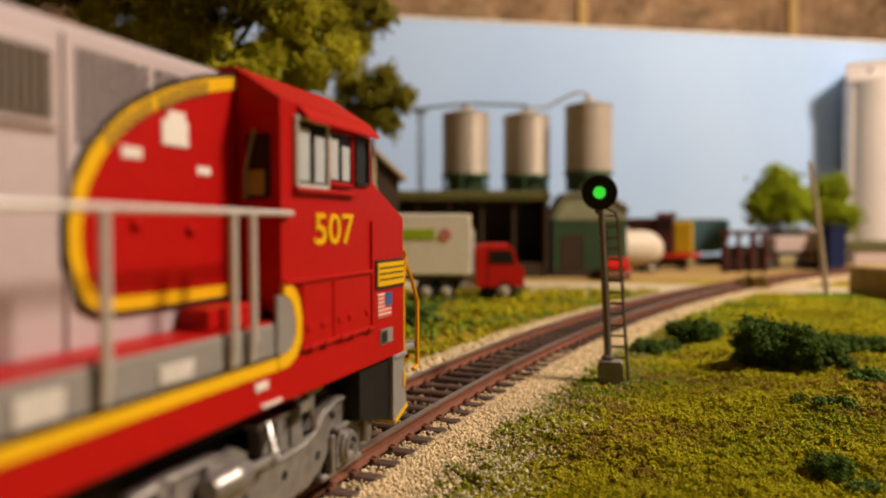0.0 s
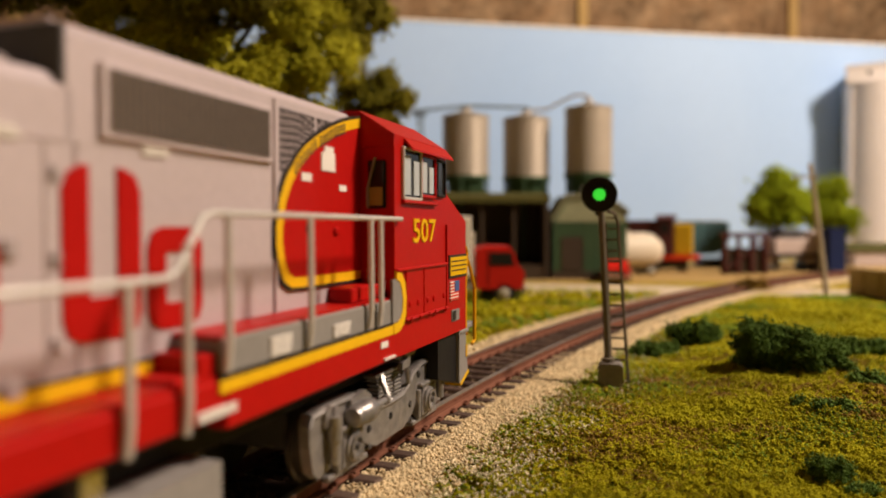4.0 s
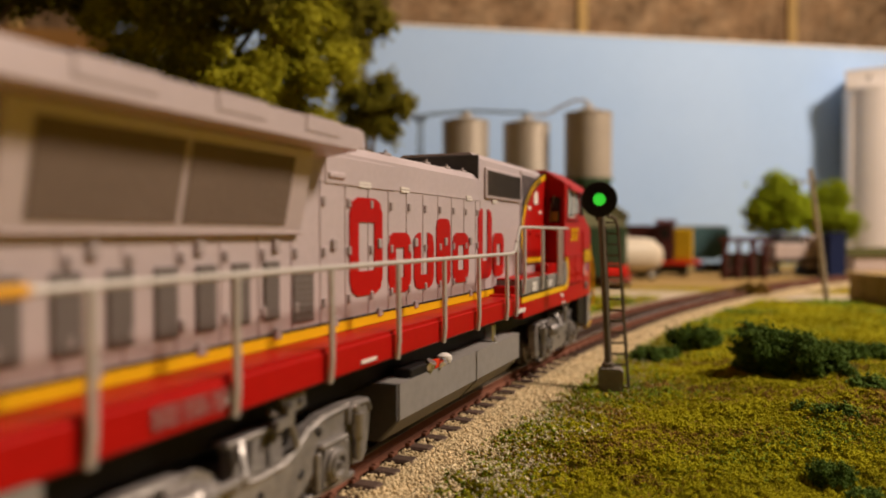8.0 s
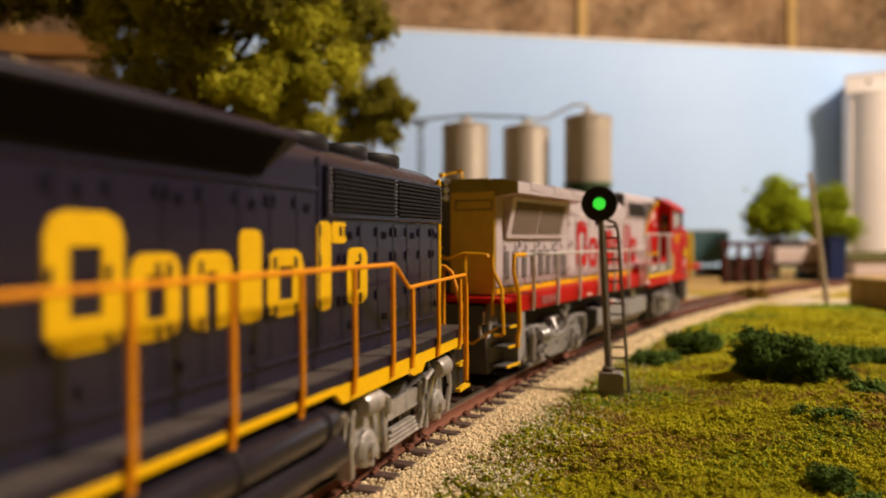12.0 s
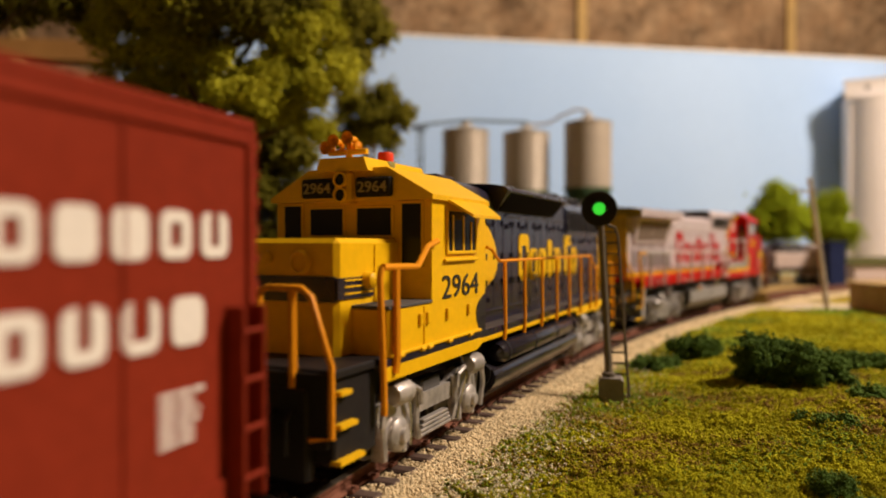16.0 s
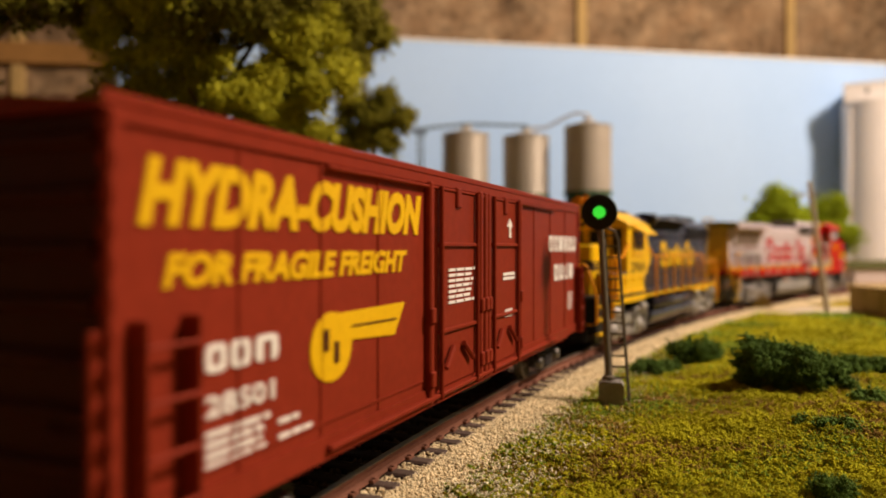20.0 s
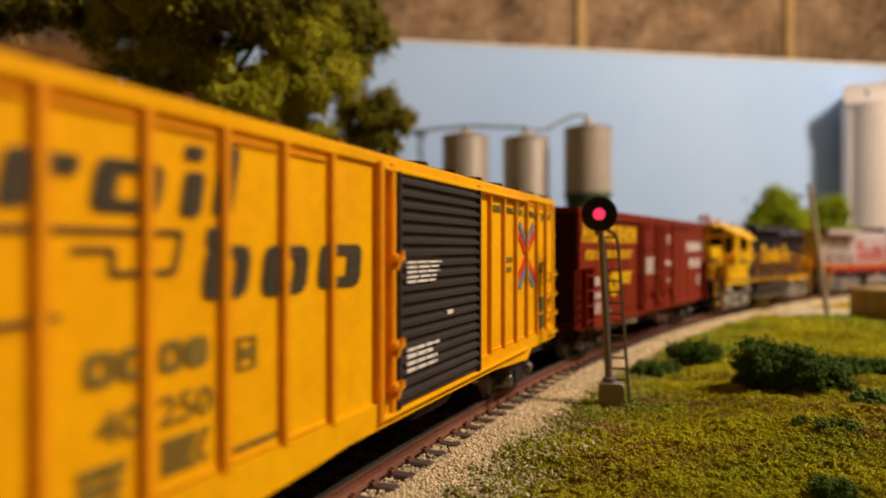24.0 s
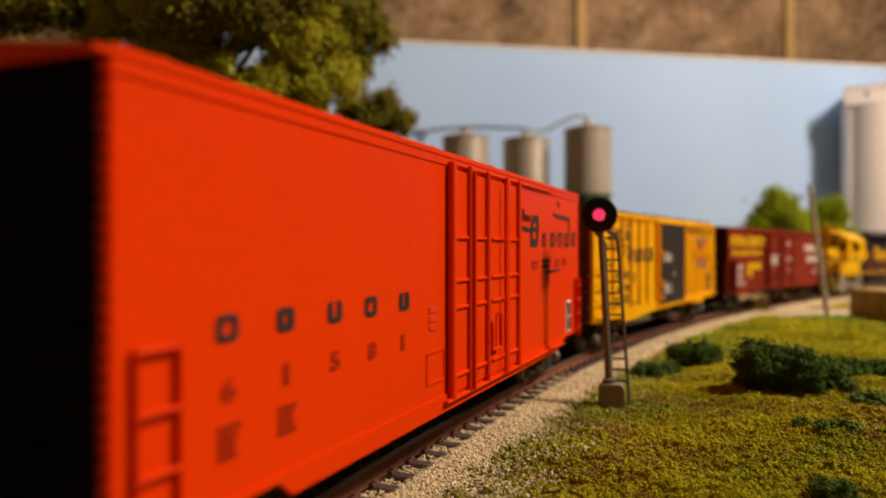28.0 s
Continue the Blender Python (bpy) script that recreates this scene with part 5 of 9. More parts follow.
    # hand rails along the walkway
    for y in (-H - 0.05, H + 0.05):
        part("hand_rail", Build().tube([(-9.1, y, 2.95), (1.45, y, 2.93), (1.62, y, 2.98), (1.95, y, 3.44), (2.1, y, 3.47), (6.25, y, 3.47)], 0.034, 8), SILVERRAIL, lo, "silver hand rail", None, True)
        part("hand_rail", Build().tube([(-9.1, y, 2.95), (-9.72, y, 2.95), (-9.75, y, 2.6), (-9.45, y, 2.05), (-9.4, y, 1.3), (-9.5, y, 1.05), (-9.48, y, 0.85)], 0.05, 8), YELRAIL, lo, "yellow corner hand rail", None, True)
    px = [-8.6, -7.0, -5.35, -3.65, -2.05, -0.5, 1.1, 1.75]
    rail_posts(lo, px, 1.62, [2.93] * 7 + [3.2], H, SILVERRAIL, 0.042)
    rail_posts(lo, [2.3, 3.74, 5.25, 5.55], 2.05, [3.46] * 4, H, SILVERRAIL, 0.042)
    # rear platform: end rails, steps, snow plough
    part("rear_platform", Build().box(-10.0, -9.3, -H + 0.05, H - 0.05, 1.86, 1.98, 0.02), RED, lo, "red rear platform")
    for y in (-1.15, -0.45, 0.45, 1.15):
        part("end_post", Build().tube([(-9.98, y, 1.6), (-9.98, y, 2.95)], 0.045, 6), YELRAIL, lo)
    part("end_rail", Build().tube([(-9.98, 1.3, 1.9), (-9.98, 1.15, 2.95), (-9.98, 0.45, 2.97), (-9.98, 0.0, 2.85), (-9.98, -0.45, 2.97), (-9.98, -1.0, 2.95), (-9.98, -1.38, 2.2), (-9.98, -1.42, 1.2), (-9.98, -1.2, 1.15)], 0.045, 6), YELRAIL, lo, "yellow end rail", None, True)
    for q in (-1, 1):
        a, b = sorted((q * (H - 0.02), q * (H - 0.5)))
        st = part("rear_steps", Build().prism([(-9.32, 0.5), (-9.2, 0.45), (-8.95, 0.8), (-8.95, 1.6), (-9.32, 1.75)], a, b, "y"), GREY, lo, "grey rear step well")
        a, b = sorted((q * (H - 0.44), q * (H - 0.5)))
        part("step_back", Build().box(-9.96, -9.3, a, b, 0.45, 1.86), GREY, st)
        for z, x in ((0.45, -9.98), (0.88, -9.9), (1.32, -9.82)):
            a, b = sorted((q * H, q * (H - 0.45)))
            part("tread", Build().box(x, -9.3, a, b, z, z + 0.04, 0.008), DARKGREY, st)
            a, b = sorted((q * (H + 0.012), q * (H - 0.02)))
            part("step_edge", Build().box(x, -9.3, a, b, z - 0.005, z + 0.05), YELLOW, st)
    part("rear_pilot", Build().prism([(-9.5, 1.8), (-9.5, 0.35), (-9.95, 0.25), (-10.05, 0.6), (-10.0, 1.8)], -H + 0.5, H - 0.5, "y"), DARKGREY, lo)
    for y, z in ((-1.02, 1.72), (-0.9, 1.4), (-1.05, 1.15)):
        part("air_hose", Build().tube([(-10.0, y, z), (-10.12, y, z - 0.05), (-10.15, y - 0.02, z - 0.3)], 0.05, 6), CHROME, lo, "", None, True)
    part("uncoupling_lever", Build().tube([(-10.08, -1.3, 1.35), (-10.1, -0.7, 0.95), (-10.12, 0.0, 1.15), (-10.1, 0.7, 0.95)], 0.03, 6), YELRAIL, lo, "", None, True)
    # fuel tank and boxes
    part("fuel_tank", Build().prism([(-1.42, 1.2), (-1.42, 0.68), (-1.1, 0.34), (1.1, 0.34), (1.42, 0.68), (1.42, 1.2)], -3.35, 2.35, "x"), GREY, lo, "grey fuel tank")
    part("tank_band", Build().prism([(-1.44, 1.2), (-1.44, 0.67), (-1.11, 0.32), (1.11, 0.32), (1.44, 0.67), (1.44, 1.2)], -0.28, -0.24, "x"), GREY, lo)
    part("tank_end", Build().prism([(-1.4, 1.2), (-1.4, 0.68), (-1.08, 0.36), (1.08, 0.36), (1.4, 0.68), (1.4, 1.2)], -3.42, -3.34, "x"), DARKGREY, lo)
    part("filler_cap", Build().tube([(-2.3, -1.35, 1.2), (-2.3, -1.45, 1.35)], 0.09, 8).tube([(-1.9, -1.35, 1.2), (-1.9, -1.5, 1.3)], 0.06, 8), CHROME, lo)
    part("filler_cap", Build().lathe([(0.04, -0.02), (0.1, 0.0), (0.13, 0.06), (0.12, 0.12), (0.05, 0.16)], (-1.55, -1.34, 1.2), "z", 12), WHITEMARK, lo, "white round filler cap", None, True)
    part("shut_off", Build().box(-2.12, -1.96, -1.43, -1.36, 1.2, 1.34, 0.01), REDMARK, lo, "small red fuel shut-off")
    for x0, x1, z in ((-4.66, -4.2, 4.66), (-4.2, -3.75, 4.6)):
        part("roof_step", Build().box(x0, x1, -0.8, 0.8, 4.5, z, 0.02), SILVER, lo)
    for x in (-3.5, -2.7, -1.2, -0.3, 0.5):
        part("roof_lug", Build().box(x, x + 0.22, -0.84, -0.7, 4.53, 4.575, 0.01).tube([(x + 0.11, -0.8, 4.54), (x + 0.11, -0.8, 4.62)], 0.025, 6), LATCH, lo)
    part("roof_seam", Build().box(-4.7, 1.1, -B - 0.012, -B + 0.02, 4.0, 4.02), SILVER, lo)
    part("filler_box", Build().box(-2.95, -2.2, -1.4, -1.1, 1.18, 1.34, 0.02), BLACK, lo)
    part("bell", Build().box(0.85, 1.05, -1.35, -1.15, 1.2, 1.55, 0.02).tube([(0.95, -1.3, 1.3), (0.95, -1.36, 1.15)], 0.08, 8), CHROME, lo)
    part("air_tank", Build().lathe([(0.05, -1.2), (0.24, -1.15), (0.27, -1.0), (0.27, 1.0), (0.24, 1.15), (0.05, 1.2)], (-0.8, 0.4, 1.4), "x", 14), BLACK, lo, "", None, True)
    coupler(lo, 10.0, 1), coupler(lo, -10.0, -1)
    ROLLING.append((lo, 85.5, 11.8, ge_truck(lo, 6.58) + ge_truck(lo, -6.25)))


locomotive_silver()


# ---- the train: the navy and yellow locomotive, cab to the rear ----


def cast_truck(loco, x):
    """A four-wheel truck with outside brake cylinders, swing hangers and leaf springs."""
    t = part("truck", Build().box(x - 1.7, x + 1.7, -0.6, 0.6, 0.5, 1.0, 0.05).box(x - 0.35, x + 0.35, -1.2, 1.2, 0.6, 1.1, 0.04), DARKGREY, loco, "silver-painted cast locomotive truck")
    for s in (-1, 1):
        y = s * 1.15
        out = [(x - 1.95, 0.95), (x - 1.7, 1.1), (x - 0.95, 1.08), (x - 0.7, 0.9), (x + 0.7, 0.9), (x + 0.95, 1.08), (x + 1.7, 1.1), (x + 1.95, 0.95), (x + 1.85, 0.5), (x + 1.72, 0.3), (x + 1.0, 0.3), (x + 0.85, 0.62),
               (x - 0.85, 0.62), (x - 1.0, 0.3), (x - 1.72, 0.3), (x - 1.85, 0.5)]
        part("sideframe", Build().prism(out, y - 0.1, y + 0.08, "y"), BRIGHTSTEEL, t, "silver cast side frame")
        for k in range(4):
            part("spring_leaf", Build().box(x - 0.62 + 0.05 * k, x + 0.62 - 0.05 * k, y + (0.02 if s > 0 else -0.14), y + (0.14 if s > 0 else -0.02), 0.22 + k * 0.07, 0.27 + k * 0.07, 0.01), BRIGHTSTEEL, t)
        for dx in (-0.72, 0.72):
            part("swing_hanger", Build().tube([(x + dx, y + s * 0.12, 1.0), (x + dx * 1.05, y + s * 0.14, 0.5), (x + dx * 0.9, y + s * 0.12, 0.24)], 0.06, 6), BRIGHTSTEEL, t)
        for dx in (-1.37, 1.37):
            o = 1 if dx > 0 else -1
            part("axle_box", Build().lathe([(0.26, 0), (0.26, s * 0.12), (0.2, s * 0.17), (0.12, s * 0.18), (0.1, s * 0.24), (0.03, s * 0.24)], (x + dx, y + s * 0.06, 0.47), "y", 14), BRIGHTSTEEL, t, "", None, True)
            part("pedestal", Build().box(x + dx - 0.36, x + dx - 0.25, y - 0.12, y + 0.12, 0.12, 0.95, 0.02).box(x + dx + 0.25, x + dx + 0.36, y - 0.12, y + 0.12, 0.12, 0.95, 0.02), BRIGHTSTEEL, t)
            part("brake_cylinder", Build().lathe([(0.05, -0.3), (0.15, -0.28), (0.18, -0.2), (0.18, 0.15), (0.12, 0.2), (0.06, 0.24), (0.06, 0.42), (0.02, 0.42)], (x + o * 1.42, y + s * 0.22, 1.12), "x", 12), BRIGHTSTEEL, t, "", None, True)
            for q in (-0.18, 0.0, 0.18):
                part("cap_bolt", Build().lathe([(0.035, 0), (0.035, s * 0.03), (0.01, s * 0.04)], (x + dx + q, y + s * 0.19, 0.47 + (0.15 if q == 0 else -0.08)), "y", 6), BRIGHTSTEEL, t)
            part("sand_pipe", Build().tube([(x + o * 1.1, y + s * 0.1, 1.3), (x + o * 1.15, y + s * 0.2, 1.05), (x + o * 0.98, y + s * 0.16, 0.6), (x + o * 0.9, y + s * 0.1, 0.2)], 0.035, 6), CHROME, t, "", None, True)
            part("brake_rod", Build().tube([(x + o * 1.0, y + s * 0.22, 1.12), (x + o * 0.75, y + s * 0.2, 1.02), (x + o * 0.7, y + s * 0.2, 0.8)], 0.05, 6), BRIGHTSTEEL, t)
            part("brake_hanger", Build().tube([(x + o * 1.85, y + s * 0.2, 1.1), (x + o * 1.95, y + s * 0.2, 0.7), (x + o * 1.85, y + s * 0.18, 0.25)], 0.05, 6), BRIGHTSTEEL, t)
    return [wheelset(t, x + dx, 0.5) for dx in (-1.37, 1.37)]


def locomotive_navy():
    lo = thing("locomotive", "navy blue and yellow diesel locomotive, numbered 2964, cab to the rear", "locomotive", "locomotives of the train")
    H, B = 1.5, 1.1
    part("walkway", Build().box(-6.3, 9.1, -H, H, 1.56, 1.70), WALKGREY, lo, "worn grey walkway")
    for s in (-1, 1):
        part("walkway_edge", Build().box(-6.3, 9.1, min(s * H, s * (H + 0.025)), max(s * H, s * (H + 0.025)), 1.56, 1.704, 0.006), NAVY, lo, "navy blue walkway edge")
    part("underframe", Build().box(-7.3, 9.6, -1.0, 1.0, 1.05, 1.56, 0.03), BLACK, lo)
    part("side_sill", Build().prism([(-6.25, 1.40), (-2.9, 1.40), (-2.6, 1.495), (4.3, 1.49), (4.5, 1.33), (6.6, 1.33), (6.75, 1.26), (7.1, 1.26), (7.25, 1.38), (9.12, 1.40), (9.12, 1.55), (4.4, 1.56), (4.3, 1.575), (-2.5, 1.58), (-2.8, 1.6), (-6.25, 1.6)], -H - 0.03, -H + 0.05, "y"), CABYEL, lo, "yellow sill")
    part("side_sill", Build().box(-6.25, 9.12, H - 0.05, H + 0.03, 1.42, 1.6, 0.01), CABYEL, lo)
    part("end_sill", Build().box(9.06, 9.14, -H, H, 1.3, 1.62, 0.02), CABYEL, lo)
    part("long_hood", Build().box(-2.5, 9.05, -B, B, 1.66, 4.25, 0.05), NAVY, lo, "navy blue long hood")
    part("hood_roof", Build().prism([(-B, 4.1), (-B - 0.01, 4.2), (-B + 0.03, 4.3), (-B + 0.1, 4.39), (-B + 0.22, 4.46), (-0.6, 4.57), (-0.4, 4.58), (0.4, 4.58), (0.6, 4.57), (B - 0.22, 4.46), (B - 0.1, 4.39), (B - 0.03, 4.3), (B + 0.01, 4.2), (B, 4.1)], -2.5, 9.05, "x"), NAVY, lo, "", None, True)
    part("hood_edge", Build().box(9.0, 9.08, -B - 0.03, -B + 0.05, 1.66, 4.4, 0.02), CABYEL, lo, "yellow hood corner")
    half = [(B, 3.98), (B + 0.34, 4.37), (B + 0.36, 4.41), (B + 0.35, 4.45), (B + 0.31, 4.485), (B + 0.24, 4.51), (B + 0.05, 4.545), (0.6, 4.58)]
    b, n = Build(), 2 * len(half)
    for x0, flare in ((-0.75, -0.3), (3.35, 0.3)):
        b.v += [(x0 + flare * min(1, (z - 3.98) / 0.42), s * y, z) for s, row in ((-1, half), (1, half[::-1])) for y, z in row]
    b.f += [(k, (k + 1) % n, n + (k + 1) % n, n + k) for k in range(n)] + [tuple(range(n))[::-1], tuple(range(n, 2 * n))]
    bl = part("brake_blister", b, NAVY, lo, "flared dynamic brake housing", None, True)
    part("blister_screen", Build().prism([(-B - 0.03, 4.0), (-B - 0.05, 4.0), (-B - 0.35, 4.37), (-B - 0.30, 4.37)], -0.75, 3.36, "x"), SCREENBLACK, bl, "black brake screen")
    part("hood_joint", Build().box(4.62, 4.68, -B - 0.02, -B + 0.02, 1.9, 4.34, 0.01), NAVY, lo)
    part("hood_joint", Build().box(-0.2, 4.64, -B - 0.03, -B + 0.02, 3.9, 3.96, 0.01), NAVY, lo)
    part("turbo_stack", Build().box(-2.2, -1.3, -0.4, 0.4, 4.5, 4.7, 0.04), NAVY, lo)
    # fans
    for x, r in ((2.35, 0.4), (5.5, 0.66), (6.9, 0.6), (8.2, 0.6)):
        f = part("roof_fan", Build().lathe([(r, 4.53), (r + 0.03, 4.59), (r + 0.03, 4.73), (r, 4.77), (r * 0.85, 4.75), (r * 0.2, 4.73)], (x, 0, 0), "z", 24), BLACK, lo, "round roof fan", None, True)
        for k in range(8):
            a = k * math.pi / 8
            part("fan_bar", Build().tube([(x - r * 0.85 * math.cos(a), -r * 0.85 * math.sin(a), 4.76), (x + r * 0.85 * math.cos(a), r * 0.85 * math.sin(a), 4.76)], 0.02, 5), BLACK, f)
    # radiator grilles
    part("radiator_frame", Build().box(4.78, 9.0, -B - 0.06, -B, 3.58, 4.28, 0.02), NAVY, lo)
    for x0, x1 in ((4.92, 6.86), (7.0, 8.9)):
        g = part("radiator_grille", Build().box(x0, x1, -B - 0.075, -B - 0.03, 3.66, 4.22), SCREENBLACK, lo, "black radiator grille")
        for k in range(9):
            part("grille_slat", Build().box(x0, x1, -B - 0.095, -B - 0.06, 3.68 + k * 0.06, 3.705 + k * 0.06), BLACK, g)
    for x in (4.85, 6.93, 8.95):
        for k in range(11):
            part("rivet", Build().box(x - 0.02, x + 0.02, -B - 0.08, -B - 0.05, 3.65 + k * 0.055, 3.67 + k * 0.055), GREY, lo)
    # doors and latches
    xs = [-2.0 + i * 0.56 for i in range(20)]
    for i, x in enumerate(xs):
        top = 3.86 if x < 4.6 else 3.54
        part("door_seam", Build().box(x - 0.008, x + 0.008, -B - 0.008, -B, 2.0, top), NAVY, lo)
        # hinges in pairs, latches on every other door
        for z in (2.5, 3.05, top - 0.12):
            for dx in ((-0.07, 0.07) if i % 3 == 1 else (-0.06,)):
                part("hinge", Build().box(x + dx - 0.03, x + dx + 0.03, -B - 0.034, -B, z - 0.07, z + 0.07, 0.012), NAVY, lo)
        if i % 2:
            for z in (2.16, top - 0.17):
                part("latch", Build().box(x + 0.17, x + 0.27, -B - 0.026, -B, z - 0.05, z + 0.05, 0.012).box(x + 0.205, x + 0.235, -B - 0.045, -B - 0.02, z - 0.06, z + 0.06, 0.008), NAVY, lo)
    part("hood_ledge", Build().box(-2.5, 9.0, -B - 0.04, -B, 1.92, 1.97, 0.01), NAVY, lo)
    # yellow trade mark as plain blocks
    emblem([(0.70, 0.76, 2.45, 3.54, 0.34), (1.52, 0.62, 2.44, 3.2, 0.3), (2.26, 0.64, 2.44, 3.2, 0.2, 2), (3.02, 0.4, 2.44, 3.42, 0), (3.52, 0.76, 2.44, 3.2, 0.3), (4.6, 0.36, 2.42, 3.54, 0), (4.98, 0.4, 3.26, 3.54, 0), (5.4, 0.62, 2.42, 3.2, 0.22)], B, YELMARK, lo, label="yellow block of a trade mark")
    # yellow rounded patch behind the cab
    part("cab_panel", slab(Build(), [(-2.45, 1.98), (-2.0, 2.25), (-1.74, 2.34), (-1.37, 2.43), (-0.97, 2.58), (-0.76, 2.76), (-0.70, 2.95), (-0.81, 3.24), (-1.05, 3.5), (-1.29, 3.68), (-1.59, 3.83), (-2.0, 4.0), (-2.45, 4.12)], B), CABYEL, lo, "yellow rounded field behind the cab")
    part("paint_field", slab(Build(), [(-2.42, 2.40), (-2.55, 2.36), (-2.73, 2.27), (-2.85, 2.16), (-2.88, 2.06), (-2.84, 1.92), (-2.76, 1.80), (-2.6, 1.72), (-2.42, 1.68)], H, 0.012), NAVY, lo, "navy curve at the foot of the cab")
    # cab
    cab = part("cab", Build().box(-4.6, -2.5, -H + 0.08, H - 0.08, 2.37, 2.45), CABYEL, lo, "golden yellow cab")
    for y in (-H, H - 0.08):
        part("cab_wall", Build().box(-4.72, -2.42, y, y + 0.08, 2.36, 4.08), CABYEL, cab)
    part("cab_front", Build().prism([(-H + 0.08, 2.36), (H - 0.08, 2.36), (H - 0.08, 4.05), (0.75, 4.5), (-0.75, 4.5), (-H + 0.08, 4.05)], -4.72, -4.64, "x"), CABYEL, cab)
    part("cab_back", Build().prism([(-H + 0.08, 2.36), (H - 0.08, 2.36), (H - 0.08, 4.05), (0.75, 4.5), (-0.75, 4.5), (-H + 0.08, 4.05)], -2.5, -2.42, "x"), CABYEL, cab)
    part("cab_roof", Build().prism([(-H - 0.06, 4.02), (-H - 0.06, 4.1), (-0.75, 4.56), (0.75, 4.56), (H + 0.06, 4.1), (H + 0.06, 4.02)], -4.82, -2.34, "x"), CABYEL, cab, "yellow cab roof")
    part("roof_ridge", Build().prism([(-0.5, 4.5), (-0.42, 4.72), (0.42, 4.72), (0.5, 4.5)], -5.0, -2.9, "x"), CABYEL, cab)
    part("sun_visor", Build().add([(-4.3, -H + 0.1, 4.16), (-2.5, -H + 0.1, 4.16), (-2.72, -H - 0.42, 3.80), (-4.02, -H - 0.42, 3.80), (-4.3, -H + 0.1, 4.11), (-2.5, -H + 0.1, 4.11), (-2.72, -H - 0.42, 3.75), (-4.02, -H - 0.42, 3.75)],
                                  [(0, 3, 2, 1), (4, 5, 6, 7), (3, 7, 6, 2), (0, 4, 7, 3), (1, 2, 6, 5), (0, 1, 5, 4)]), CABYEL, cab, "yellow sun visor")
    w = part("window_frame", Build().box(-4.2, -4.14, -H - 0.04, -H, 3.14, 3.86, 0.01).box(-2.96, -2.9, -H - 0.04, -H, 3.14, 3.86, 0.01).box(-4.14, -2.96, -H - 0.04, -H, 3.14, 3.2, 0.01), CABYEL, cab)
    part("pane", Build().box(-4.14, -2.96, -H - 0.02, -H - 0.005, 3.2, 3.86), DARKPANE, w)
    for x in (-3.95, -3.5, -3.15):
        part("window_bar", Build().box(x - 0.03, x + 0.03, -H - 0.035, -H - 0.018, 3.2, 3.8 - 0.1 * (x > -3.3)), CABYEL, w)
    part("window_ledge", Build().box(-4.3, -2.9, -H - 0.06, -H, 3.02, 3.07, 0.01), CABYEL, cab)
    written("2964", -4.34, -2.78, 2.42, 2.80, H, BLACKMARK, cab, bold=0.0, label="black road number")
    # front windows, number boards, lights on the cab front
    for y0, y1, z0, z1 in ((-1.32, -0.98, 3.0, 3.96), (-0.78, -0.14, 3.46, 3.9), (0.14, 0.78, 3.46, 3.9), (0.98, 1.32, 3.0, 3.96)):
        part("window_rim", Build().box(-4.745, -4.715, y0 - 0.05, y1 + 0.05, z0 - 0.05, z1 + 0.05, 0.01), CABYEL, cab)
        part("windscreen", Build().box(-4.755, -4.735, y0, y1, z0, z1, 0.005), DARKPANE, cab)
    for y0, y1 in ((-0.86, -0.2), (0.2, 0.86)):
        nb = part("number_board", Build().box(-4.92, -4.66, y0, y1, 4.08, 4.40, 0.03), BLACK, cab, "black number board")
        written_back("2964", -4.92, y0 + 0.06, y1 - 0.06, 4.15, 4.33, TANMARK, nb)
    hl = part("headlight_casing", Build().box(-5.0, -4.66, -0.15, 0.15, 3.98, 4.5, 0.05), CABYEL, cab)
    for z in (4.11, 4.36):
        part("headlight_rim", Build().lathe([(0.125, 0), (0.13, -0.07), (0.10, -0.08), (0.10, -0.03)], (-4.99, 0, z), "x", 14), CABYEL, hl)
        part("headlight", Build().lathe([(0.1, 0), (0.1, -0.03), (0.06, -0.045), (0.01, -0.05)], (-4.99, 0, z), "x", 12), DARKPANE, hl, "", None, True)
    be = part("beacon", Build().lathe([(0.14, 4.72), (0.14, 4.86), (0.12, 4.89), (0.05, 4.9)], (-4.1, -0.32, 0), "z", 16), LAMPRED, cab, "orange-red roof beacon", None, True)
    part("beacon_base", Build().lathe([(0.165, 4.5), (0.165, 4.7), (0.145, 4.725)], (-4.1, -0.32, 0), "z", 16), OLIVEPANE, be, "olive beacon base", None, True)
    hb = part("horn", Build().tube([(-4.6, 0.1, 4.6), (-4.6, 0.1, 4.9)], 0.06, 8).tube([(-4.6, -0.25, 4.86), (-4.6, 0.5, 4.86)], 0.05, 8), CABYEL, cab, "golden multi-chime horn")
    for dx, y, z in ((-0.26, -0.02, 5.06), (-0.28, 0.24, 5.02), (-0.24, 0.42, 4.92), (0.24, 0.1, 4.98)):
        part("bell_mouth", Build().lathe([(0.05, 0), (0.055, dx * 0.5), (0.075, dx * 0.8), (0.115, dx), (0.1, dx), (0.05, dx * 0.7)], (-4.6, y, z), "x", 14).tube([(-4.6, y, 4.86), (-4.6, y, z)], 0.045, 6), ORANGERAIL, hb, "", None, True)
    # short nose and the box under the cab
    part("nose", Build().box(-6.5, -4.66, -0.9, 0.9, 1.58, 3.4, 0.07), CABYEL, lo, "yellow short nose")
    part("nose_stripe", Build().box(-6.53, -6.49, -0.88, 0.88, 2.50, 2.86), NAVY, lo)
    part("nose_stripe", Build().box(-6.52, -5.55, -0.925, -0.9, 2.54, 2.84), NAVY, lo)
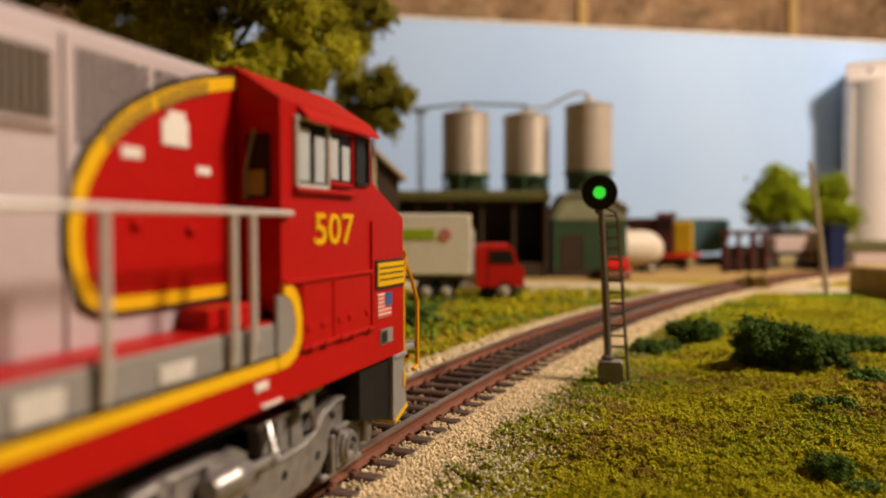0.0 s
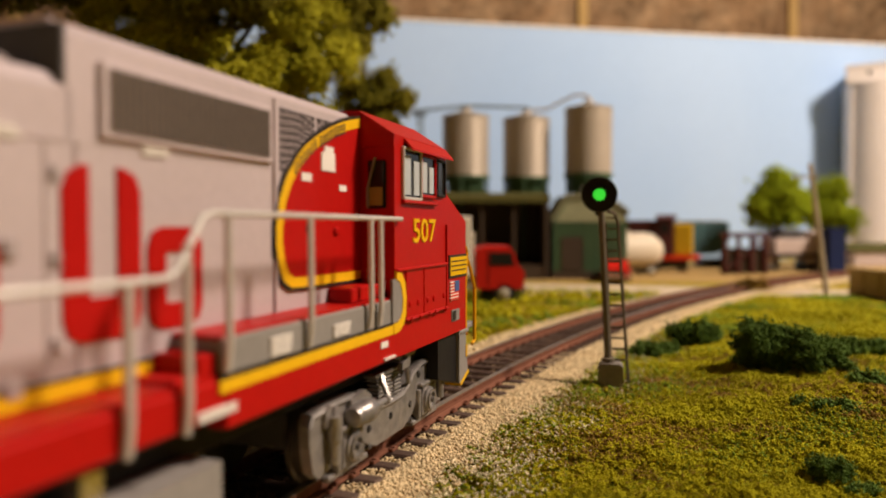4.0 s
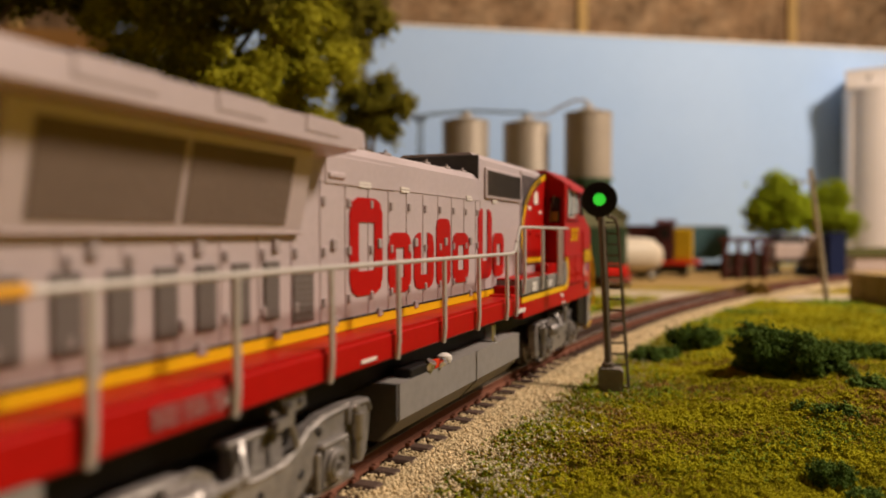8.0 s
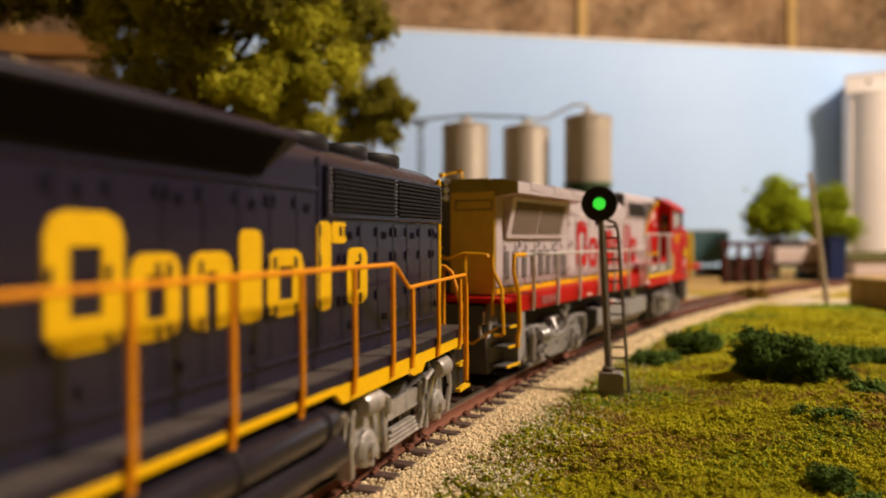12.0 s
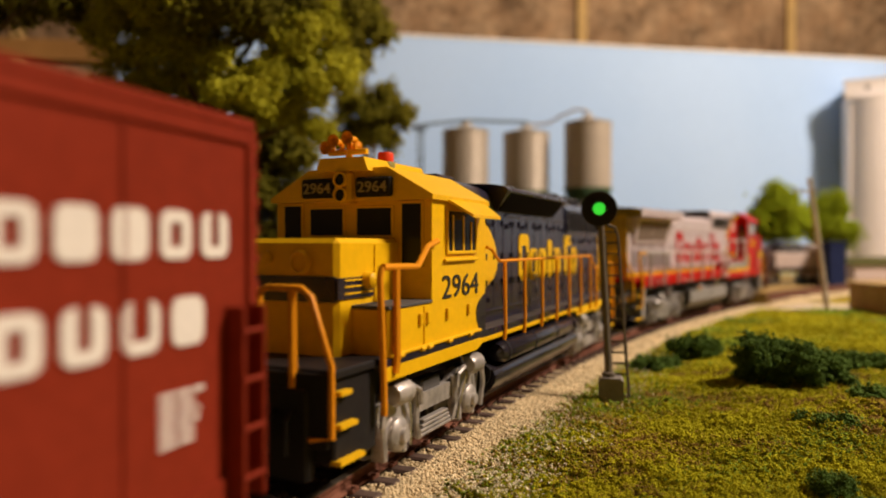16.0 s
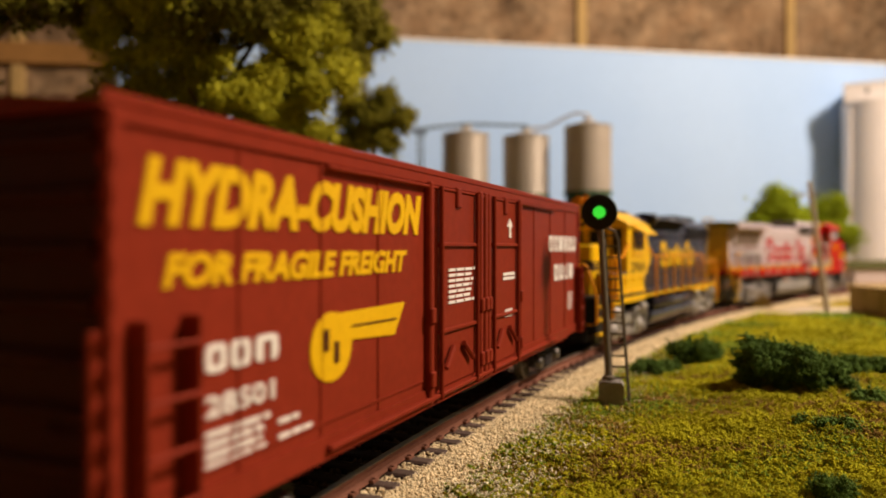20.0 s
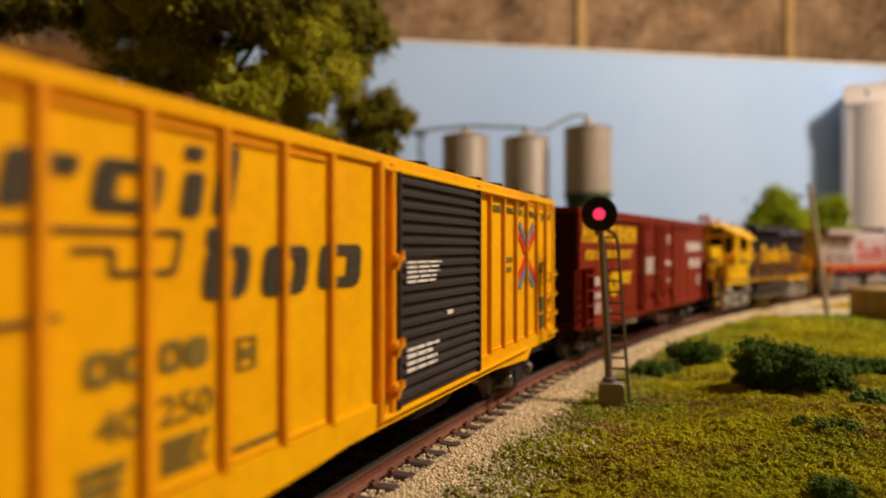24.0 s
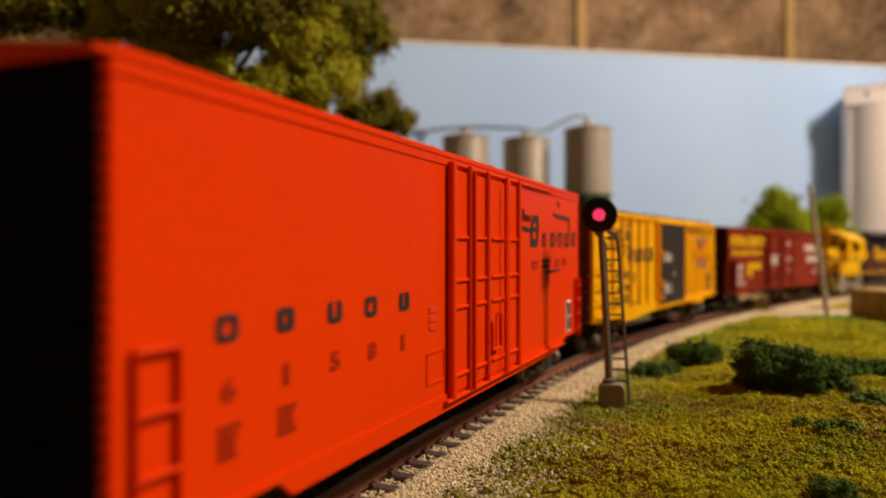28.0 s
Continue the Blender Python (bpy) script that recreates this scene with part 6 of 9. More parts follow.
    for z in (2.60, 2.70, 2.79):
        part("nose_line", Build().box(-6.35, -5.58, -0.935, -0.92, z, z + 0.025), YELMARK, lo)
    part("class_light", Build().lathe([(0.1, 0), (0.1, -0.05), (0.05, -0.07)], (-6.5, 0.3, 3.12), "x", 12).lathe([(0.17, 0), (0.18, -0.05), (0.14, -0.07), (0.13, -0.03)], (-6.5, -0.3, 3.06), "x", 16), CABYEL, lo, "yellow lamp rims")
    part("bell", Build().lathe([(0.05, -0.1), (0.12, -0.05), (0.14, 0.08), (0.03, 0.12)], (-5.75, -1.0, 2.78), "y", 12), CABYEL, lo, "", None, True)
    part("nose_seam", Build().box(-5.5, -5.47, -0.92, -0.9, 1.7, 3.3), CABYEL, lo)
    box = part("battery_box", Build().box(-6.12, -2.42, -H, -0.85, 1.60, 2.40, 0.03), CABYEL, lo, "yellow box under the cab")
    part("box_lid", Build().box(-6.14, -4.72, -H - 0.02, -0.85, 2.39, 2.44, 0.01), DARKGREY, box)
    part("box_ledge", Build().box(-6.1, -2.7, -H - 0.05, -H, 1.72, 1.77, 0.01), CABYEL, box)
    for x in (-5.9, -5.2, -4.95, -4.2, -3.3):
        part("latch", Build().box(x, x + 0.1, -H - 0.05, -H, 2.08, 2.26, 0.01), CABYEL, box)
        part("hinge", Build().tube([(x, -H - 0.04, 1.72), (x + 0.15, -H - 0.04, 1.72)], 0.04, 6), CABYEL, box)
    part("box_seam", Build().box(-5.02, -4.99, -H - 0.02, -H, 1.76, 2.36), CABYEL, box)
    # rails
    for y in (-H - 0.04, H + 0.04):
        part("hand_rail", Build().tube([(-2.42, y, 3.25), (-2.2, y, 3.22), (-1.75, y, 2.98), (5.98, y, 2.96), (6.1, y, 2.9), (6.54, y, 2.6), (9.05, y, 2.66), (9.2, y, 2.66), (9.3, y, 2.5)], 0.031, 8), ORANGERAIL, lo, "orange-yellow hand rail", None, True)
        part("hand_rail", Build().tube([(-6.35, y, 3.0), (-5.3, y, 2.98), (-4.95, y, 3.28), (-4.6, y, 3.36)], 0.05, 8), ORANGERAIL, lo, "", None, True)
    rail_posts(lo, [-1.45, -0.2, 1.08, 2.32, 3.52, 4.76, 5.93, 6.66, 7.76, 8.9], 1.4, [2.97] * 7 + [2.6] * 3, H, ORANGERAIL, 0.038)
    rail_posts(lo, [-5.98], 1.5, [3.0], H, ORANGERAIL, 0.06)
    for y in (-H - 0.02, H + 0.02):
        part("hand_rail", Build().tube([(-6.35, y, 3.0), (-6.4, y, 2.85), (-6.3, y, 1.5), (-6.28, y, 0.95)], 0.05, 8), ORANGERAIL, lo, "", None, True)
        part("hand_rail", Build().tube([(9.3, y, 2.5), (9.33, y, 2.2), (9.33, y, 0.7)], 0.05, 8), ORANGERAIL, lo, "", None, True)
    # front platform
    part("front_platform", Build().box(-7.4, -6.1, -H + 0.05, H - 0.05, 1.62, 1.74, 0.02), BLACK, lo, "black front platform")
    part("end_rail", Build().tube([(-7.42, H - 0.1, 0.9), (-7.42, H - 0.12, 1.75), (-7.46, H - 0.5, 2.72), (-7.46, 0.45, 2.76), (-7.46, 0.0, 2.5), (-7.46, -0.45, 2.76), (-7.46, -H + 0.5, 2.76), (-7.44, -H + 0.38, 2.66), (-7.40, -H + 0.1, 1.78), (-7.42, -H + 0.08, 0.9), (-7.44, -H + 0.4, 0.86)], 0.045, 8), ORANGERAIL, lo, "orange-yellow end rail", None, True)
    for y in (-0.85, -0.32, 0.32, 0.85):
        part("end_post", Build().tube([(-7.44, y, 1.5), (-7.46, y, 2.74)], 0.06, 6), ORANGERAIL, lo)
    part("platform_face", Build().box(-7.46, -7.4, -H + 0.12, H - 0.12, 0.75, 1.7, 0.02), BLACK, lo, "black platform face")
    part("front_pilot", Build().box(-7.5, -7.3, -H + 0.4, H - 0.4, 0.3, 1.5, 0.04), BLACK, lo, "black pilot")
    part("rear_pilot", Build().box(9.6, 9.74, -H + 0.4, H - 0.4, 0.35, 1.6, 0.04), BLACK, lo)
    part("rear_platform", Build().box(9.1, 9.76, -H + 0.05, H - 0.05, 1.56, 1.68, 0.02), WALKGREY, lo)
    part("end_rail", Build().tube([(9.70, H - 0.08, 0.9), (9.70, H - 0.1, 1.75), (9.66, H - 0.42, 2.76), (9.66, 0.4, 2.78), (9.66, 0, 2.6), (9.66, -0.4, 2.78), (9.66, -H + 0.5, 2.78), (9.67, -H + 0.38, 2.68), (9.70, -H + 0.1, 1.75), (9.70, -H + 0.08, 0.9)], 0.044, 8), ORANGERAIL, lo, "", None, True)
    for y in (-0.95, -0.35, 0.35, 0.95):
        part("end_post", Build().tube([(9.67, y, 1.4), (9.66, y, 2.74)], 0.055, 6), ORANGERAIL, lo)
    for x0, x1 in ((-7.3, -6.25), (8.85, 9.68)):
        for s in (-1, 1):
            sw = part("step_well", Build().box(x0, x1, min(s * (H - 0.5), s * (H - 0.12)), max(s * (H - 0.5), s * (H - 0.12)), 0.5, 1.6, 0.03), BLACK, lo, "black step well")
            for z, d in ((0.52, 0.02), (0.98, 0.2), (1.4, 0.34)):
                a = x0 if x0 < 0 else x1 - 0.55
                part("step_edge", Build().box(a, a + 0.6 - d, min(s * (H - 0.2), s * (H - 0.02)), max(s * (H - 0.2), s * (H - 0.02)), z, z + 0.06), YELLOW, sw)
    for y in (-0.9, -0.6, 0.7):
        part("air_hose", Build().tube([(-7.5, y, 1.2), (-7.66, y, 1.1), (-7.68, y, 0.7)], 0.05, 6), BLACK, lo, "", None, True)
    # tank and reservoirs
    part("fuel_tank", Build().prism([(-1.15, 0.92), (-1.3, 0.9), (-1.42, 0.82), (-1.47, 0.7), (-1.45, 0.58), (-1.36, 0.46), (-1.1, 0.26), (1.1, 0.26), (1.36, 0.46), (1.45, 0.58), (1.47, 0.7), (1.42, 0.82), (1.3, 0.9), (1.15, 0.92)], -1.75, 4.75, "x"), GLOSSBLACK, lo, "glossy black fuel tank", None, True)
    part("tank_end", Build().prism([(-1.22, 0.98), (-1.38, 0.85), (-1.34, 0.63), (-1.08, 0.3), (1.08, 0.3), (1.34, 0.63), (1.38, 0.85), (1.22, 0.98)], -1.82, -1.74, "x"), BLACK, lo)
    for s in (-1, 1):
        part("air_reservoir", Build().lathe([(0.04, -3.0), (0.17, -2.96), (0.22, -2.8), (0.22, 2.8), (0.17, 2.96), (0.04, 3.0)], (1.5, s * 1.37, 1.13), "x", 18), GLOSSBLACK, lo, "black air reservoir", None, True)
        part("pipe", Build().tube([(4.5, s * 1.37, 1.13), (4.8, s * 1.37, 1.12), (4.95, s * 1.3, 1.0), (5.15, s * 1.2, 0.95)], 0.04, 7), CHROME, lo, "bright bent pipe", None, True)
        for x in (-1.2, 0.6, 2.4, 4.1):
            part("reservoir_strap", Build().lathe([(0.225, -0.03), (0.235, -0.03), (0.235, 0.03), (0.225, 0.03)], (x, s * 1.37, 1.13), "x", 18), BLACK, lo)
    coupler(lo, -7.5, -1), coupler(lo, 9.7, 1)
    ROLLING.append((lo, 64.15, 9.8, cast_truck(lo, -4.1) + cast_truck(lo, 6.95)))


locomotive_navy()

# ---- the room and the layout board ----
CREAM = surface("cream_limestone", (0.58, 0.46, 0.275), 0.9, 0, 0.15, 900, 60, 0.2, rand=0.55)
DIRTSTONE = surface("oily_ballast", (0.24, 0.165, 0.10), 0.9, 0, 0.2, 900, 60, 0.2, rand=0.4)
EARTH = surface("earth_and_turf", (0.28, 0.2, 0.016), 0.95, 0, 0.3, 700, 70, 0.8, second=(0.31, 0.24, 0.016), mix_scale=70, bump_scale=900)
SAND = surface("ochre_dirt", (0.40, 0.26, 0.10), 0.95, 0, 0.2, 700, 30, 0.5, second=(0.33, 0.22, 0.08), mix_scale=30)
ROADM = surface("pale_gravel_road", (0.52, 0.43, 0.31), 0.95, 0, 0.14, 900, 25, 0.5, second=(0.46, 0.37, 0.26), mix_scale=40)
TURFA = surface("yellow_green_turf", (0.51, 0.46, 0.011), 0.95, 0, 0.16, 900, 60, 0.4, rand=0.18, second=(0.42, 0.39, 0.01), mix_scale=40, through_light=0.25)
TURFB = surface("brown_earth_turf", (0.27, 0.165, 0.032), 0.95, 0, 0.3, 900, 60, 0.4, rand=0.28, through_light=0.2)
TURFC = surface("green_turf", (0.2, 0.29, 0.026), 0.95, 0, 0.3, 900, 60, 0.4, rand=0.28, through_light=0.25)
FLOWER = surface("white_flower_grains", (0.72, 0.63, 0.43), 0.9, 0, 0.1, 900, 60, 0.2, rand=0.2)
BUSHM = surface("dark_green_foam", (0.125, 0.21, 0.038), 0.95, 0, 0.3, 900, 60, 0.4, rand=0.4, through_light=0.3)
LEAFA = surface("olive_leaf_foam", (0.48, 0.45, 0.03), 0.95, 0, 0.3, 500, 30, 0.4, rand=0.55, through_light=0.3)
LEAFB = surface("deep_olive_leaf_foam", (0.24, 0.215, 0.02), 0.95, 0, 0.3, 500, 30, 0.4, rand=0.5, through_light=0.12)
LEAFD = surface("darkest_leaf_foam", (0.13, 0.11, 0.015), 0.95, 0, 0.3, 500, 30, 0.4, rand=0.5, through_light=0.12)
LEAFC = surface("fresh_green_leaf_foam", (0.37, 0.45, 0.022), 0.95, 0, 0.3, 500, 30, 0.4, rand=0.35, through_light=0.45)
BARK = surface("grey_brown_bark", (0.12, 0.085, 0.055), 0.9, 0, 0.3, 600, 60, 0.6)
PALEBARK = surface("pale_bark", (0.45, 0.36, 0.24), 0.9, 0, 0.25, 600, 60, 0.5)
SKYBOARD = surface("sky_blue_paint", (0.412, 0.595, 0.89), 0.85, 0, 0.04, 150, 4, 0.05, second=(0.44, 0.615, 0.89), mix_scale=4)
WALLBOARD = surface("brown_fibre_board", (0.28, 0.17, 0.09), 0.95, 0, 0.7, 75, 14, 0.8, second=(0.35, 0.23, 0.13), mix_scale=22)
STUDM = surface("pine_stud", (0.55, 0.36, 0.14), 0.8, 0, 0.15, 60, 10, 0.2)
RAILWOOD = surface("brown_wall_wood", (0.36, 0.18, 0.055), 0.8, 0, 0.2, 60, 10, 0.2)
PLASTER = surface("pale_room_paint", (0.42, 0.37, 0.3), 0.9, 0, 0.08, 30, 5, 0.1)
CEILM = surface("white_ceiling_paint", (0.56, 0.51, 0.45), 0.9, 0, 0.06, 30, 5, 0.1)
FLOORM = surface("concrete_floor", (0.26, 0.24, 0.21), 0.9, 0, 0.15, 30, 5, 0.2)
TIEM = surface("dark_tie_plastic", (0.08, 0.047, 0.036), 0.8, 0, 0.3, 900, 80, 0.4, rand=0.35, second=(0.105, 0.072, 0.055), mix_scale=120)
RUST = surface("rusty_rail", (0.19, 0.078, 0.048), 0.75, 0, 0.25, 900, 60, 0.3)
RAILTOP = surface("worn_rail_top", (0.33, 0.27, 0.20), 0.32, 0.8, 0.15, 900, 40, 0.05)


def grains(name, pts, size, material, seed, squash=0.8, parent=None, kind="stuff", label="", category="", flake=False):
    """Many small eight-sided grains, or four-sided flakes, in one mesh; pts and size in full-size metres."""
    rng = np.random.default_rng(seed)
    pts = np.asarray(pts, float).reshape(-1, 3)
    n = len(pts)
    base = np.array([(1, 0, 0), (-1, 0, 0), (0, 1, 0), (0, -1, 0), (0, 0, 1), (0, 0, -1)], float)
    tri = np.array([(0, 2, 4), (2, 1, 4), (1, 3, 4), (3, 0, 4), (2, 0, 5), (1, 2, 5), (3, 1, 5), (0, 3, 5)])
    if flake:
        base = np.array([(1, 0, -0.5), (-0.6, 0.9, -0.4), (-0.6, -0.9, -0.4), (0, 0, 1.0)]) * 1.15
        tri = np.array([(0, 1, 3), (1, 2, 3), (2, 0, 3), (1, 0, 2)])
    m = len(base)
    v = base[None] * rng.uniform(0.6, 1.35, (n, m, 1))
    q = rng.normal(size=(n, 4))
    q /= np.linalg.norm(q, axis=1, keepdims=True)
    w, x, y, z = q.T
    rot = np.stack([np.stack([1 - 2 * (y * y + z * z), 2 * (x * y - z * w), 2 * (x * z + y * w)], -1), np.stack([2 * (x * y + z * w), 1 - 2 * (x * x + z * z), 2 * (y * z - x * w)], -1),
                    np.stack([2 * (x * z - y * w), 2 * (y * z + x * w), 1 - 2 * (x * x + y * y)], -1)], 1)
    v = np.einsum("nij,nkj->nki", rot, v) * np.broadcast_to(np.asarray(size, float), (n,))[:, None, None]
    v[:, :, 2] *= squash
    v = (v + pts[:, None]).reshape(-1, 3) * K
    f = (tri[None] + m * np.arange(n)[:, None, None]).reshape(-1, 3)
    me = bpy.data.meshes.new(name)
    me.vertices.add(len(v))
    me.vertices.foreach_set("co", v.ravel())
    me.loops.add(f.size)
    me.loops.foreach_set("vertex_index", f.ravel())
    me.polygons.add(len(f))
    me.polygons.foreach_set("loop_start", np.arange(0, f.size, 3))
    me.update(calc_edges=True)
    if flake:
        me.shade_smooth()
    me.materials.append(material)
    ob = new(name, me)
    if parent:
        ob.parent = parent
        return tagged(ob, label, "", "", kind if kind != "stuff" else "stuff")
    return tagged(ob, label, category, "", kind)


def structure(name, build, material, label):
    return tagged(part(name, build, material), label, "", "", "structure")


def lat_of(x, y):
    """How far a point lies to the right of the line's centre (numbers or arrays)."""
    fx = x * math.sin(HEAD) + y * math.cos(HEAD)
    fl = x * math.cos(HEAD) - y * math.sin(HEAD)
    lat0 = -(SIDE + 1.5)
    return np.where(fx > BEND, RAD - np.hypot(fx - BEND, fl - RAD), fl) - lat0


def ground_height(x, y):
    """Low unevenness of the scenery, flat by the track and on the road."""
    d = lat_of(x, y)
    away = np.clip((np.abs(d) - 2.2) / 3.0, 0, 1)
    h = 0.09 * np.sin(x * 0.9 + 0.7 * np.sin(y * 0.6)) + 0.08 * np.sin(y * 1.1 + 1.3 * np.sin(x * 0.5)) + 0.05 * np.sin(2.3 * x + 1.7 * y)
    rise = 0.2 * np.clip((d - 3.3) / 2.5, 0, 1)
    return (away * h + rise) * np.clip((36 - y) / 6, 0, 1)


# room shell
def room():
    structure("floor", Build().box(-150, 200, -150, 160, -82, -80), FLOORM, "grey concrete floor of the room")
    structure("ceiling", Build().box(-150, 200, -150, 160, 165, 168), CEILM, "plain white ceiling of the room")
    structure("wall_north", Build().prism([(-150, 92), (200, 141.5), (200, 147), (-150, 97.5)], -80, 165, "z"), WALLBOARD, "brown fibre-board wall behind the layout")
    structure("wall_south", Build().box(-150, 200, -150, -146, -80, 165), PLASTER, "plain painted wall of the room")
    structure("wall_west", Build().box(-150, -146, -146, 93, -80, 165), PLASTER, "plain painted wall of the room")
    structure("wall_east", Build().box(196, 200, -146, 141, -80, 165), PLASTER, "plain painted wall of the room")
    for x in (-62, 22.6, 59.0, 100):
        y = 92 + (x + 150) * 49.5 / 350
        for dx, w in ((0, 0.8),):
            structure("trim", Build().prism([(x - w, y - 0.9), (x + w, y - 0.9 + w * 0.28), (x + w, y + 0.3), (x - w, y + 0.1)], 18, 160, "z"), STUDM, "pale pine strip on the brown wall")
    structure("trim", Build().prism([(-110, 96.5), (-38, 106.5), (-38, 107.9), (-110, 97.9)], 30.5, 33.5, "z"), RAILWOOD, "brown wooden rail along the wall")
    bd = thing("backdrop", "", "", "", None, "structure")
    part("board", Build().prism([(-35, 76.3), (92, 99.2), (92, 100.0), (-35, 77.15)], -2, 27.5, "z"), SKYBOARD, bd)
    part("board_edge", Build().prism([(-35, 76.2), (92, 99.1), (92, 100.1), (-35, 77.25)], 27.5, 27.8, "z"), WHITEMARK, bd)
    tagged(bd, "pale sky-blue painted backdrop board")
    structure("layout_table", Build().prism([(-79, -119), (119, -119), (119, 89), (119, 129), (-79, 91)], -9, -3.02, "z"), STUDM, "wooden layout table under the scenery")


room()


def ground_sheet():
    xs = np.concatenate([np.linspace(-80, -22, 16), np.linspace(-20, 34, 136), np.linspace(36, 120, 22)])
    ys = np.concatenate([np.linspace(-120, 4, 32), np.linspace(5, 50, 114), np.linspace(52, 130, 20)])
    X, Y = np.meshgrid(xs, ys)
    Z = ground_height(X, Y)
    nx, ny = len(xs), len(ys)
    b = Build()
    b.v = [tuple(p) for p in np.stack([X.ravel(), Y.ravel(), Z.ravel()], 1)]
    b.f = [(j * nx + i, j * nx + i + 1, (j + 1) * nx + i + 1, (j + 1) * nx + i) for j in range(ny - 1) for i in range(nx - 1)]
    me_part = tagged(part("ground", b, EARTH, None, "", None, True), "olive-brown earth of the layout with scattered turf", "", "", "structure")
    structure("ground_base", Build().prism([(-80, -120), (120, -120), (120, 130), (-80, 92)], -3, -0.4, "z"), STUDM, "wooden base board under the earth")
    r = Build()
    mid = [(-60, 47), (-20, 46.5), (0, 45.5), (12, 43.5), (22, 40.5), (32, 38), (45, 35.5), (70, 32)]
    for (xa, ya), (xb, yb) in zip(mid, mid[1:]):
        r.add([(xa, ya - 3.6, 0.05), (xb, yb - 3.6, 0.05), (xb, yb + 3.8, 0.05), (xa, ya + 3.8, 0.05), (xa, ya - 3.8, -0.2), (xb, yb - 3.8, -0.2), (xb, yb + 4, -0.2), (xa, ya + 4, -0.2)],
              [(0, 1, 2, 3), (4, 5, 1, 0), (7, 6, 2, 3)])
    structure("road", r, ROADM, "pale gravel road across the layout")
    y = Build().box(-60, 95, 50.5, 82, -0.3, 0.03)
    structure("yard", y, SAND, "ochre dirt yard beyond the road")


ground_sheet()


# ---- the track ----
def track():
    tr = thing("track", "single curved track of rusty rails on dark ties", "track", "", None, "structure")
    S = [i * 0.8 - 104 for i in range(300)]

    def sweep(profile, side, s_list):
        b = Build()
        n = len(profile)
        for s in s_list:
            for du, z in profile:
                x, y, _ = line_at(s, side * 0.755 + du)
                b.v.append((x, y, z))
        for i in range(len(s_list) - 1):
            for j in range(n):
                k = (j + 1) % n
                b.f.append((i * n + j, i * n + k, (i + 1) * n + k, (i + 1) * n + j))
        b.f += [tuple(range(n)), tuple((len(s_list) - 1) * n + j for j in range(n))]
        return b
    for side in (-1, 1):
        web = [(-0.11, 0.225), (0.11, 0.225), (0.11, 0.255), (0.03, 0.28), (0.03, 0.385), (0.065, 0.40), (0.065, 0.435), (-0.065, 0.435), (-0.065, 0.40), (-0.03, 0.385), (-0.03, 0.28), (-0.11, 0.255)]
        rail = part("rail", sweep(web, side, S), RUST, tr, "rusty rail with a worn top")
        part("rail_head", sweep([(-0.06, 0.434), (0.06, 0.434), (0.055, 0.449), (-0.055, 0.449)], side, S), RAILTOP, rail)
    rnd = random.Random(5)
    tie = Build().box(-0.145, 0.145, -1.3, 1.3, 0.02, 0.225, 0.035).mesh("tie", TIEM)
    chair = Build().box(-0.1, 0.1, -0.19, -0.10, 0.22, 0.285, 0.015).box(-0.1, 0.1, 0.10, 0.19, 0.22, 0.285, 0.015).box(-0.06, 0.0, -0.2, -0.12, 0.28, 0.31, 0.01).box(-0.04, 0.06, 0.12, 0.2, 0.28, 0.31, 0.01).mesh("rail_chair", RUST)
    for i in range(380):
        s = -102 + i * 0.62 + rnd.uniform(-0.02, 0.02)
        x, y, a = line_at(s)
        o = new("tie", tie)
        o.parent = tr
        o.matrix_basis = place(x, y, rnd.uniform(-0.01, 0.008), math.degrees(a) + rnd.uniform(-1, 1))
        if 148 < i < 270:
            for side in (-1, 1):
                xx, yy, _ = line_at(s, side * 0.755)
                c = new("rail_chair", chair)
                c.parent = tr
                c.matrix_basis = place(xx, yy, 0, math.degrees(a))


track()


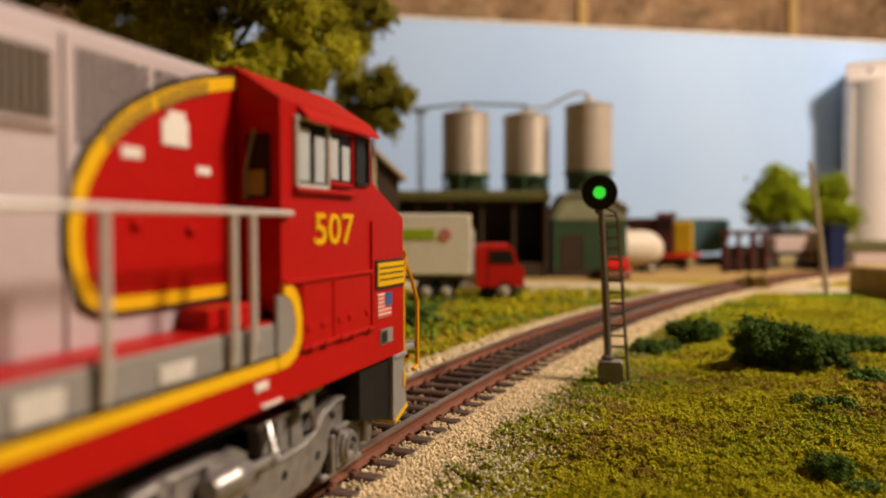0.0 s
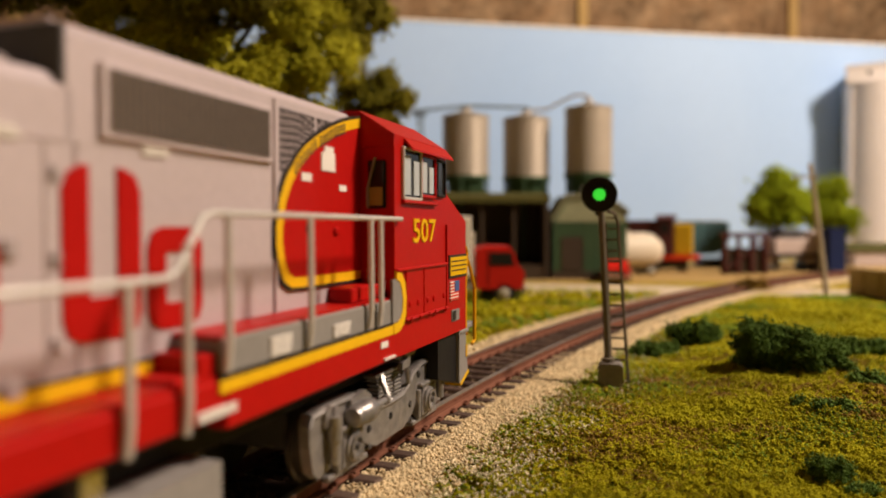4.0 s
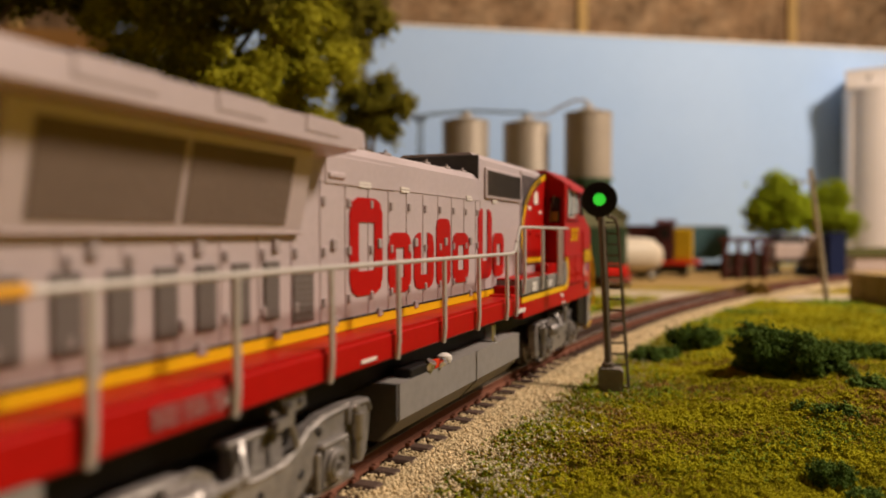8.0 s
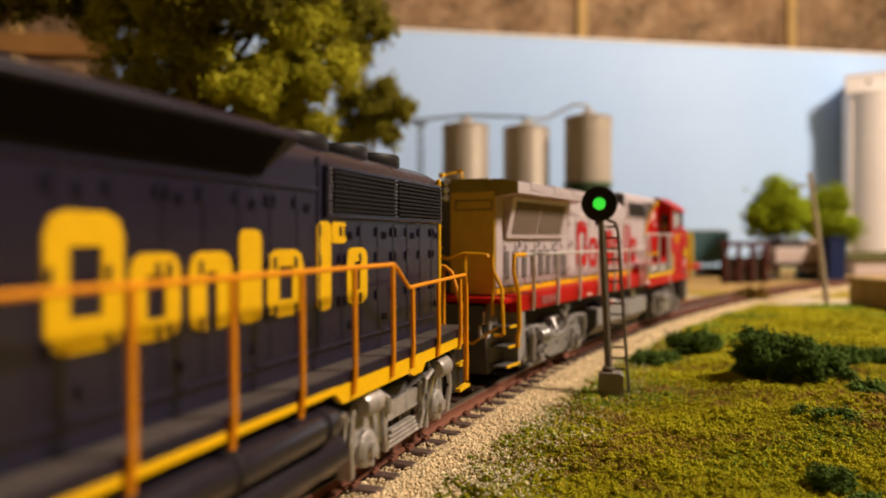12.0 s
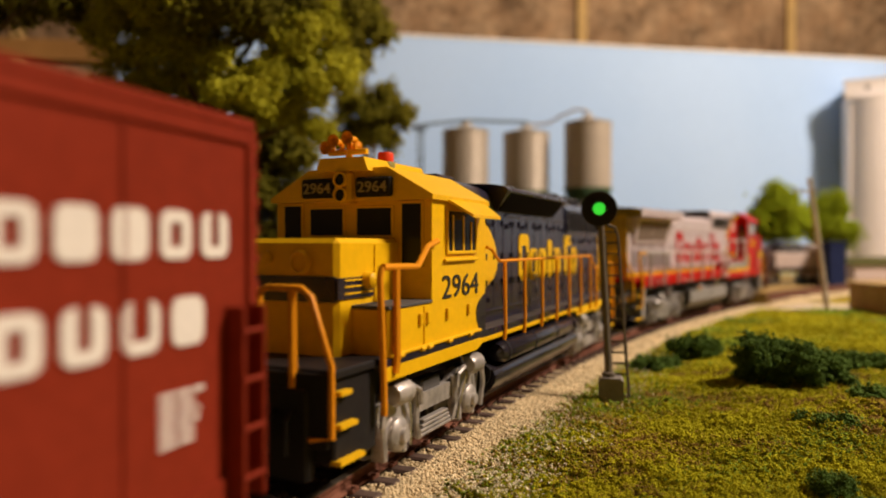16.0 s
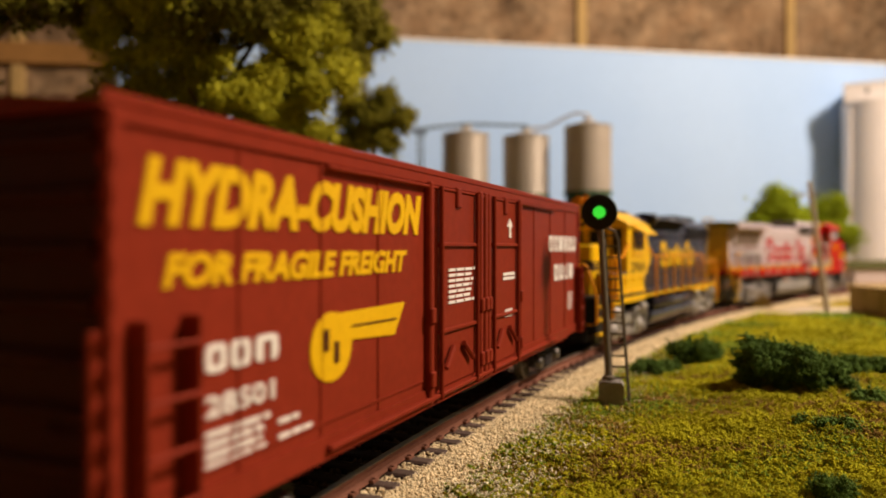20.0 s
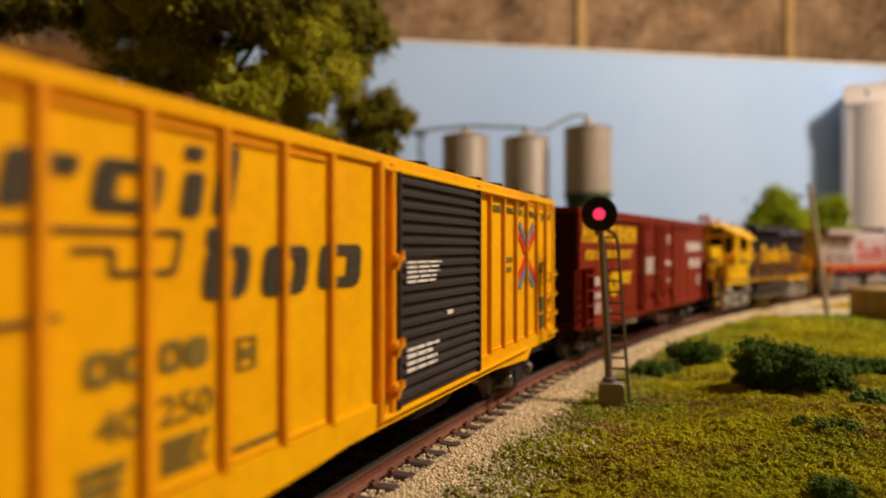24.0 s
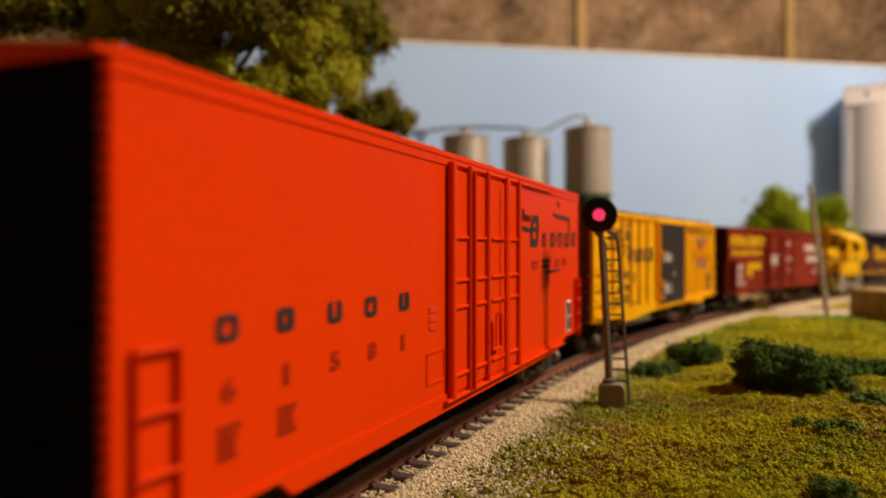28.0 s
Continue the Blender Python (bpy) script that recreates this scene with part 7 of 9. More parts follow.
def stones():
    rng = np.random.default_rng(11)

    def along(n, s0, s1, l0, l1, edge=0.0):
        s, lt = rng.uniform(s0, s1, n), rng.uniform(l0, l1, n)
        p = [line_at(a, -b) for a, b in zip(s, lt)]
        return np.array([(q[0], q[1]) for q in p]), lt

    pts, sz = [], []
    for n, s0, s1, l0, l1, r in ((43000, 3, 20, 1.24, 2.3, 0.029), (6000, 3, 20, 0.86, 1.3, 0.027), (16000, 20, 50, 1.2, 2.4, 0.05), (4000, 50, 120, 1.2, 2.4, 0.13), (9000, 8, 50, -2.6, -1.2, 0.075), (3000, 50, 120, -2.8, -1.2, 0.13)):
        p, lt = along(n, s0, s1, l0, l1)
        a = np.abs(lt)
        z = np.clip(0.17 * (1 - (a - 1.3) / 1.3), 0.0, 0.145) + rng.uniform(-0.02, 0.05, n)
        lim = 1.55 + 0.05 * np.clip(p[:, 1] - 11, 0, 12)
        keep = rng.uniform(0, 1, n) > np.clip((a - lim) / 0.5, 0, 0.88)
        pts.append(np.column_stack([p, z])[keep])
        sz.append(np.full(n, r)[keep] * rng.uniform(0.7, 1.3, keep.sum()))
    grains("ballast", np.concatenate(pts), np.concatenate(sz), CREAM, 1, 0.85, label="cream crushed-stone ballast beside the track", category="ballast")
    pts, sz = [], []
    for n, s0, s1, l0, l1, r in ((7000, 5, 45, -0.8, 0.7, 0.06), (16000, 3, 20, 0.7, 1.34, 0.03), (6000, 20, 45, 0.7, 1.3, 0.05), (2500, 45, 120, -1.25, 1.25, 0.11)):
        p, lt = along(n, s0, s1, l0, l1)
        pts.append(np.column_stack([p, 0.1 + rng.uniform(-0.04, 0.05, n)]))
        sz.append(r * rng.uniform(0.7, 1.3, n))
    grains("dark_ballast", np.concatenate(pts), np.concatenate(sz), DIRTSTONE, 2, 0.85, label="dark oily ballast between the ties", category="ballast")
    # bed under the stones
    b = Build()
    S = [i * 1.0 - 106 for i in range(240)]
    prof = [(2.5, -0.02), (1.4, 0.09), (-1.4, 0.09), (-2.2, -0.02)]
    for s in S:
        for l, z in prof:
            x, y, _ = line_at(s, l)
            b.v.append((x, y, z))
    for i in range(len(S) - 1):
        for j in range(3):
            b.f.append((i * 4 + j, i * 4 + j + 1, i * 4 + j + 5, i * 4 + j + 4))
    structure("track_bed", b, surface("ballast_bed", (0.42, 0.33, 0.22), 0.95, 0, 0.3, 900, 90, 0.6), "cream ballast bed under the track")


stones()


def turf():
    rng = np.random.default_rng(21)

    def spread(n, x0, x1, y0, y1):
        x, y = rng.uniform(x0, x1, n), rng.uniform(y0, y1, n)
        return x, y

    def field(x, y, f, ph):
        return np.sin(x * f + ph + 1.7 * np.sin(y * f * 0.8 + ph)) * np.cos(y * f * 1.1 + 1.3 * np.sin(x * f * 0.7 - ph))

    sets = {"a": [], "b": [], "c": [], "f": []}
    for n, box in ((125000, (-0.5, 7.4, 8.4, 11.5)), (95000, (0, 9.8, 11.5, 15)), (72000, (1, 14, 15, 22)), (58000, (3, 22, 22, 30)), (34000, (4, 32, 30, 39)), (16000, (-30, 12, 14, 42))):
        x, y = spread(n, *box)
        d = lat_of(x, y)
        r = 0.00138 * y if box[0] > -5 else np.full(n, 0.085)
        ok = (d > 1.6 + 0.05 * np.clip(y - 11, 0, 12)) if box[0] > -5 else (d < -2.3)
        mound = 0.5 + 0.5 * field(x, y, 0.9, 0.4)
        dirt = field(x, y, 0.75, 2.1) + 0.5 * field(x, y, 2.1, 5.0) + rng.normal(0, 0.45, n) - np.clip((y - 17) / 8, 0, 0.8)
        green = field(x, y, 0.55, 4.0) + rng.normal(0, 0.3, n)
        z = ground_height(x, y) + r * (2.2 * rng.uniform(0, 1, n) + 2.5 * mound * rng.uniform(0, 1, n))
        tuft = field(x, y, 4.3, 0.7) + 0.7 * field(x, y, 7.3, 2.9)
        z = z + 0.07 * np.clip(tuft, 0, 1) * np.clip((24 - y) / 8, 0.3, 1)
        z = z + 0.055 * np.clip(field(x, y, 19.0, 1.9) + 0.6 * field(x, y, 31.0, 0.3), -0.3, 1) * np.clip((22 - y) / 8, 0.2, 1)
        dirt = dirt - 0.45 * tuft
        size = r * rng.uniform(0.6, 1.4, n)
        kind = np.where(dirt > 0.75 - 0.5 * np.clip((y - 12) / 2, 0, 1) * np.clip((21 - y) / 3, 0, 1), "b", np.where(green > 1.05 - 0.6 * np.clip((y - 13) / 5, 0, 1), "c", "a"))
        prox = np.where((d > 1.4) & (y < 26), np.clip(1 - (d - 1.6) / 2.4, 0, 1), 0.0)
        verge = prox > 0.15
        pick = rng.uniform(0, 1, n)
        fl = 0.12 * prox ** 1.3 * np.clip(0.75 + 0.6 * field(x, y, 2.6, 1.1), 0.1, 1.3)
        gr = fl + 0.5 * prox
        br = gr + 0.42 * np.sqrt(prox) * np.clip(0.7 + 0.5 * field(x, y, 1.3, 3.0), 0.1, 1.2)
        kind = np.where(pick < fl, "f", np.where(pick < gr, "c", np.where(pick < br, "b", kind)))
        z = z + np.where(kind == "f", 0.05, 0.0) + np.where((green > 0.3) & ~verge, 0.05 * rng.uniform(0, 1, n) ** 2, 0.0)
        size = size * np.where(rng.uniform(0, 1, n) > 0.97, 1.4, 1.0)
        for k in sets:
            m = ok & (kind == k)
            sets[k].append(np.column_stack([x[m], y[m], z[m], size[m] * 1.15 if k != "f" else rng.uniform(0.013, 0.026, m.sum())]))
    for k, mat, name, lab in (("a", TURFA, "turf", "yellow-green ground foam turf"), ("b", TURFB, "earth_turf", "brown ground foam and earth"), ("c", TURFC, "green_turf", "dark green ground foam tufts"), ("f", FLOWER, "flowers", "tiny white flower grains along the ballast")):
        q = np.concatenate(sets[k])
        grains(name, q[:, :3], q[:, 3], mat, 31 + ord(k), 0.9, flake=True, label=lab, category="turf" if k != "f" else "flowers")


turf()


def foam(blobs, n, r, seed, shell=0.35):
    """Grain places in the skin of several overlapping balls (x, y, z, radius), broken by gaps."""
    rng = np.random.default_rng(seed)
    out = []
    vol = np.array([b[3] ** 2 for b in blobs])
    for (cx, cy, cz, R), share in zip(blobs, vol / vol.sum()):
        m = max(20, int(n * share))
        v = rng.normal(size=(m, 3))
        v /= np.linalg.norm(v, axis=1, keepdims=True)
        lump = 1 + 0.16 * np.sin(v[:, 0] * 7 + seed) * np.sin(v[:, 1] * 6 + R * 5) + 0.12 * np.sin(v[:, 2] * 11 + v[:, 0] * 9 + cx)
        rad = R * lump * (1 - shell * rng.uniform(0, 1, m) ** 1.6)
        p = v * rad[:, None] * (1, 1, 0.85) + (cx, cy, cz)
        out.append(p)
    return np.concatenate(out)


def bush(x, y, w, h, seed, n, r=0.06, label="dark green foam bush on the turf", mat=None, lean=0.0):
    """A ragged foam bush; lean: how far it falls away and comes forward along its length."""
    rnd = random.Random(seed)
    z = float(ground_height(np.array(x), np.array(y)))
    e = thing("bush", label, "bush", "bushes", place(x, y, z))
    k = max(3, int(w / h * 3.2))
    blobs = [((i / (k - 1) - 0.5) * w * 0.8, rnd.uniform(-0.18, 0.18) * w, h * rnd.uniform(0.34, 0.55), h * rnd.uniform(0.38, 0.55)) for i in range(k)]
    k2 = max(5, int(w / h * 4))
    for i in range(k2):
        a = 2 * math.pi * i / k2
        blobs.append((math.cos(a) * w * rnd.uniform(0.38, 0.52), math.sin(a) * w * rnd.uniform(0.15, 0.3), h * rnd.uniform(0.02, 0.2), h * rnd.uniform(0.16, 0.32)))
        blobs.append((rnd.uniform(-0.35, 0.35) * w, rnd.uniform(-0.15, 0.15) * w, h * rnd.uniform(0.55, 0.8), h * rnd.uniform(0.14, 0.24)))
    blobs = [(bx, by - lean * 0.4 * bx, bz * (1 - lean * bx / w), br * (1 - 0.6 * lean * bx / w)) for bx, by, bz, br in blobs]
    rng = np.random.default_rng(seed)
    p = foam(blobs, n, r, seed, 0.5)
    q = p * (7.5 / max(w, h))
    p = p[np.sin(q[:, 0] * 1.3 + seed) * np.sin(q[:, 1] * 1.7 + 1) * np.sin(q[:, 2] * 1.9) > -0.3]
    p = p + rng.normal(0, r * 1.3, p.shape)
    pick = p[rng.integers(0, len(p), max(6, len(p) // 50))]
    p = np.concatenate([p, (pick[:, None] * (1.0, 1.0, 1.08) + rng.normal(0, r * 1.5, (len(pick), 14, 3))).reshape(-1, 3)])
    grains("foliage", p, rng.uniform(0.5, 1.3, len(p)) * r, mat or BUSHM, seed, 0.9, e, "", flake=True)
    part("stem", Build().tube([(0, 0, -0.05), (0.05, 0, h * 0.5)], [0.06, 0.03], 6), BARK, e)


bush(8.92, 18.0, 2.45, 1.0, 1, 17000, 0.04, "large dark green foam bush on the turf", lean=0.75)
bush(10.9, 19.2, 0.9, 0.4, 2, 2000, 0.045)
bush(8.0, 22.6, 1.3, 0.75, 3, 3500, 0.05)
bush(6.35, 21.2, 1.5, 0.38, 4, 3000, 0.045, "low dark green foam patch on the turf")
bush(12.0, 20.4, 1.1, 0.5, 5, 2500, 0.05)
bush(13.6, 20.6, 1.3, 0.6, 12, 2500, 0.05)
bush(5.72, 10.4, 0.36, 0.40, 6, 4000, 0.019, "small dark green foam bush on the turf")
bush(5.95, 10.0, 0.4, 0.16, 7, 900, 0.024, "low dark green foam patch on the turf")
bush(7.2, 13.1, 0.55, 0.2, 8, 1500, 0.03, "low dark green foam patch on the turf")
bush(6.9, 13.6, 0.3, 0.12, 13, 500, 0.03, "low dark green foam patch on the turf")
bush(9.6, 15.9, 0.8, 0.35, 14, 900, 0.05, "low dark green foam patch on the turf")
bush(-1.2, 27.0, 1.4, 1.1, 10, 1500, 0.09, "dark green foam bush beyond the track")
bush(2.8, 36.5, 1.6, 0.9, 15, 900, 0.1, "dark green foam bush beside the road")
bush(18.2, 42.0, 1.6, 0.6, 11, 900, 0.1, "brown-green tuft beside the road", TURFB)


def tree(x, y, h, crown, seed, n, r, mat, label, trunk_r=0.3, bark=None, group="trees", deep=()):
    """A tapered trunk with limbs to each clump of the crown; crown: (dx, dy, z, radius); deep: clumps whose shade is
    painted deeper olive.
    """
    e = thing("tree", label, "tree", group, place(x, y, 0))
    zc = min(c[2] - c[3] for c in crown)
    top = max(c[2] for c in crown)
    part("trunk", Build().tube([(0, 0, -0.2), (0.15, 0, h * 0.25), (0.05, 0.1, h * 0.5), (0.1, 0, top)], [trunk_r * 1.3, trunk_r, trunk_r * 0.75, trunk_r * 0.2], 9), bark or BARK, e, "", None, True)
    for cx, cy, cz, R in crown:
        z0 = min(max(h * 0.3, cz - R * 1.6), cz)
        part("limb", Build().tube([(0.08, 0, z0), (cx * 0.45, cy * 0.45, z0 + (cz - z0) * 0.6), (cx * 0.9, cy * 0.9, cz)], [trunk_r * 0.5, trunk_r * 0.32, trunk_r * 0.1], 6), bark or BARK, e)
    rng = np.random.default_rng(seed)
    rnd = random.Random(seed)
    # deep clumps take LEAFB: the crown's shaded mass is put into the colour
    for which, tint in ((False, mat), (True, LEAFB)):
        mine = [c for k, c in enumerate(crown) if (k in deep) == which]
        if not mine:
            continue
        clumps = []
        for cx, cy, cz, R in mine:
            for _ in range(9):
                a, b = rnd.uniform(0, 2 * math.pi), rnd.uniform(-0.7, 1.0)
                c = math.sqrt(max(0.0, 1 - b * b))
                q = R * rnd.uniform(0.28, 0.46)
                clumps.append((cx + R * 0.72 * c * math.cos(a), cy + R * 0.72 * c * math.sin(a), cz + R * 0.62 * b, q))
        p = foam(clumps, int(n * sum(c[3] ** 2 for c in mine) / sum(c[3] ** 2 for c in crown)), r, seed, 0.5)
        p = p[np.sin(p[:, 0] * 2.3 + seed) * np.sin(p[:, 1] * 2.1) * np.sin(p[:, 2] * 2.7) > -0.42]
        p = p + rng.normal(0, r * 2.2, p.shape)
        # smaller tufts standing out of the crown
        pick = p[rng.integers(0, len(p), max(8, len(p) // 60))]
        extra = (pick[:, None] + rng.normal(0, r * 1.7, (len(pick), 14, 3))).reshape(-1, 3)
        p = np.concatenate([p, extra])
        grains("crown", p, rng.uniform(0.5, 1.5, len(p)) * r, tint, seed, 0.9, e, "foam clumps painted deeper olive for shade" if which else "", flake=True)
    return e


# the big tree beyond the track, and its neighbours
BX, BY = -9.6, 30.0
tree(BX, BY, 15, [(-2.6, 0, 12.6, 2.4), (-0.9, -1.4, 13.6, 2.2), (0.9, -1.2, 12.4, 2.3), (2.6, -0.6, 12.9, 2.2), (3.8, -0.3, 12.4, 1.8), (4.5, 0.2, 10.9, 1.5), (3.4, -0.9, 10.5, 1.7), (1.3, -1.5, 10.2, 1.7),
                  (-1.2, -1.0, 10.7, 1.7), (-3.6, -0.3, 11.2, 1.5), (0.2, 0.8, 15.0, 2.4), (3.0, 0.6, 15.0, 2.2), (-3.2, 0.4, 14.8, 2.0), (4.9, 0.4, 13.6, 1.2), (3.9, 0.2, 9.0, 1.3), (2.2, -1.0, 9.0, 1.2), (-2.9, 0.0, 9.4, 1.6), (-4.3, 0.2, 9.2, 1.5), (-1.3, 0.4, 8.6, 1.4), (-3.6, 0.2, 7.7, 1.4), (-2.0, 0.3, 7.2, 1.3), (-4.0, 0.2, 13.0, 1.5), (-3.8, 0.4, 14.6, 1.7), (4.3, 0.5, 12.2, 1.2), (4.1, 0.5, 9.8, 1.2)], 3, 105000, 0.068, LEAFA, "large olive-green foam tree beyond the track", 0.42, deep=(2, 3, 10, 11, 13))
tree(-4.0, 40.0, 10, [(0.1, 0, 11.3, 1.5), (1.1, -0.3, 10.7, 1.2), (-1.0, 0.2, 11.0, 1.3), (0.3, -0.4, 9.9, 1.2), (-0.9, -0.2, 9.8, 1.1)], 4, 8000, 0.09, LEAFB, "small dark olive foam tree with a pale trunk", 0.22, PALEBARK)
tree(-4.9, 44.0, 14, [(0, 0, 16.6, 1.4), (-0.9, 0.1, 15.0, 1.2), (-0.5, 0, 18, 1.5), (0.6, 0, 17.0, 0.8)], 5, 4000, 0.14, LEAFB, "dark olive foam tree behind the large one", 0.25)
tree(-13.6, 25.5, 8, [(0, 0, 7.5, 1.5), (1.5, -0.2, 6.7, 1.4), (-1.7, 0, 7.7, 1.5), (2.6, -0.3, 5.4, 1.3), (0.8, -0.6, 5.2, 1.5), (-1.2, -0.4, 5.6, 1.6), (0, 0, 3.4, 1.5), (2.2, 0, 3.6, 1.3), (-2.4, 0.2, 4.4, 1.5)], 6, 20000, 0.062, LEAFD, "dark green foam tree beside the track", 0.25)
tree(-19.5, 30.0, 16, [(0, 0, 14.6, 2.2), (1.6, -0.3, 14.3, 1.4), (-1.8, 0, 13.4, 1.9), (3.0, -0.2, 14.2, 1.5), (-1.4, 0, 10.4, 1.6)], 7, 9000, 0.11, LEAFB, "dark olive foam tree at the layout's edge", 0.3)
tree(30.9, 66.0, 9, [(0, 0, 8.6, 0.8), (0, -0.2, 7.9, 1.1), (-0.6, 0, 7.2, 1.25), (0.7, 0, 7.1, 1.25), (-1.2, 0, 6.0, 1.35), (1.3, 0, 6.0, 1.35), (0, -0.5, 6.3, 1.5), (0, -0.4, 5.0, 1.3), (-1.4, 0.2, 4.9, 1.0), (1.6, 0, 4.9, 1.1), (2.5, 0.1, 5.3, 0.9)], 8, 7000, 0.16, LEAFC, "fresh green foam tree in the yard", 0.22)
tree(37.4, 69.0, 8, [(0, 0, 6.9, 1.5), (0.3, -0.1, 8.0, 1.1), (-0.8, 0, 5.6, 1.5), (0.9, 0, 4.8, 1.6), (0.1, -0.3, 3.6, 1.4), (-0.2, -0.5, 5.0, 1.5)], 9, 6000, 0.16, LEAFC, "fresh green foam tree beside the silo", 0.22)
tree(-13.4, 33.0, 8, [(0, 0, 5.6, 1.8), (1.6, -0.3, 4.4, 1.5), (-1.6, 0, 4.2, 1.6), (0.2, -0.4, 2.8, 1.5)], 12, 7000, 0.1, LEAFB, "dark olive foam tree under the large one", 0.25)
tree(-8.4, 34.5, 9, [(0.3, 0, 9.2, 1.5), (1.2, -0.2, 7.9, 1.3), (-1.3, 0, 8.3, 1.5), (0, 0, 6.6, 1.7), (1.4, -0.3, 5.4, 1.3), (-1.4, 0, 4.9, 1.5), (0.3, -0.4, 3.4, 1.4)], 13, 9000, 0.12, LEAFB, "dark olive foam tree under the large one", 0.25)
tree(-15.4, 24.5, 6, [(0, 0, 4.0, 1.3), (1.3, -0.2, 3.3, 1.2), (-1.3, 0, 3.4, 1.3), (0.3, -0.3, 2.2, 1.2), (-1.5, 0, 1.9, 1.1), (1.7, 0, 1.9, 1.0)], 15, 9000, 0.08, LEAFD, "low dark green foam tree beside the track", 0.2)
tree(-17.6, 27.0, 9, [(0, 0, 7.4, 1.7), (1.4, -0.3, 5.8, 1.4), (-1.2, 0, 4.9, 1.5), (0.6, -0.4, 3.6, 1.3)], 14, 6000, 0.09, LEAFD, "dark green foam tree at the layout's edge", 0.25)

# ---- the signal beside the track ----
MASTM = surface("grey_brown_mast_paint", (0.15, 0.125, 0.095), 0.5, 0.1, 0.2, 700, 60, 0.15)
CONCRETE = surface("grey_concrete", (0.24, 0.215, 0.19), 0.85, 0, 0.15, 700, 50, 0.3)
GREENLAMP = glow("green_signal_lens", (0.04, 0.85, 0.05), 0.75)
REDLAMP = glow("red_signal_lens", (1.0, 0.05, 0.16), 0.95)
TIN = surface("corrugated_bin_steel", (0.43, 0.37, 0.3), 0.5, 0.2, 0.12, 400, 30, 0.1)
TINROOF = surface("dull_bin_roof", (0.38, 0.34, 0.29), 0.55, 0.2, 0.12, 400, 30, 0.1)
MOSS = surface("dark_green_machinery_paint", (0.055, 0.1, 0.05), 0.6, 0, 0.25, 300, 30, 0.2)
OLIVEROOF = surface("olive_grey_roof", (0.08, 0.074, 0.02), 0.85, 0, 0.2, 300, 30, 0.3)
DARKWOOD = surface("dark_brown_timber", (0.055, 0.038, 0.025), 0.85, 0, 0.25, 300, 30, 0.3)
WHITEPLAS = surface("white_plastic", (0.8, 0.74, 0.63), 0.5, 0, 0.06, 300, 30, 0.05)
LIME = surface("lime_green_band", (0.34, 0.46, 0.02), 0.5, 0, 0.08, 300, 30, 0)
TRUCKRED = surface("truck_red_paint", (0.55, 0.02, 0.012), 0.35, 0, 0.1, 300, 30, 0.05)
RUBBER = surface("black_rubber", (0.02, 0.019, 0.018), 0.8, 0, 0.2, 500, 30, 0.2)
HUB = surface("pale_wheel_hub", (0.5, 0.46, 0.38), 0.5, 0.2, 0.1, 300, 30, 0)
SILOWHITE = surface("white_silo_concrete", (0.82, 0.76, 0.73), 0.75, 0, 0.07, 200, 12, 0.15)
POLEWOOD = surface("grey_pole_wood", (0.46, 0.38, 0.27), 0.85, 0, 0.2, 500, 40, 0.3)
TANWOOD = surface("tan_dock_wood", (0.42, 0.29, 0.12), 0.8, 0, 0.2, 300, 30, 0.3)
BLUEGREY = surface("blue_grey_steel", (0.16, 0.20, 0.24), 0.6, 0.1, 0.2, 300, 30, 0.1)
DKBLUE = surface("dark_blue_plastic", (0.02, 0.03, 0.09), 0.5, 0, 0.2, 300, 30, 0.1)
TEAL = surface("teal_freight_paint", (0.07, 0.14, 0.15), 0.6, 0, 0.25, 300, 30, 0.1)
MAROON = surface("dark_maroon_paint", (0.075, 0.022, 0.018), 0.55, 0, 0.25, 300, 30, 0.1)
TANROOF = surface("tan_shingle", (0.46, 0.33, 0.19), 0.9, 0, 0.2, 300, 40, 0.3)
PINKGREY = surface("pale_pinkish_load", (0.52, 0.42, 0.38), 0.7, 0, 0.15, 300, 30, 0.1)

SIGNAL_VANE = []


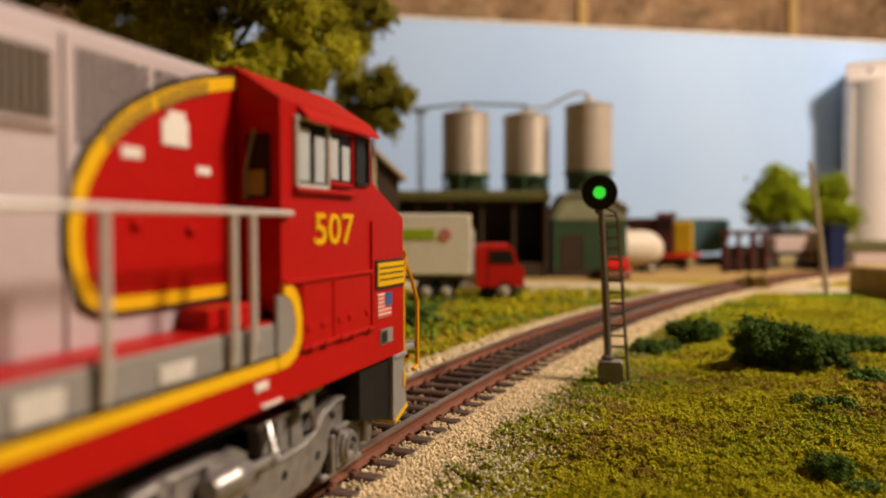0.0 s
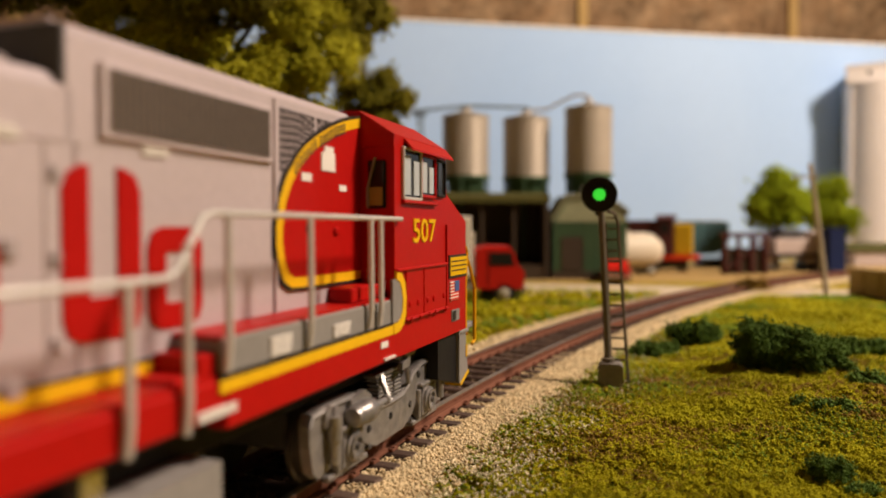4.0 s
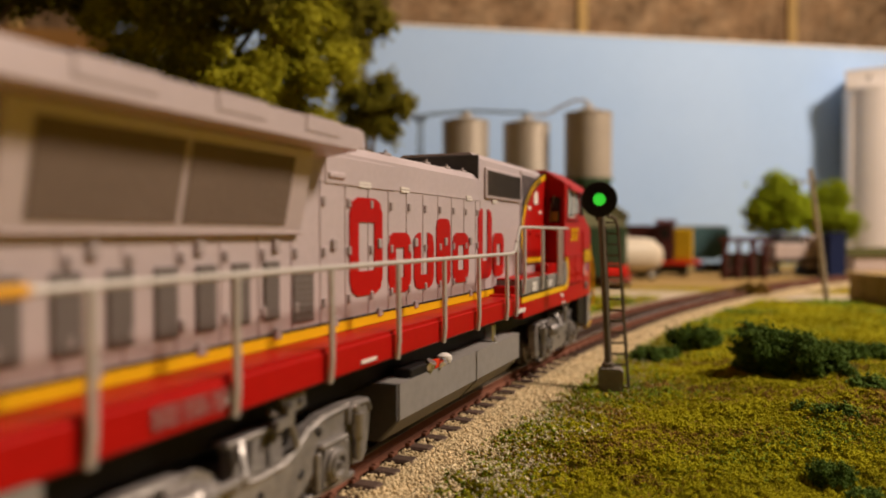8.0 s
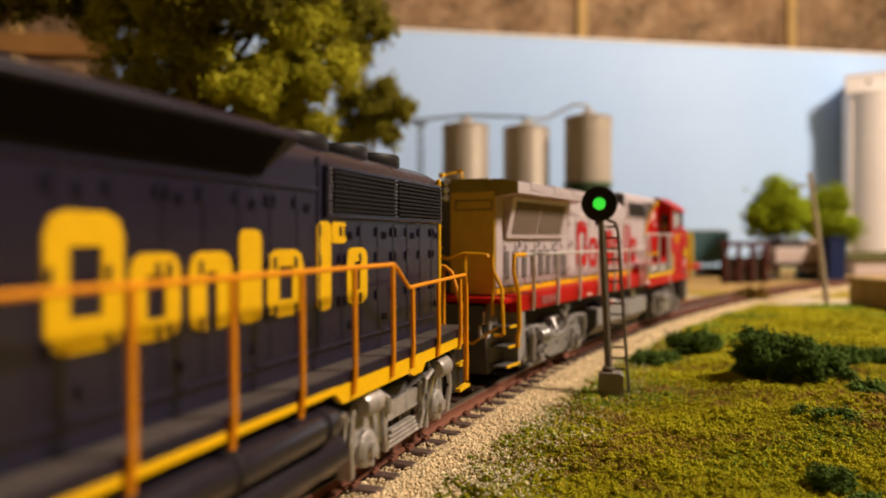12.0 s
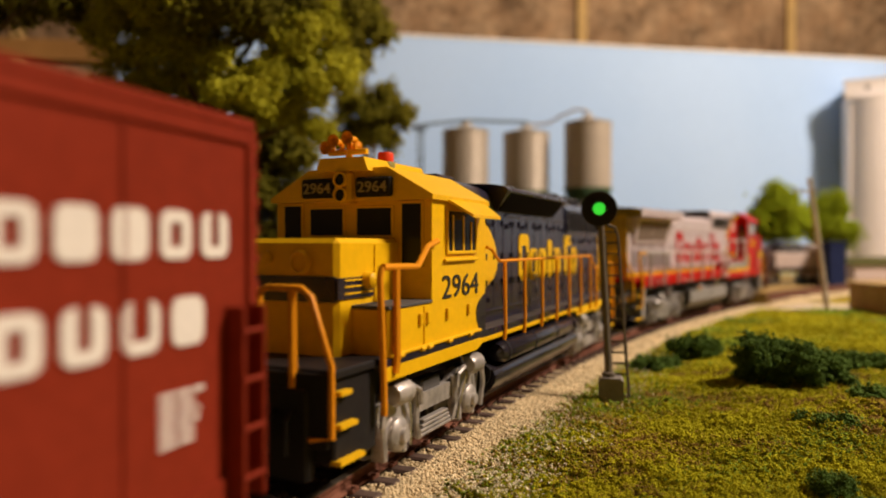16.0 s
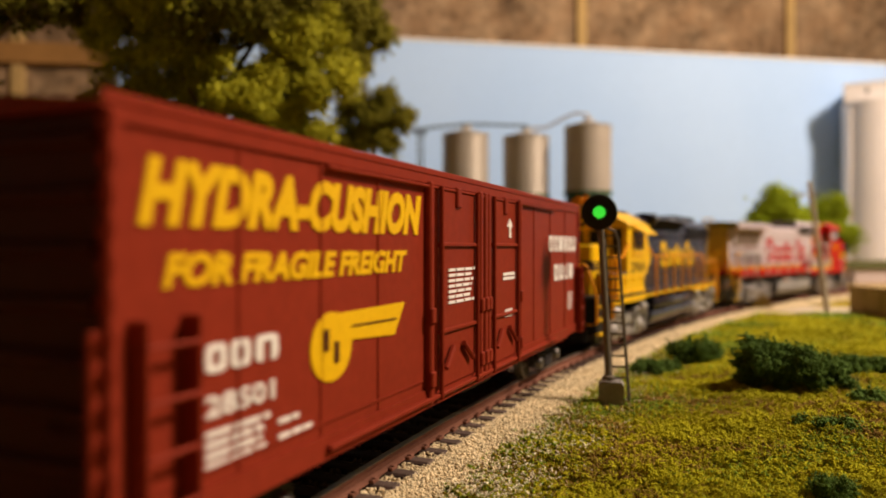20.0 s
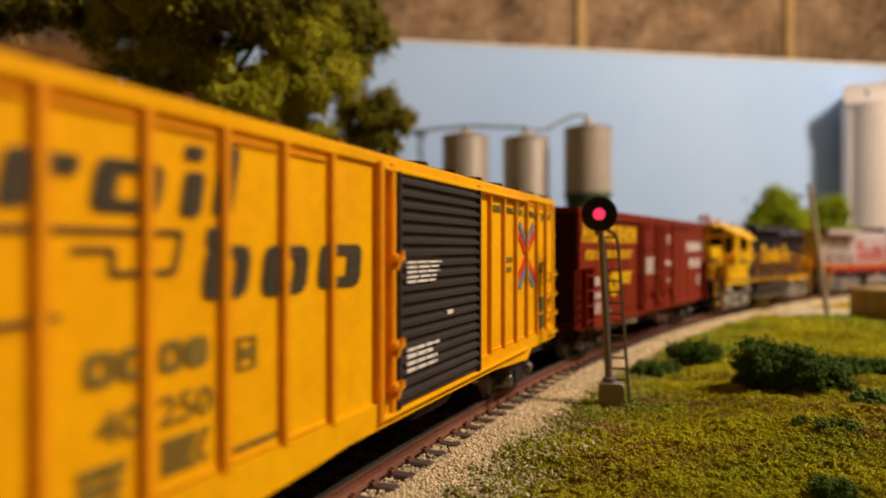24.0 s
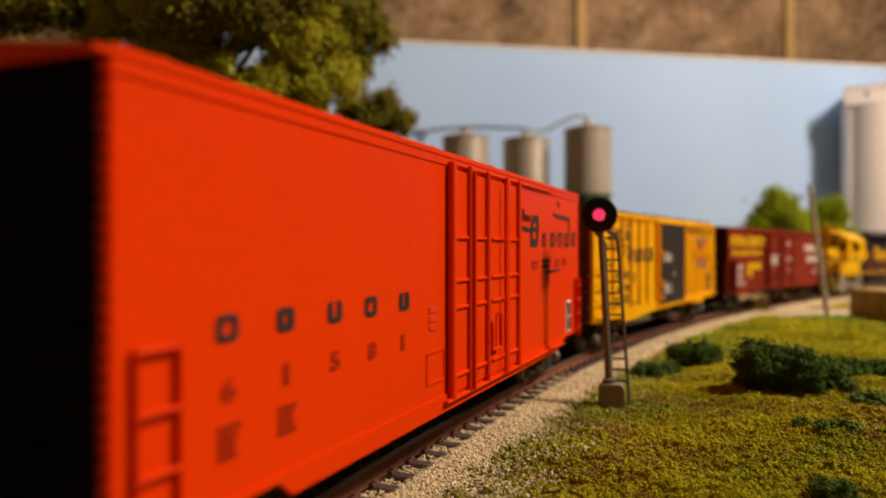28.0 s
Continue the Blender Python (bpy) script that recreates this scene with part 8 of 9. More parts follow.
def signal():
    sg = thing("railway_signal", "searchlight signal on a leaning mast with a ladder, beside the track", "signal", "", place(4.0, 16.9, 0.02, -14))
    part("base", Build().prism([(-0.29, -0.1), (0.29, -0.1), (0.29, 0.5), (0.22, 0.58), (-0.22, 0.58), (-0.29, 0.5)], -0.24, 0.28, "y"), CONCRETE, sg, "grey concrete base block")
    top = (-0.28, 0.0, 4.57)
    part("mast", Build().tube([(-0.06, 0, 0.55), (-0.10, 0, 1.4), (-0.25, 0, 4.3)], [0.088, 0.08, 0.074], 14), MASTM, sg, "leaning grey-brown mast", None, True)
    part("mast_collar", Build().lathe([(0.15, 0), (0.15, 0.08), (0.11, 0.1)], (-0.06, 0, 0.6), "z", 12), MASTM, sg)
    ld = part("ladder", Build().tube([(0.42, 0.2, 0.0), (0.15, 0.16, 3.9), (0.08, 0.1, 4.12), (-0.1, 0.05, 4.2)], 0.042, 6).tube([(0.02, 0.17, 0.3), (-0.15, 0.13, 3.95)], 0.03, 6), MASTM, sg, "thin ladder behind the mast", None, True)
    for i in range(14):
        z = 0.62 + i * 0.262
        part("rung", Build().box(0.02 - 0.17 * (z - 0.3) / 3.65, 0.42 - 0.27 * z / 3.9, 0.155, 0.20, z - 0.022, z + 0.022), MASTM, ld)
    tx, ty, tz = top
    part("target", Build().lathe([(0.19, -0.02), (0.405, -0.02), (0.42, 0.0), (0.42, 0.04), (0.405, 0.055), (0.19, 0.055), (0.19, -0.02)], (tx, ty - 0.16, tz), "y", 40), BLACK, sg, "round black target disc", None, True)
    part("lamp_case", Build().lathe([(0.2, 0.0), (0.24, 0.02), (0.24, 0.42), (0.15, 0.5)], (tx, ty - 0.1, tz), "y", 20).box(tx - 0.1, tx + 0.1, ty + 0.0, ty + 0.3, tz - 0.5, tz - 0.2, 0.03), BLACK, sg, "black lamp case", None, True)
    part("hood", Build().prism([(tx + 0.2 * math.cos(a), tz + 0.2 * math.sin(a)) for a in [math.pi * i / 10 for i in range(11)]] + [(tx + 0.225 * math.cos(a), tz + 0.225 * math.sin(a)) for a in [math.pi * (10 - i) / 10 for i in range(11)]], ty - 0.30, ty - 0.17, "y"), BLACK, sg)
    vane = part("lens_carrier", Build().lathe([(0.15, -0.012), (0.19, -0.012), (0.19, 0.012), (0.15, 0.012)], (0, 0, 0), "y", 24), BLACK, sg, "turning carrier with a green and a red lens", pose(tx * K, (ty - 0.2) * K, tz * K))
    for s, m, n in ((-1, GREENLAMP, "green_lens"), (1, REDLAMP, "red_lens")):
        part(n, Build().lathe([(0.15, s * 0.004), (0.14, s * 0.02), (0.10, s * 0.045), (0.04, s * 0.055)], (0, 0, 0), "y", 24), m, vane, "", None, True)
    SIGNAL_VANE.append((vane, tx, ty - 0.2, tz))


signal()


# ---- the mill beyond the road ----
def bin_tank(x, y, r, z0, z1, legs=True):
    e = thing("storage_bin", "upright tan steel storage bin on a dark green base", "storage bin", "storage bins", place(x, y, 0))
    prof = []
    for i in range(25):
        z = z0 + (z1 - z0) * i / 24
        prof += [(r, z), (r + 0.04, z + (z1 - z0) / 48)]
    part("shell", Build().lathe(prof + [(r, z1)], (0, 0, 0), "z", 40), TIN, e, "", None, True)
    part("roof", Build().lathe([(r + 0.08, z1 - 0.05), (r + 0.08, z1 + 0.05), (0.4, z1 + 0.55), (0.35, z1 + 0.8)], (0, 0, 0), "z", 32), TINROOF, e, "", None, True)
    part("hopper", Build().lathe([(r - 0.05, z0), (r - 0.3, z0 - 0.3), (r * 0.8, z0 - 1.3), (r * 0.3, z0 - 2.3)], (0, 0, 0), "z", 28), MOSS, e, "dark green hopper bottom", None, True)
    part("ring", Build().lathe([(r + 0.1, z0 - 0.2), (r + 0.1, z0 + 0.1)], (0, 0, 0), "z", 28), MOSS, e)
    for i in range(6):
        a = math.pi * 2 * i / 6 + 0.3
        part("leg", Build().tube([(math.cos(a) * r, math.sin(a) * r, 0), (math.cos(a) * r, math.sin(a) * r, z0)], 0.12, 8), MOSS, e)
        part("brace", Build().tube([(math.cos(a) * r, math.sin(a) * r, z0 - 2.6), (math.cos(a + 1.047) * r, math.sin(a + 1.047) * r, z0 - 0.4)], 0.07, 6), MOSS, e)


for bx, by, br, b0, b1 in ((1.9, 60, 1.92, 8.1, 13.1), (7.0, 60, 1.9, 8.0, 12.9), (12.0, 59, 1.9, 8.2, 13.6)):
    bin_tank(bx, by, br, b0, b1)


def pipeline():
    e = thing("overhead_pipe", "grey feed pipe over the storage bins, on a tall post", "pipe", "", place(-1.9, 60, 0))
    post = part("post", Build().box(-0.25, -0.1, -0.25, -0.1, 0, 13.6, 0.02).box(0.1, 0.25, -0.25, -0.1, 0, 13.6, 0.02).box(-0.25, -0.1, 0.1, 0.25, 0, 13.6, 0.02).box(0.1, 0.25, 0.1, 0.25, 0, 13.6, 0.02), BLUEGREY, e, "blue-grey lattice post")
    for i in range(13):
        part("lattice", Build().tube([(-0.18, -0.22, 0.3 + i), (0.18, -0.22, 1.3 + i)], 0.035, 5), BLUEGREY, post)
    part("run", Build().tube([(-1.0, 0, 13.55), (0.3, 0, 13.75), (3.4, 0, 14.05), (4.1, 0, 14.1), (9.0, 0, 13.95), (9.2, 0, 13.6)], 0.13, 8), BLUEGREY, e, "", None, True)
    part("run", Build().tube([(9.2, 0, 13.75), (10.6, 0, 13.8), (11.6, -0.4, 14.3), (12.8, -0.8, 14.85), (13.7, -1, 14.8), (14.2, -1, 14.3)], 0.11, 8), TIN, e, "", None, True)
    part("drop", Build().tube([(4.1, 0, 14.1), (4.1, 0, 13.6)], 0.13, 8), TIN, e)
    part("platform", Build().box(-0.6, 0.6, -0.4, 0.4, 13.3, 13.45, 0.03), BLUEGREY, e)


pipeline()


def shed():
    e = thing("loading_shed", "dark timber loading shed with an olive-grey roof, open to the road", "shed", "", place(1.6, 55.5, 0))
    part("roof", Build().prism([(-3.2, 6.0), (-3.2, 6.2), (0, 6.6), (3.2, 6.4), (3.2, 6.2), (0, 6.4)], -6.4, 6.3, "x"), OLIVEROOF, e)
    part("eave", Build().box(-6.4, 6.3, -3.3, -3.15, 5.7, 6.2, 0.03), OLIVEROOF, e)
    part("back_wall", Build().box(-6.2, 6.1, 2.7, 2.9, 0, 6.25), DARKWOOD, e)
    part("side_wall", Build().box(-6.3, -6.1, -2.9, 2.9, 0, 6.4), DARKWOOD, e)
    part("side_wall", Build().box(6.0, 6.2, -2.9, 2.9, 0, 6.4), DARKWOOD, e)
    part("floor_deck", Build().box(-6.2, 6.1, -2.9, 2.8, 0, 1.1), DARKWOOD, e)
    for i in range(6):
        x = -6.0 + i * 2.38
        part("post", Build().box(x, x + 0.25, -3.0, -2.75, 0, 6.1, 0.02), DARKWOOD, e)
    for i in range(10):
        x = -5.9 + i * 1.2
        part("plank", Build().box(x, x + 1.12, 2.62, 2.71, 1.1, 6.6, 0.01), DARKWOOD, e)
    b = thing("feed_mill", "dark green clad mill building with a pale vent on top", "mill building", "", place(11.0, 55.0, 0))
    part("wall", Build().prism([(-2.8, 0.6), (2.7, 0.6), (2.7, 4.9), (0.8, 6.2), (-1.8, 6.0), (-2.8, 4.4)], -2, 2, "y"), MOSS, b)
    part("gable", Build().prism([(-2.7, 4.3), (2.6, 4.3), (2.6, 4.85), (0.8, 6.1), (-1.75, 5.9)], -2.08, -2.0, "y"), surface("grey_green_boards", (0.24, 0.25, 0.15), 0.85, 0, 0.25, 300, 30, 0.3), b, "pale grey-green gable boards")
    for i in range(12):
        x = -2.75 + i * 0.46
        part("cladding_rib", Build().box(x, x + 0.12, -2.07, -2.0, 0.7, 4.3, 0.01), MOSS, b)
    part("roof", Build().prism([(-3.0, 4.5), (-1.9, 6.3), (0.9, 6.6), (2.8, 5.2), (2.8, 4.9), (0.8, 6.2), (-1.8, 6.0), (-2.9, 4.3)], -2.2, 2.2, "y"), surface("mossy_grey_roof", (0.19, 0.19, 0.11), 0.85, 0, 0.3, 300, 30, 0.3), b)
    part("vent", Build().box(-0.4, 1.0, -1.4, -0.3, 6.0, 7.0, 0.04), TIN, b)
    part("door", Build().box(-2.2, -0.6, -2.1, -1.98, 0.7, 3.2, 0.02), DARKWOOD, b)
    part("footing", Build().box(-2.9, 2.8, -2.1, 2.1, 0, 0.6, 0.02), DARKWOOD, b)


shed()


def wheel_on(parent, x, y, r, w=0.3):
    t = part("wheel", Build().lathe([(r * 0.5, -w / 2), (r * 0.95, -w / 2), (r, -w / 3), (r, w / 3), (r * 0.95, w / 2), (r * 0.5, w / 2)], (x, y, r), "y", 20), RUBBER, parent, "", None, True)
    part("hub", Build().lathe([(r * 0.62, -w * 0.45), (r * 0.55, -w * 0.52), (r * 0.2, -w * 0.5), (0.04, -w * 0.6)], (x, y, r), "y", 16), HUB, t, "", None, True)


def lorry():
    e = thing("truck_with_trailer", "red tractor truck with a white box trailer, parked by the road", "truck", "", place(-2.6, 36.2, 0.06, 2))
    tr = part("trailer_box", Build().box(-7.4, 3.95, -1.25, 1.25, 1.35, 4.35, 0.05), WHITEPLAS, e, "white box trailer")
    part("trailer_band", Build().box(0.2, 2.15, -1.275, -1.24, 3.1, 3.62), LIME, tr, "lime green band")
    part("trailer_disc", Build().lathe([(0.32, 0), (0.32, -0.03)], (2.65, -1.25, 3.32), "y", 18), surface("faded_pink_mark", (0.55, 0.22, 0.16), 0.6, 0, 0.1, 300, 30, 0), tr)
    part("trailer_frame", Build().box(-7.2, 3.6, -1.0, 1.0, 1.05, 1.36, 0.03), DARKGREY, e)
    for x in (-6.2, -5.0, 1.7, 2.7):
        wheel_on(e, x, -1.05, 0.5)
        wheel_on(e, x, 1.05, 0.5)
    part("chassis", Build().box(1.5, 6.3, -0.5, 0.5, 0.6, 1.05, 0.03), RUBBER, e)
    part("cab", Build().prism([(4.2, 0.75), (6.5, 0.75), (6.6, 0.95), (6.62, 1.55), (6.5, 1.78), (6.3, 1.9), (6.08, 2.6), (5.95, 2.74), (4.3, 2.78), (4.2, 2.7)], -1.15, 1.15, "y"), TRUCKRED, e, "red truck cab")
    part("roof_visor", Build().box(4.5, 5.9, -1.05, 1.05, 2.74, 2.86, 0.04), TRUCKRED, e)
    part("side_window", Build().prism([(4.9, 1.9), (6.12, 1.9), (5.95, 2.55), (4.9, 2.55)], -1.17, -1.1, "y"), DARKPANE, e)
    part("door_line", Build().box(4.8, 4.83, -1.17, -1.14, 0.9, 2.65), MAROON, e)
    part("bumper", Build().box(6.45, 6.75, -1.15, 1.15, 0.5, 0.85, 0.05), CHROME, e)
    part("stack", Build().tube([(4.1, -0.9, 1.0), (4.1, -0.9, 3.6)], 0.08, 8), CHROME, e)
    part("fuel_tank", Build().lathe([(0.3, -0.5), (0.3, 0.5)], (3.9, -0.85, 0.75), "x", 14), CHROME, e)
    wheel_on(e, 5.6, -1.0, 0.52)
    wheel_on(e, 5.6, 1.0, 0.52)


lorry()


def small_car(x, y, rz, mat, label):
    e = thing("car", label, "car", "parked cars", place(x, y, 0.04, rz))
    part("body", Build().prism([(-2.1, 0.3), (2.1, 0.3), (2.15, 0.75), (1.2, 0.95), (0.7, 1.45), (-1.0, 1.5), (-1.5, 1.0), (-2.15, 0.95)], -0.85, 0.85, "y"), mat, e)
    part("side_window", Build().prism([(-1.25, 1.0), (0.95, 1.0), (0.6, 1.38), (-0.95, 1.4)], -0.87, -0.83, "y"), DARKPANE, e)
    part("bumper", Build().box(-2.25, -2.1, -0.8, 0.8, 0.35, 0.55, 0.03), CHROME, e)
    for dx in (-1.3, 1.3):
        for dy in (-0.8, 0.8):
            wheel_on(e, dx, dy, 0.32, 0.2)


small_car(12.6, 51.5, 72, TRUCKRED, "small red car parked in the dirt yard")
small_car(-15.6, 22.3, 60, TRUCKRED, "small red car parked beyond the track")


def yard_stock():
    t = thing("tank_trailer", "cream round-ended tank trailer parked in the yard", "trailer", "", place(15.4, 58.5, 0.03, 12))
    part("tank", Build().lathe([(0.3, -3.2), (1.0, -3.0), (1.45, -2.4), (1.5, -1.5), (1.5, 1.2), (1.35, 1.9), (0.9, 2.5), (0.3, 2.75)], (0, 0, 1.95), "x", 26), surface("cream_tank_paint", (0.62, 0.54, 0.42), 0.45, 0, 0.08, 300, 30, 0.05), t, "", None, True)
    part("dome", Build().lathe([(0.4, 3.3), (0.4, 3.65), (0.2, 3.75)], (-0.5, 0, 0), "z", 14), TIN, t)
    part("chassis", Build().box(-3, 2.2, -0.8, 0.8, 0.5, 0.75, 0.03), RUBBER, t)
    for x in (-2.2, 1.4):
        wheel_on(t, x, -0.9, 0.42)
        wheel_on(t, x, 0.9, 0.42)
    d = thing("parked_locomotive", "dark maroon diesel locomotive with a yellow end, parked in the yard", "locomotive", "", place(17.6, 64, 0.05, -20))
    part("hood", Build().box(-6, 1.6, -1.0, 1.0, 1.4, 4.5, 0.1), MAROON, d)
    part("cab", Build().box(1.6, 3.0, -1.5, 1.5, 1.4, 4.7, 0.06), MAROON, d)
    part("nose", Build().box(3.0, 4.6, -1.1, 1.1, 1.4, 4.2, 0.15), surface("dull_yellow_paint", (0.5, 0.31, 0.012), 0.5, 0, 0.15, 300, 30, 0.1), d, "yellow nose")
    part("frame", Build().box(-6.4, 5.2, -1.5, 1.5, 1.05, 1.4, 0.04), REDMARK, d)
    part("cab_roof", Build().prism([(-1.6, 4.6), (0, 5.0), (1.6, 4.6)], 1.5, 3.2, "x"), MAROON, d)
    part("window", Build().box(1.9, 2.7, -1.53, -1.49, 3.3, 4.2), DARKPANE, d)
    for x in (-4.2, 2.6):
        tk = part("truck", Build().box(x - 1.6, x + 1.6, -1.1, 1.1, 0.3, 1.0, 0.08), TRUCKBLACK, d)
        for dx in (-1.1, 1.1):
            part("wheel", Build().lathe([(0.5, -1.0), (0.5, 1.0)], (x + dx, 0, 0.5), "y", 16), WHEEL, tk)
    for i, (x, y, L, m, lab, top) in enumerate(((24.5, 71, 7.0, TEAL, "teal covered hopper wagon parked in the yard", 4.4), (14.0, 72.5, 8.0, TEAL, "dark teal wagon standing behind the bins", 3.6))):
        w = thing("wagon", lab, "wagon", "parked wagons", place(x, y, 0.05, 7))
        part("body", Build().prism([(-L / 2, top), (L / 2, top), (L / 2, 2.4), (L / 2 - 1.2, 1.2), (-L / 2 + 1.2, 1.2), (-L / 2, 2.4)], -1.4, 1.4, "y"), m, w)
        for k in range(8):
            xx = -L / 2 + 0.4 + k * (L - 0.8) / 7
            part("side_post", Build().box(xx - 0.06, xx + 0.06, -1.48, -1.39, 1.6, top, 0.01), m, w)
        part("roof_walk", Build().box(-L / 2, L / 2, -0.4, 0.4, top + 0.02, top + 0.15, 0.02), GREY, w)
        part("end_panel", Build().box(L / 2 - 0.02, L / 2 + 0.1, -1.0, -0.1, 2.2, top, 0.02), WHITEPLAS, w)
        for xx in (-L / 2 + 1.2, L / 2 - 1.2):
            tk = part("truck", Build().box(xx - 1.1, xx + 1.1, -1.0, 1.0, 0.25, 0.85, 0.06), TRUCKBLACK, w)
            for dx in (-0.8, 0.8):
                part("wheel", Build().lathe([(0.43, -1.05), (0.43, 1.05)], (xx + dx, 0, 0.43), "y", 14), WHEEL, tk)
    f = thing("flat_wagon", "rusty brown flat wagon with a pale grey load", "wagon", "", place(30.4, 63.5, 0.04, 6))
    part("deck", Build().box(-3.6, 4.0, -1.3, 1.3, 1.2, 1.5, 0.03), DARKWOOD, f)
    part("load", Build().box(-1.6, 3.5, -1.1, 1.1, 1.5, 2.9, 0.12), PINKGREY, f, "pale pinkish grey load")
    part("load", Build().box(1.8, 3.3, -1.15, 1.0, 2.6, 3.6, 0.2), PINKGREY, f)
    part("load", Build().box(-0.9, 1.2, -1.0, 1.0, 2.8, 3.7, 0.1), DARKGREY, f)
    for x in (-3.4, -2.4, -1.7):
        part("stake", Build().box(x, x + 0.14, -1.35, -1.2, 1.2, 3.2, 0.02), MAROON, f)
    for x in (-2.4, 2.8):
        tk = part("truck", Build().box(x - 1.0, x + 1.0, -1.0, 1.0, 0.3, 1.2, 0.05), PINKGREY, f)
        for dx in (-0.75, 0.75):
            part("wheel", Build().lathe([(0.43, -1.05), (0.43, 1.05)], (x + dx, 0, 0.43), "y", 14), WHEEL, tk)
    c = thing("timber_trestle", "brown timber trestle standing in the yard", "trestle", "", place(24.8, 58.5, 0.03))
    for x in (-1.6, -0.5, 0.6, 1.7):
        part("post", Build().box(x - 0.14, x + 0.14, -0.14, 0.14, 0, 3.2, 0.02), MAROON, c)
    part("cap", Build().box(-2.0, 2.0, -0.25, 0.25, 3.1, 3.45, 0.03), MAROON, c)
    part("brace", Build().tube([(-1.6, -0.16, 0.3), (1.7, -0.16, 3.0)], 0.1, 6), MAROON, c)
    part("plank_wall", Build().box(-1.9, 1.9, 0.15, 0.25, 0.1, 2.2), DARKWOOD, c)
    bx = thing("blue_container", "dark blue upright container beside the silo", "container", "", place(33.6, 61.5, 0.03, 5))
    part("shell", Build().box(-0.8, 0.8, -0.8, 0.8, 0.1, 3.7, 0.08), DKBLUE, bx)
    part("lid", Build().box(-0.88, 0.88, -0.9, 0.9, 3.7, 3.86, 0.05), DKBLUE, bx)
    for x in (-0.6, 0, 0.6):
        part("rib", Build().box(x - 0.06, x + 0.06, -0.88, -0.79, 0.2, 3.6, 0.01), DKBLUE, bx)
    part("skid", Build().box(-0.9, 0.9, -0.7, 0.7, 0, 0.12), RUBBER, bx)


yard_stock()


def silo():
    e = thing("grain_silo", "tall white concrete grain silo with a headhouse box, before the backdrop", "silo", "", place(53.5, 87.4, 0, -31))
    prof = []
    for i in range(31):
        z = 1.0 + i * 0.655
        prof += [(4.0, z), (4.0, z + 0.61), (3.97, z + 0.63)]
    part("shaft", Build().lathe([(4.1, 0), (4.1, 1.0)] + prof + [(4.0, 21.2)], (0, 0, 0), "z", 48), SILOWHITE, e, "", None, True)
    part("cap", Build().lathe([(4.05, 21.1), (4.05, 21.3), (3.4, 21.4)], (0, 0, 0), "z", 40), SILOWHITE, e)
    hb = part("headhouse", Build().box(-3.7, 3.7, -3.2, 3.6, 21.2, 23.3, 0.1), SILOWHITE, e, "white headhouse box")
    part("vent_hole", Build().lathe([(0.24, 0), (0.24, -0.06), (0.15, -0.08)], (-1.2, -3.2, 22.4), "y", 16), DARKPANE, hb)
    part("headhouse_roof", Build().box(-3.8, 3.8, -3.3, 3.7, 23.3, 23.5, 0.04), SILOWHITE, e)
    part("ladder_cage", Build().box(-3.1, -2.8, -3.0, -2.75, 1, 20.6), SILOWHITE, e)
    d = thing("lean_shed", "low grey-tan lean-to at the foot of the silo", "shed", "", place(45.5, 74, 0.03, 8))
    part("wall", Build().box(-4.5, 5, -2, 2, 0, 1.5, 0.04), PINKGREY, d)
    part("roof", Build().prism([(-2.2, 1.4), (-2.2, 1.55), (2.2, 2.3), (2.2, 2.1)], -4.8, 5.3, "x"), OLIVEROOF, d)


silo()


def road_side():
    p = thing("utility_pole", "leaning grey wooden utility pole with a crossarm, beside the road", "pole", "", place(21.75, 40.2, 0))
    part("shaft", Build().tube([(0, 0, -0.2), (-1.08, 0, 7.45)], [0.16, 0.12], 12), POLEWOOD, p, "", None, True)
    part("crossarm", Build().box(-2.0, -0.7, -0.17, -0.1, 6.62, 6.70, 0.01), POLEWOOD, p)
    for x in (-1.95, -1.55, -0.78):
        part("insulator", Build().lathe([(0.05, 0), (0.07, 0.1), (0.04, 0.2)], (x, -0.14, 6.7), "z", 8), BLUEGREY, p)
    d = thing("timber_dock", "tan timber loading dock beside the road", "dock", "", place(25.6, 36.5, 0, 4))
    part("top", Build().box(-3.0, 9.0, -2.2, 3.2, 1.4, 1.65, 0.05), TANWOOD, d)
    part("core", Build().box(-2.85, 8.9, -2.05, 3.1, 0, 1.41), DARKWOOD, d)
    for i in range(8):
        part("plank", Build().box(-2.9 + i * 1.46, -2.9 + i * 1.46 + 1.4, -2.15, -2.05, 0.0, 1.39, 0.02), TANWOOD, d)
    for i in range(4):
        part("plank", Build().box(-2.95, -2.85, -2.05 + i * 1.28, -2.05 + i * 1.28 + 1.24, 0.0, 1.39, 0.02), TANWOOD, d)


road_side()


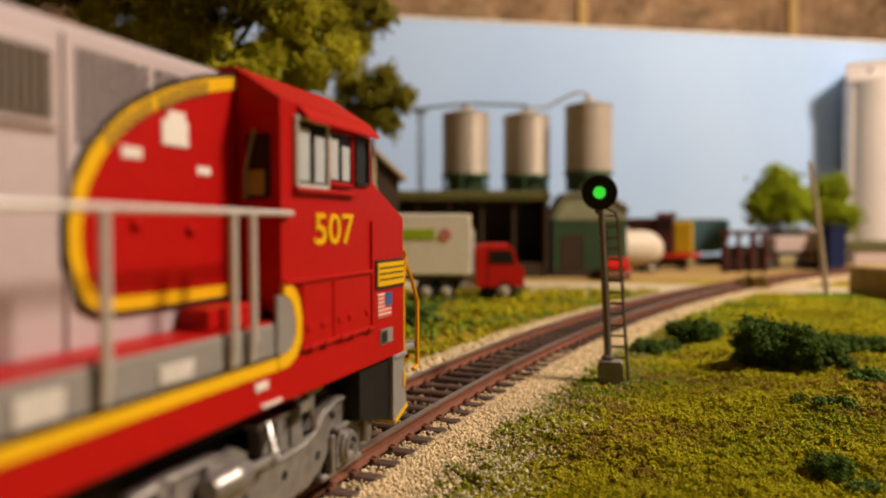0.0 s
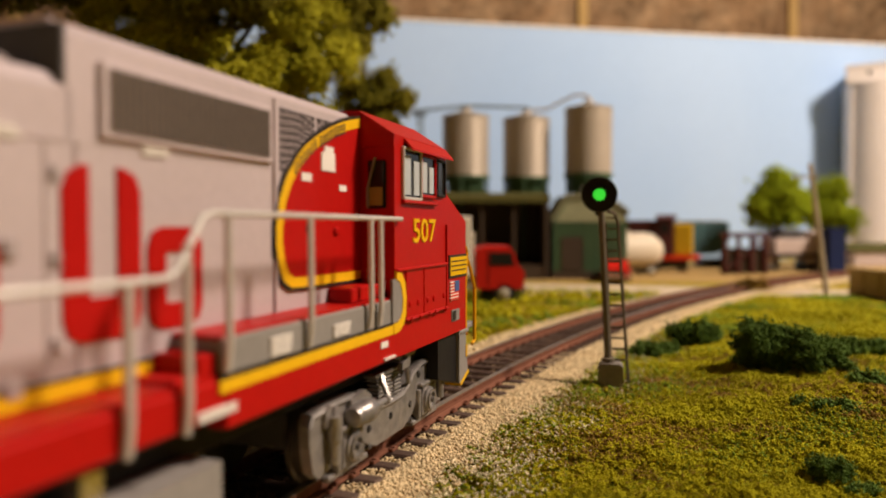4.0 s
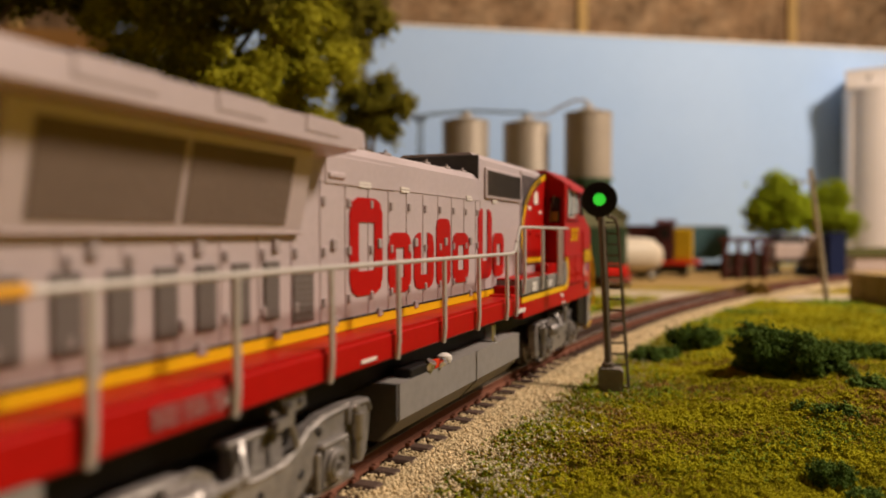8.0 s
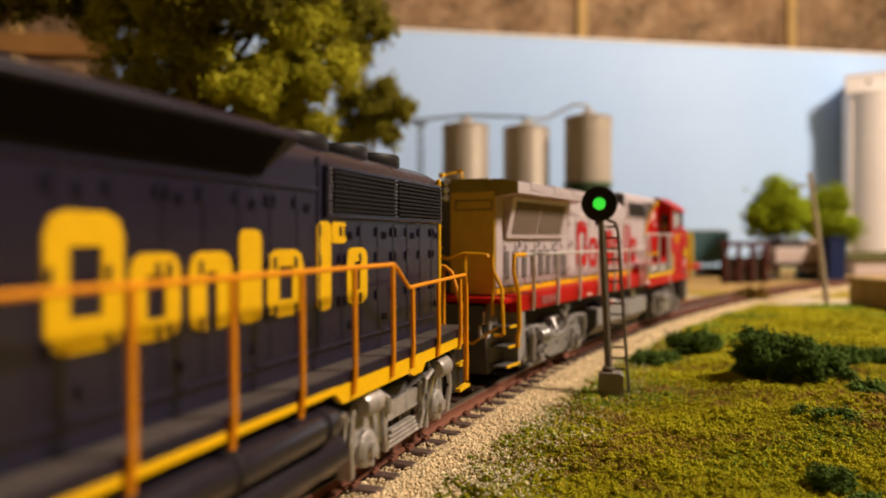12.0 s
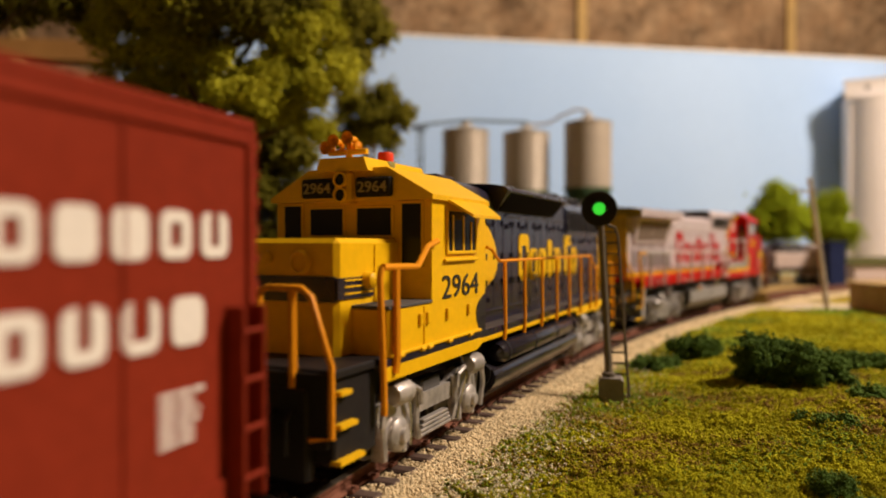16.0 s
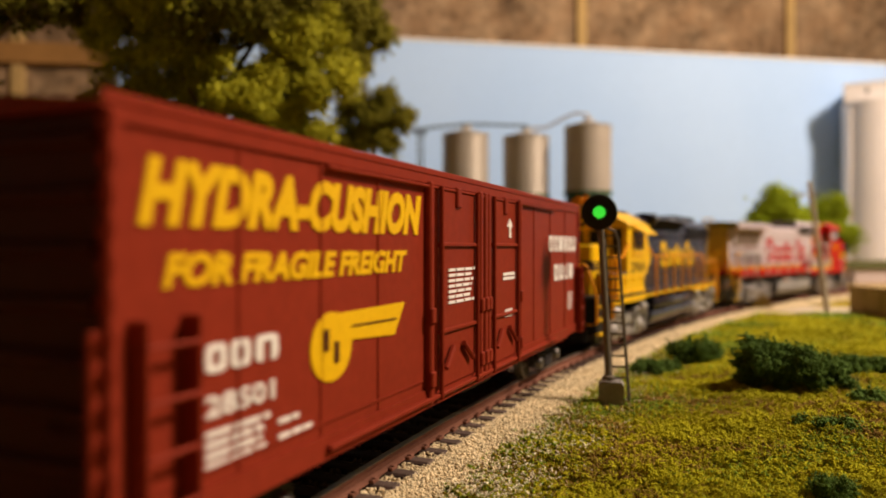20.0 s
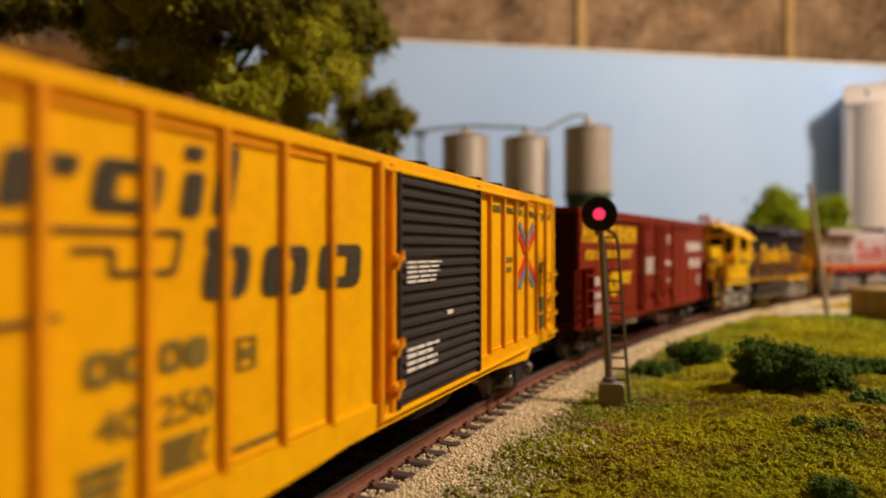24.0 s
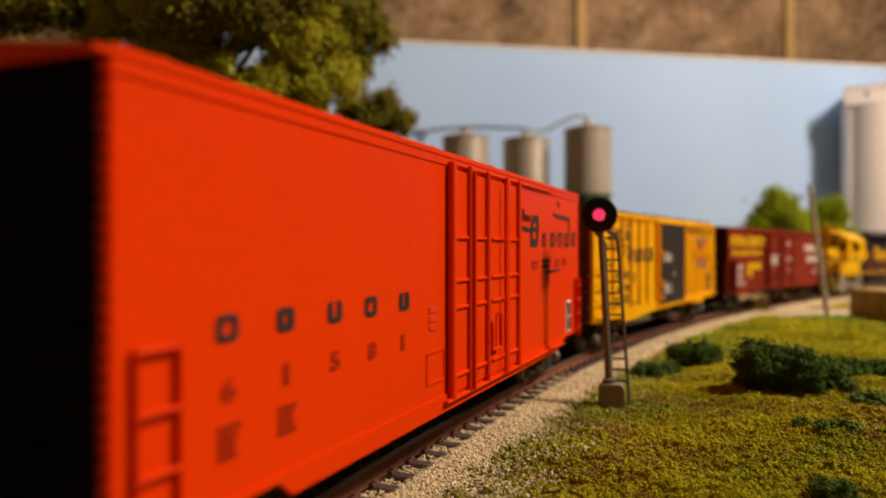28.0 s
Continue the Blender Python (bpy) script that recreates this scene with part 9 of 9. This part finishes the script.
def cottage(x, y, rz, w, d, h, wall, roof, label):
    e = thing("house", label, "house", "houses", place(x, y, 0, rz))
    part("wall", Build().prism([(-w / 2, 0), (w / 2, 0), (w / 2, h), (0, h + w * 0.42), (-w / 2, h)], -d / 2, d / 2, "y"), wall, e)
    part("roof", Build().prism([(-w / 2 - 0.4, h - 0.25), (0, h + w * 0.46), (w / 2 + 0.4, h - 0.25), (w / 2 + 0.4, h - 0.05), (0, h + w * 0.46 + 0.25), (-w / 2 - 0.4, h - 0.05)], -d / 2 - 0.4, d / 2 + 0.4, "y"), roof, e)
    part("door", Build().box(-0.5, 0.5, -d / 2 - 0.06, -d / 2 + 0.02, 0, 2.1, 0.02), DARKWOOD, e)
    for xx in (-w / 2 + 0.9, w / 2 - 1.7):
        wn = part("window", Build().box(xx, xx + 0.9, -d / 2 - 0.06, -d / 2 + 0.02, 1.2, 2.5, 0.02), WHITEPLAS, e)
        part("pane", Build().box(xx + 0.1, xx + 0.8, -d / 2 - 0.075, -d / 2 - 0.05, 1.3, 2.4), DARKPANE, wn)


PEACH = surface("peach_clapboard", (0.50, 0.34, 0.20), 0.85, 0, 0.1, 300, 30, 0.2)
cottage(-14.6, 41.0, -12, 6.0, 8.0, 4.6, PEACH, DARKWOOD, "peach house with a dark roof behind the trees")
cottage(-5.5, 48.0, 20, 3.8, 5.0, 7.0, DARKWOOD, TANROOF, "dark timber house with a tan shingle roof behind the trees")


# ---- what moves ----


def motions():
    steps = [i / 2 for i in range(57)]
    fine = [0, 1.0, 2.0] + [2.1 + i * 0.1 for i in range(260)]
    for car, s, base, wheelsets in ROLLING:
        walk(car, [(t, car_pose(s + run_at(t), base)) for t in steps])
        for ob, x, r in wheelsets:
            walk(ob, [(t, pose(x * K, 0, r * K, 0, math.degrees((run_at(min(t, 28)) - run_at(0)) / r) % 360.0, 0)) for t in fine])

    for vane, x, y, z in SIGNAL_VANE:
        walk(vane, [(t, pose(x * K, y * K, z * K, 0, 0, a)) for t, a in ((0, 0), (20.3, 0), (20.3334, 60), (20.3667, 120), (20.4, 180), (28, 180))])


motions()
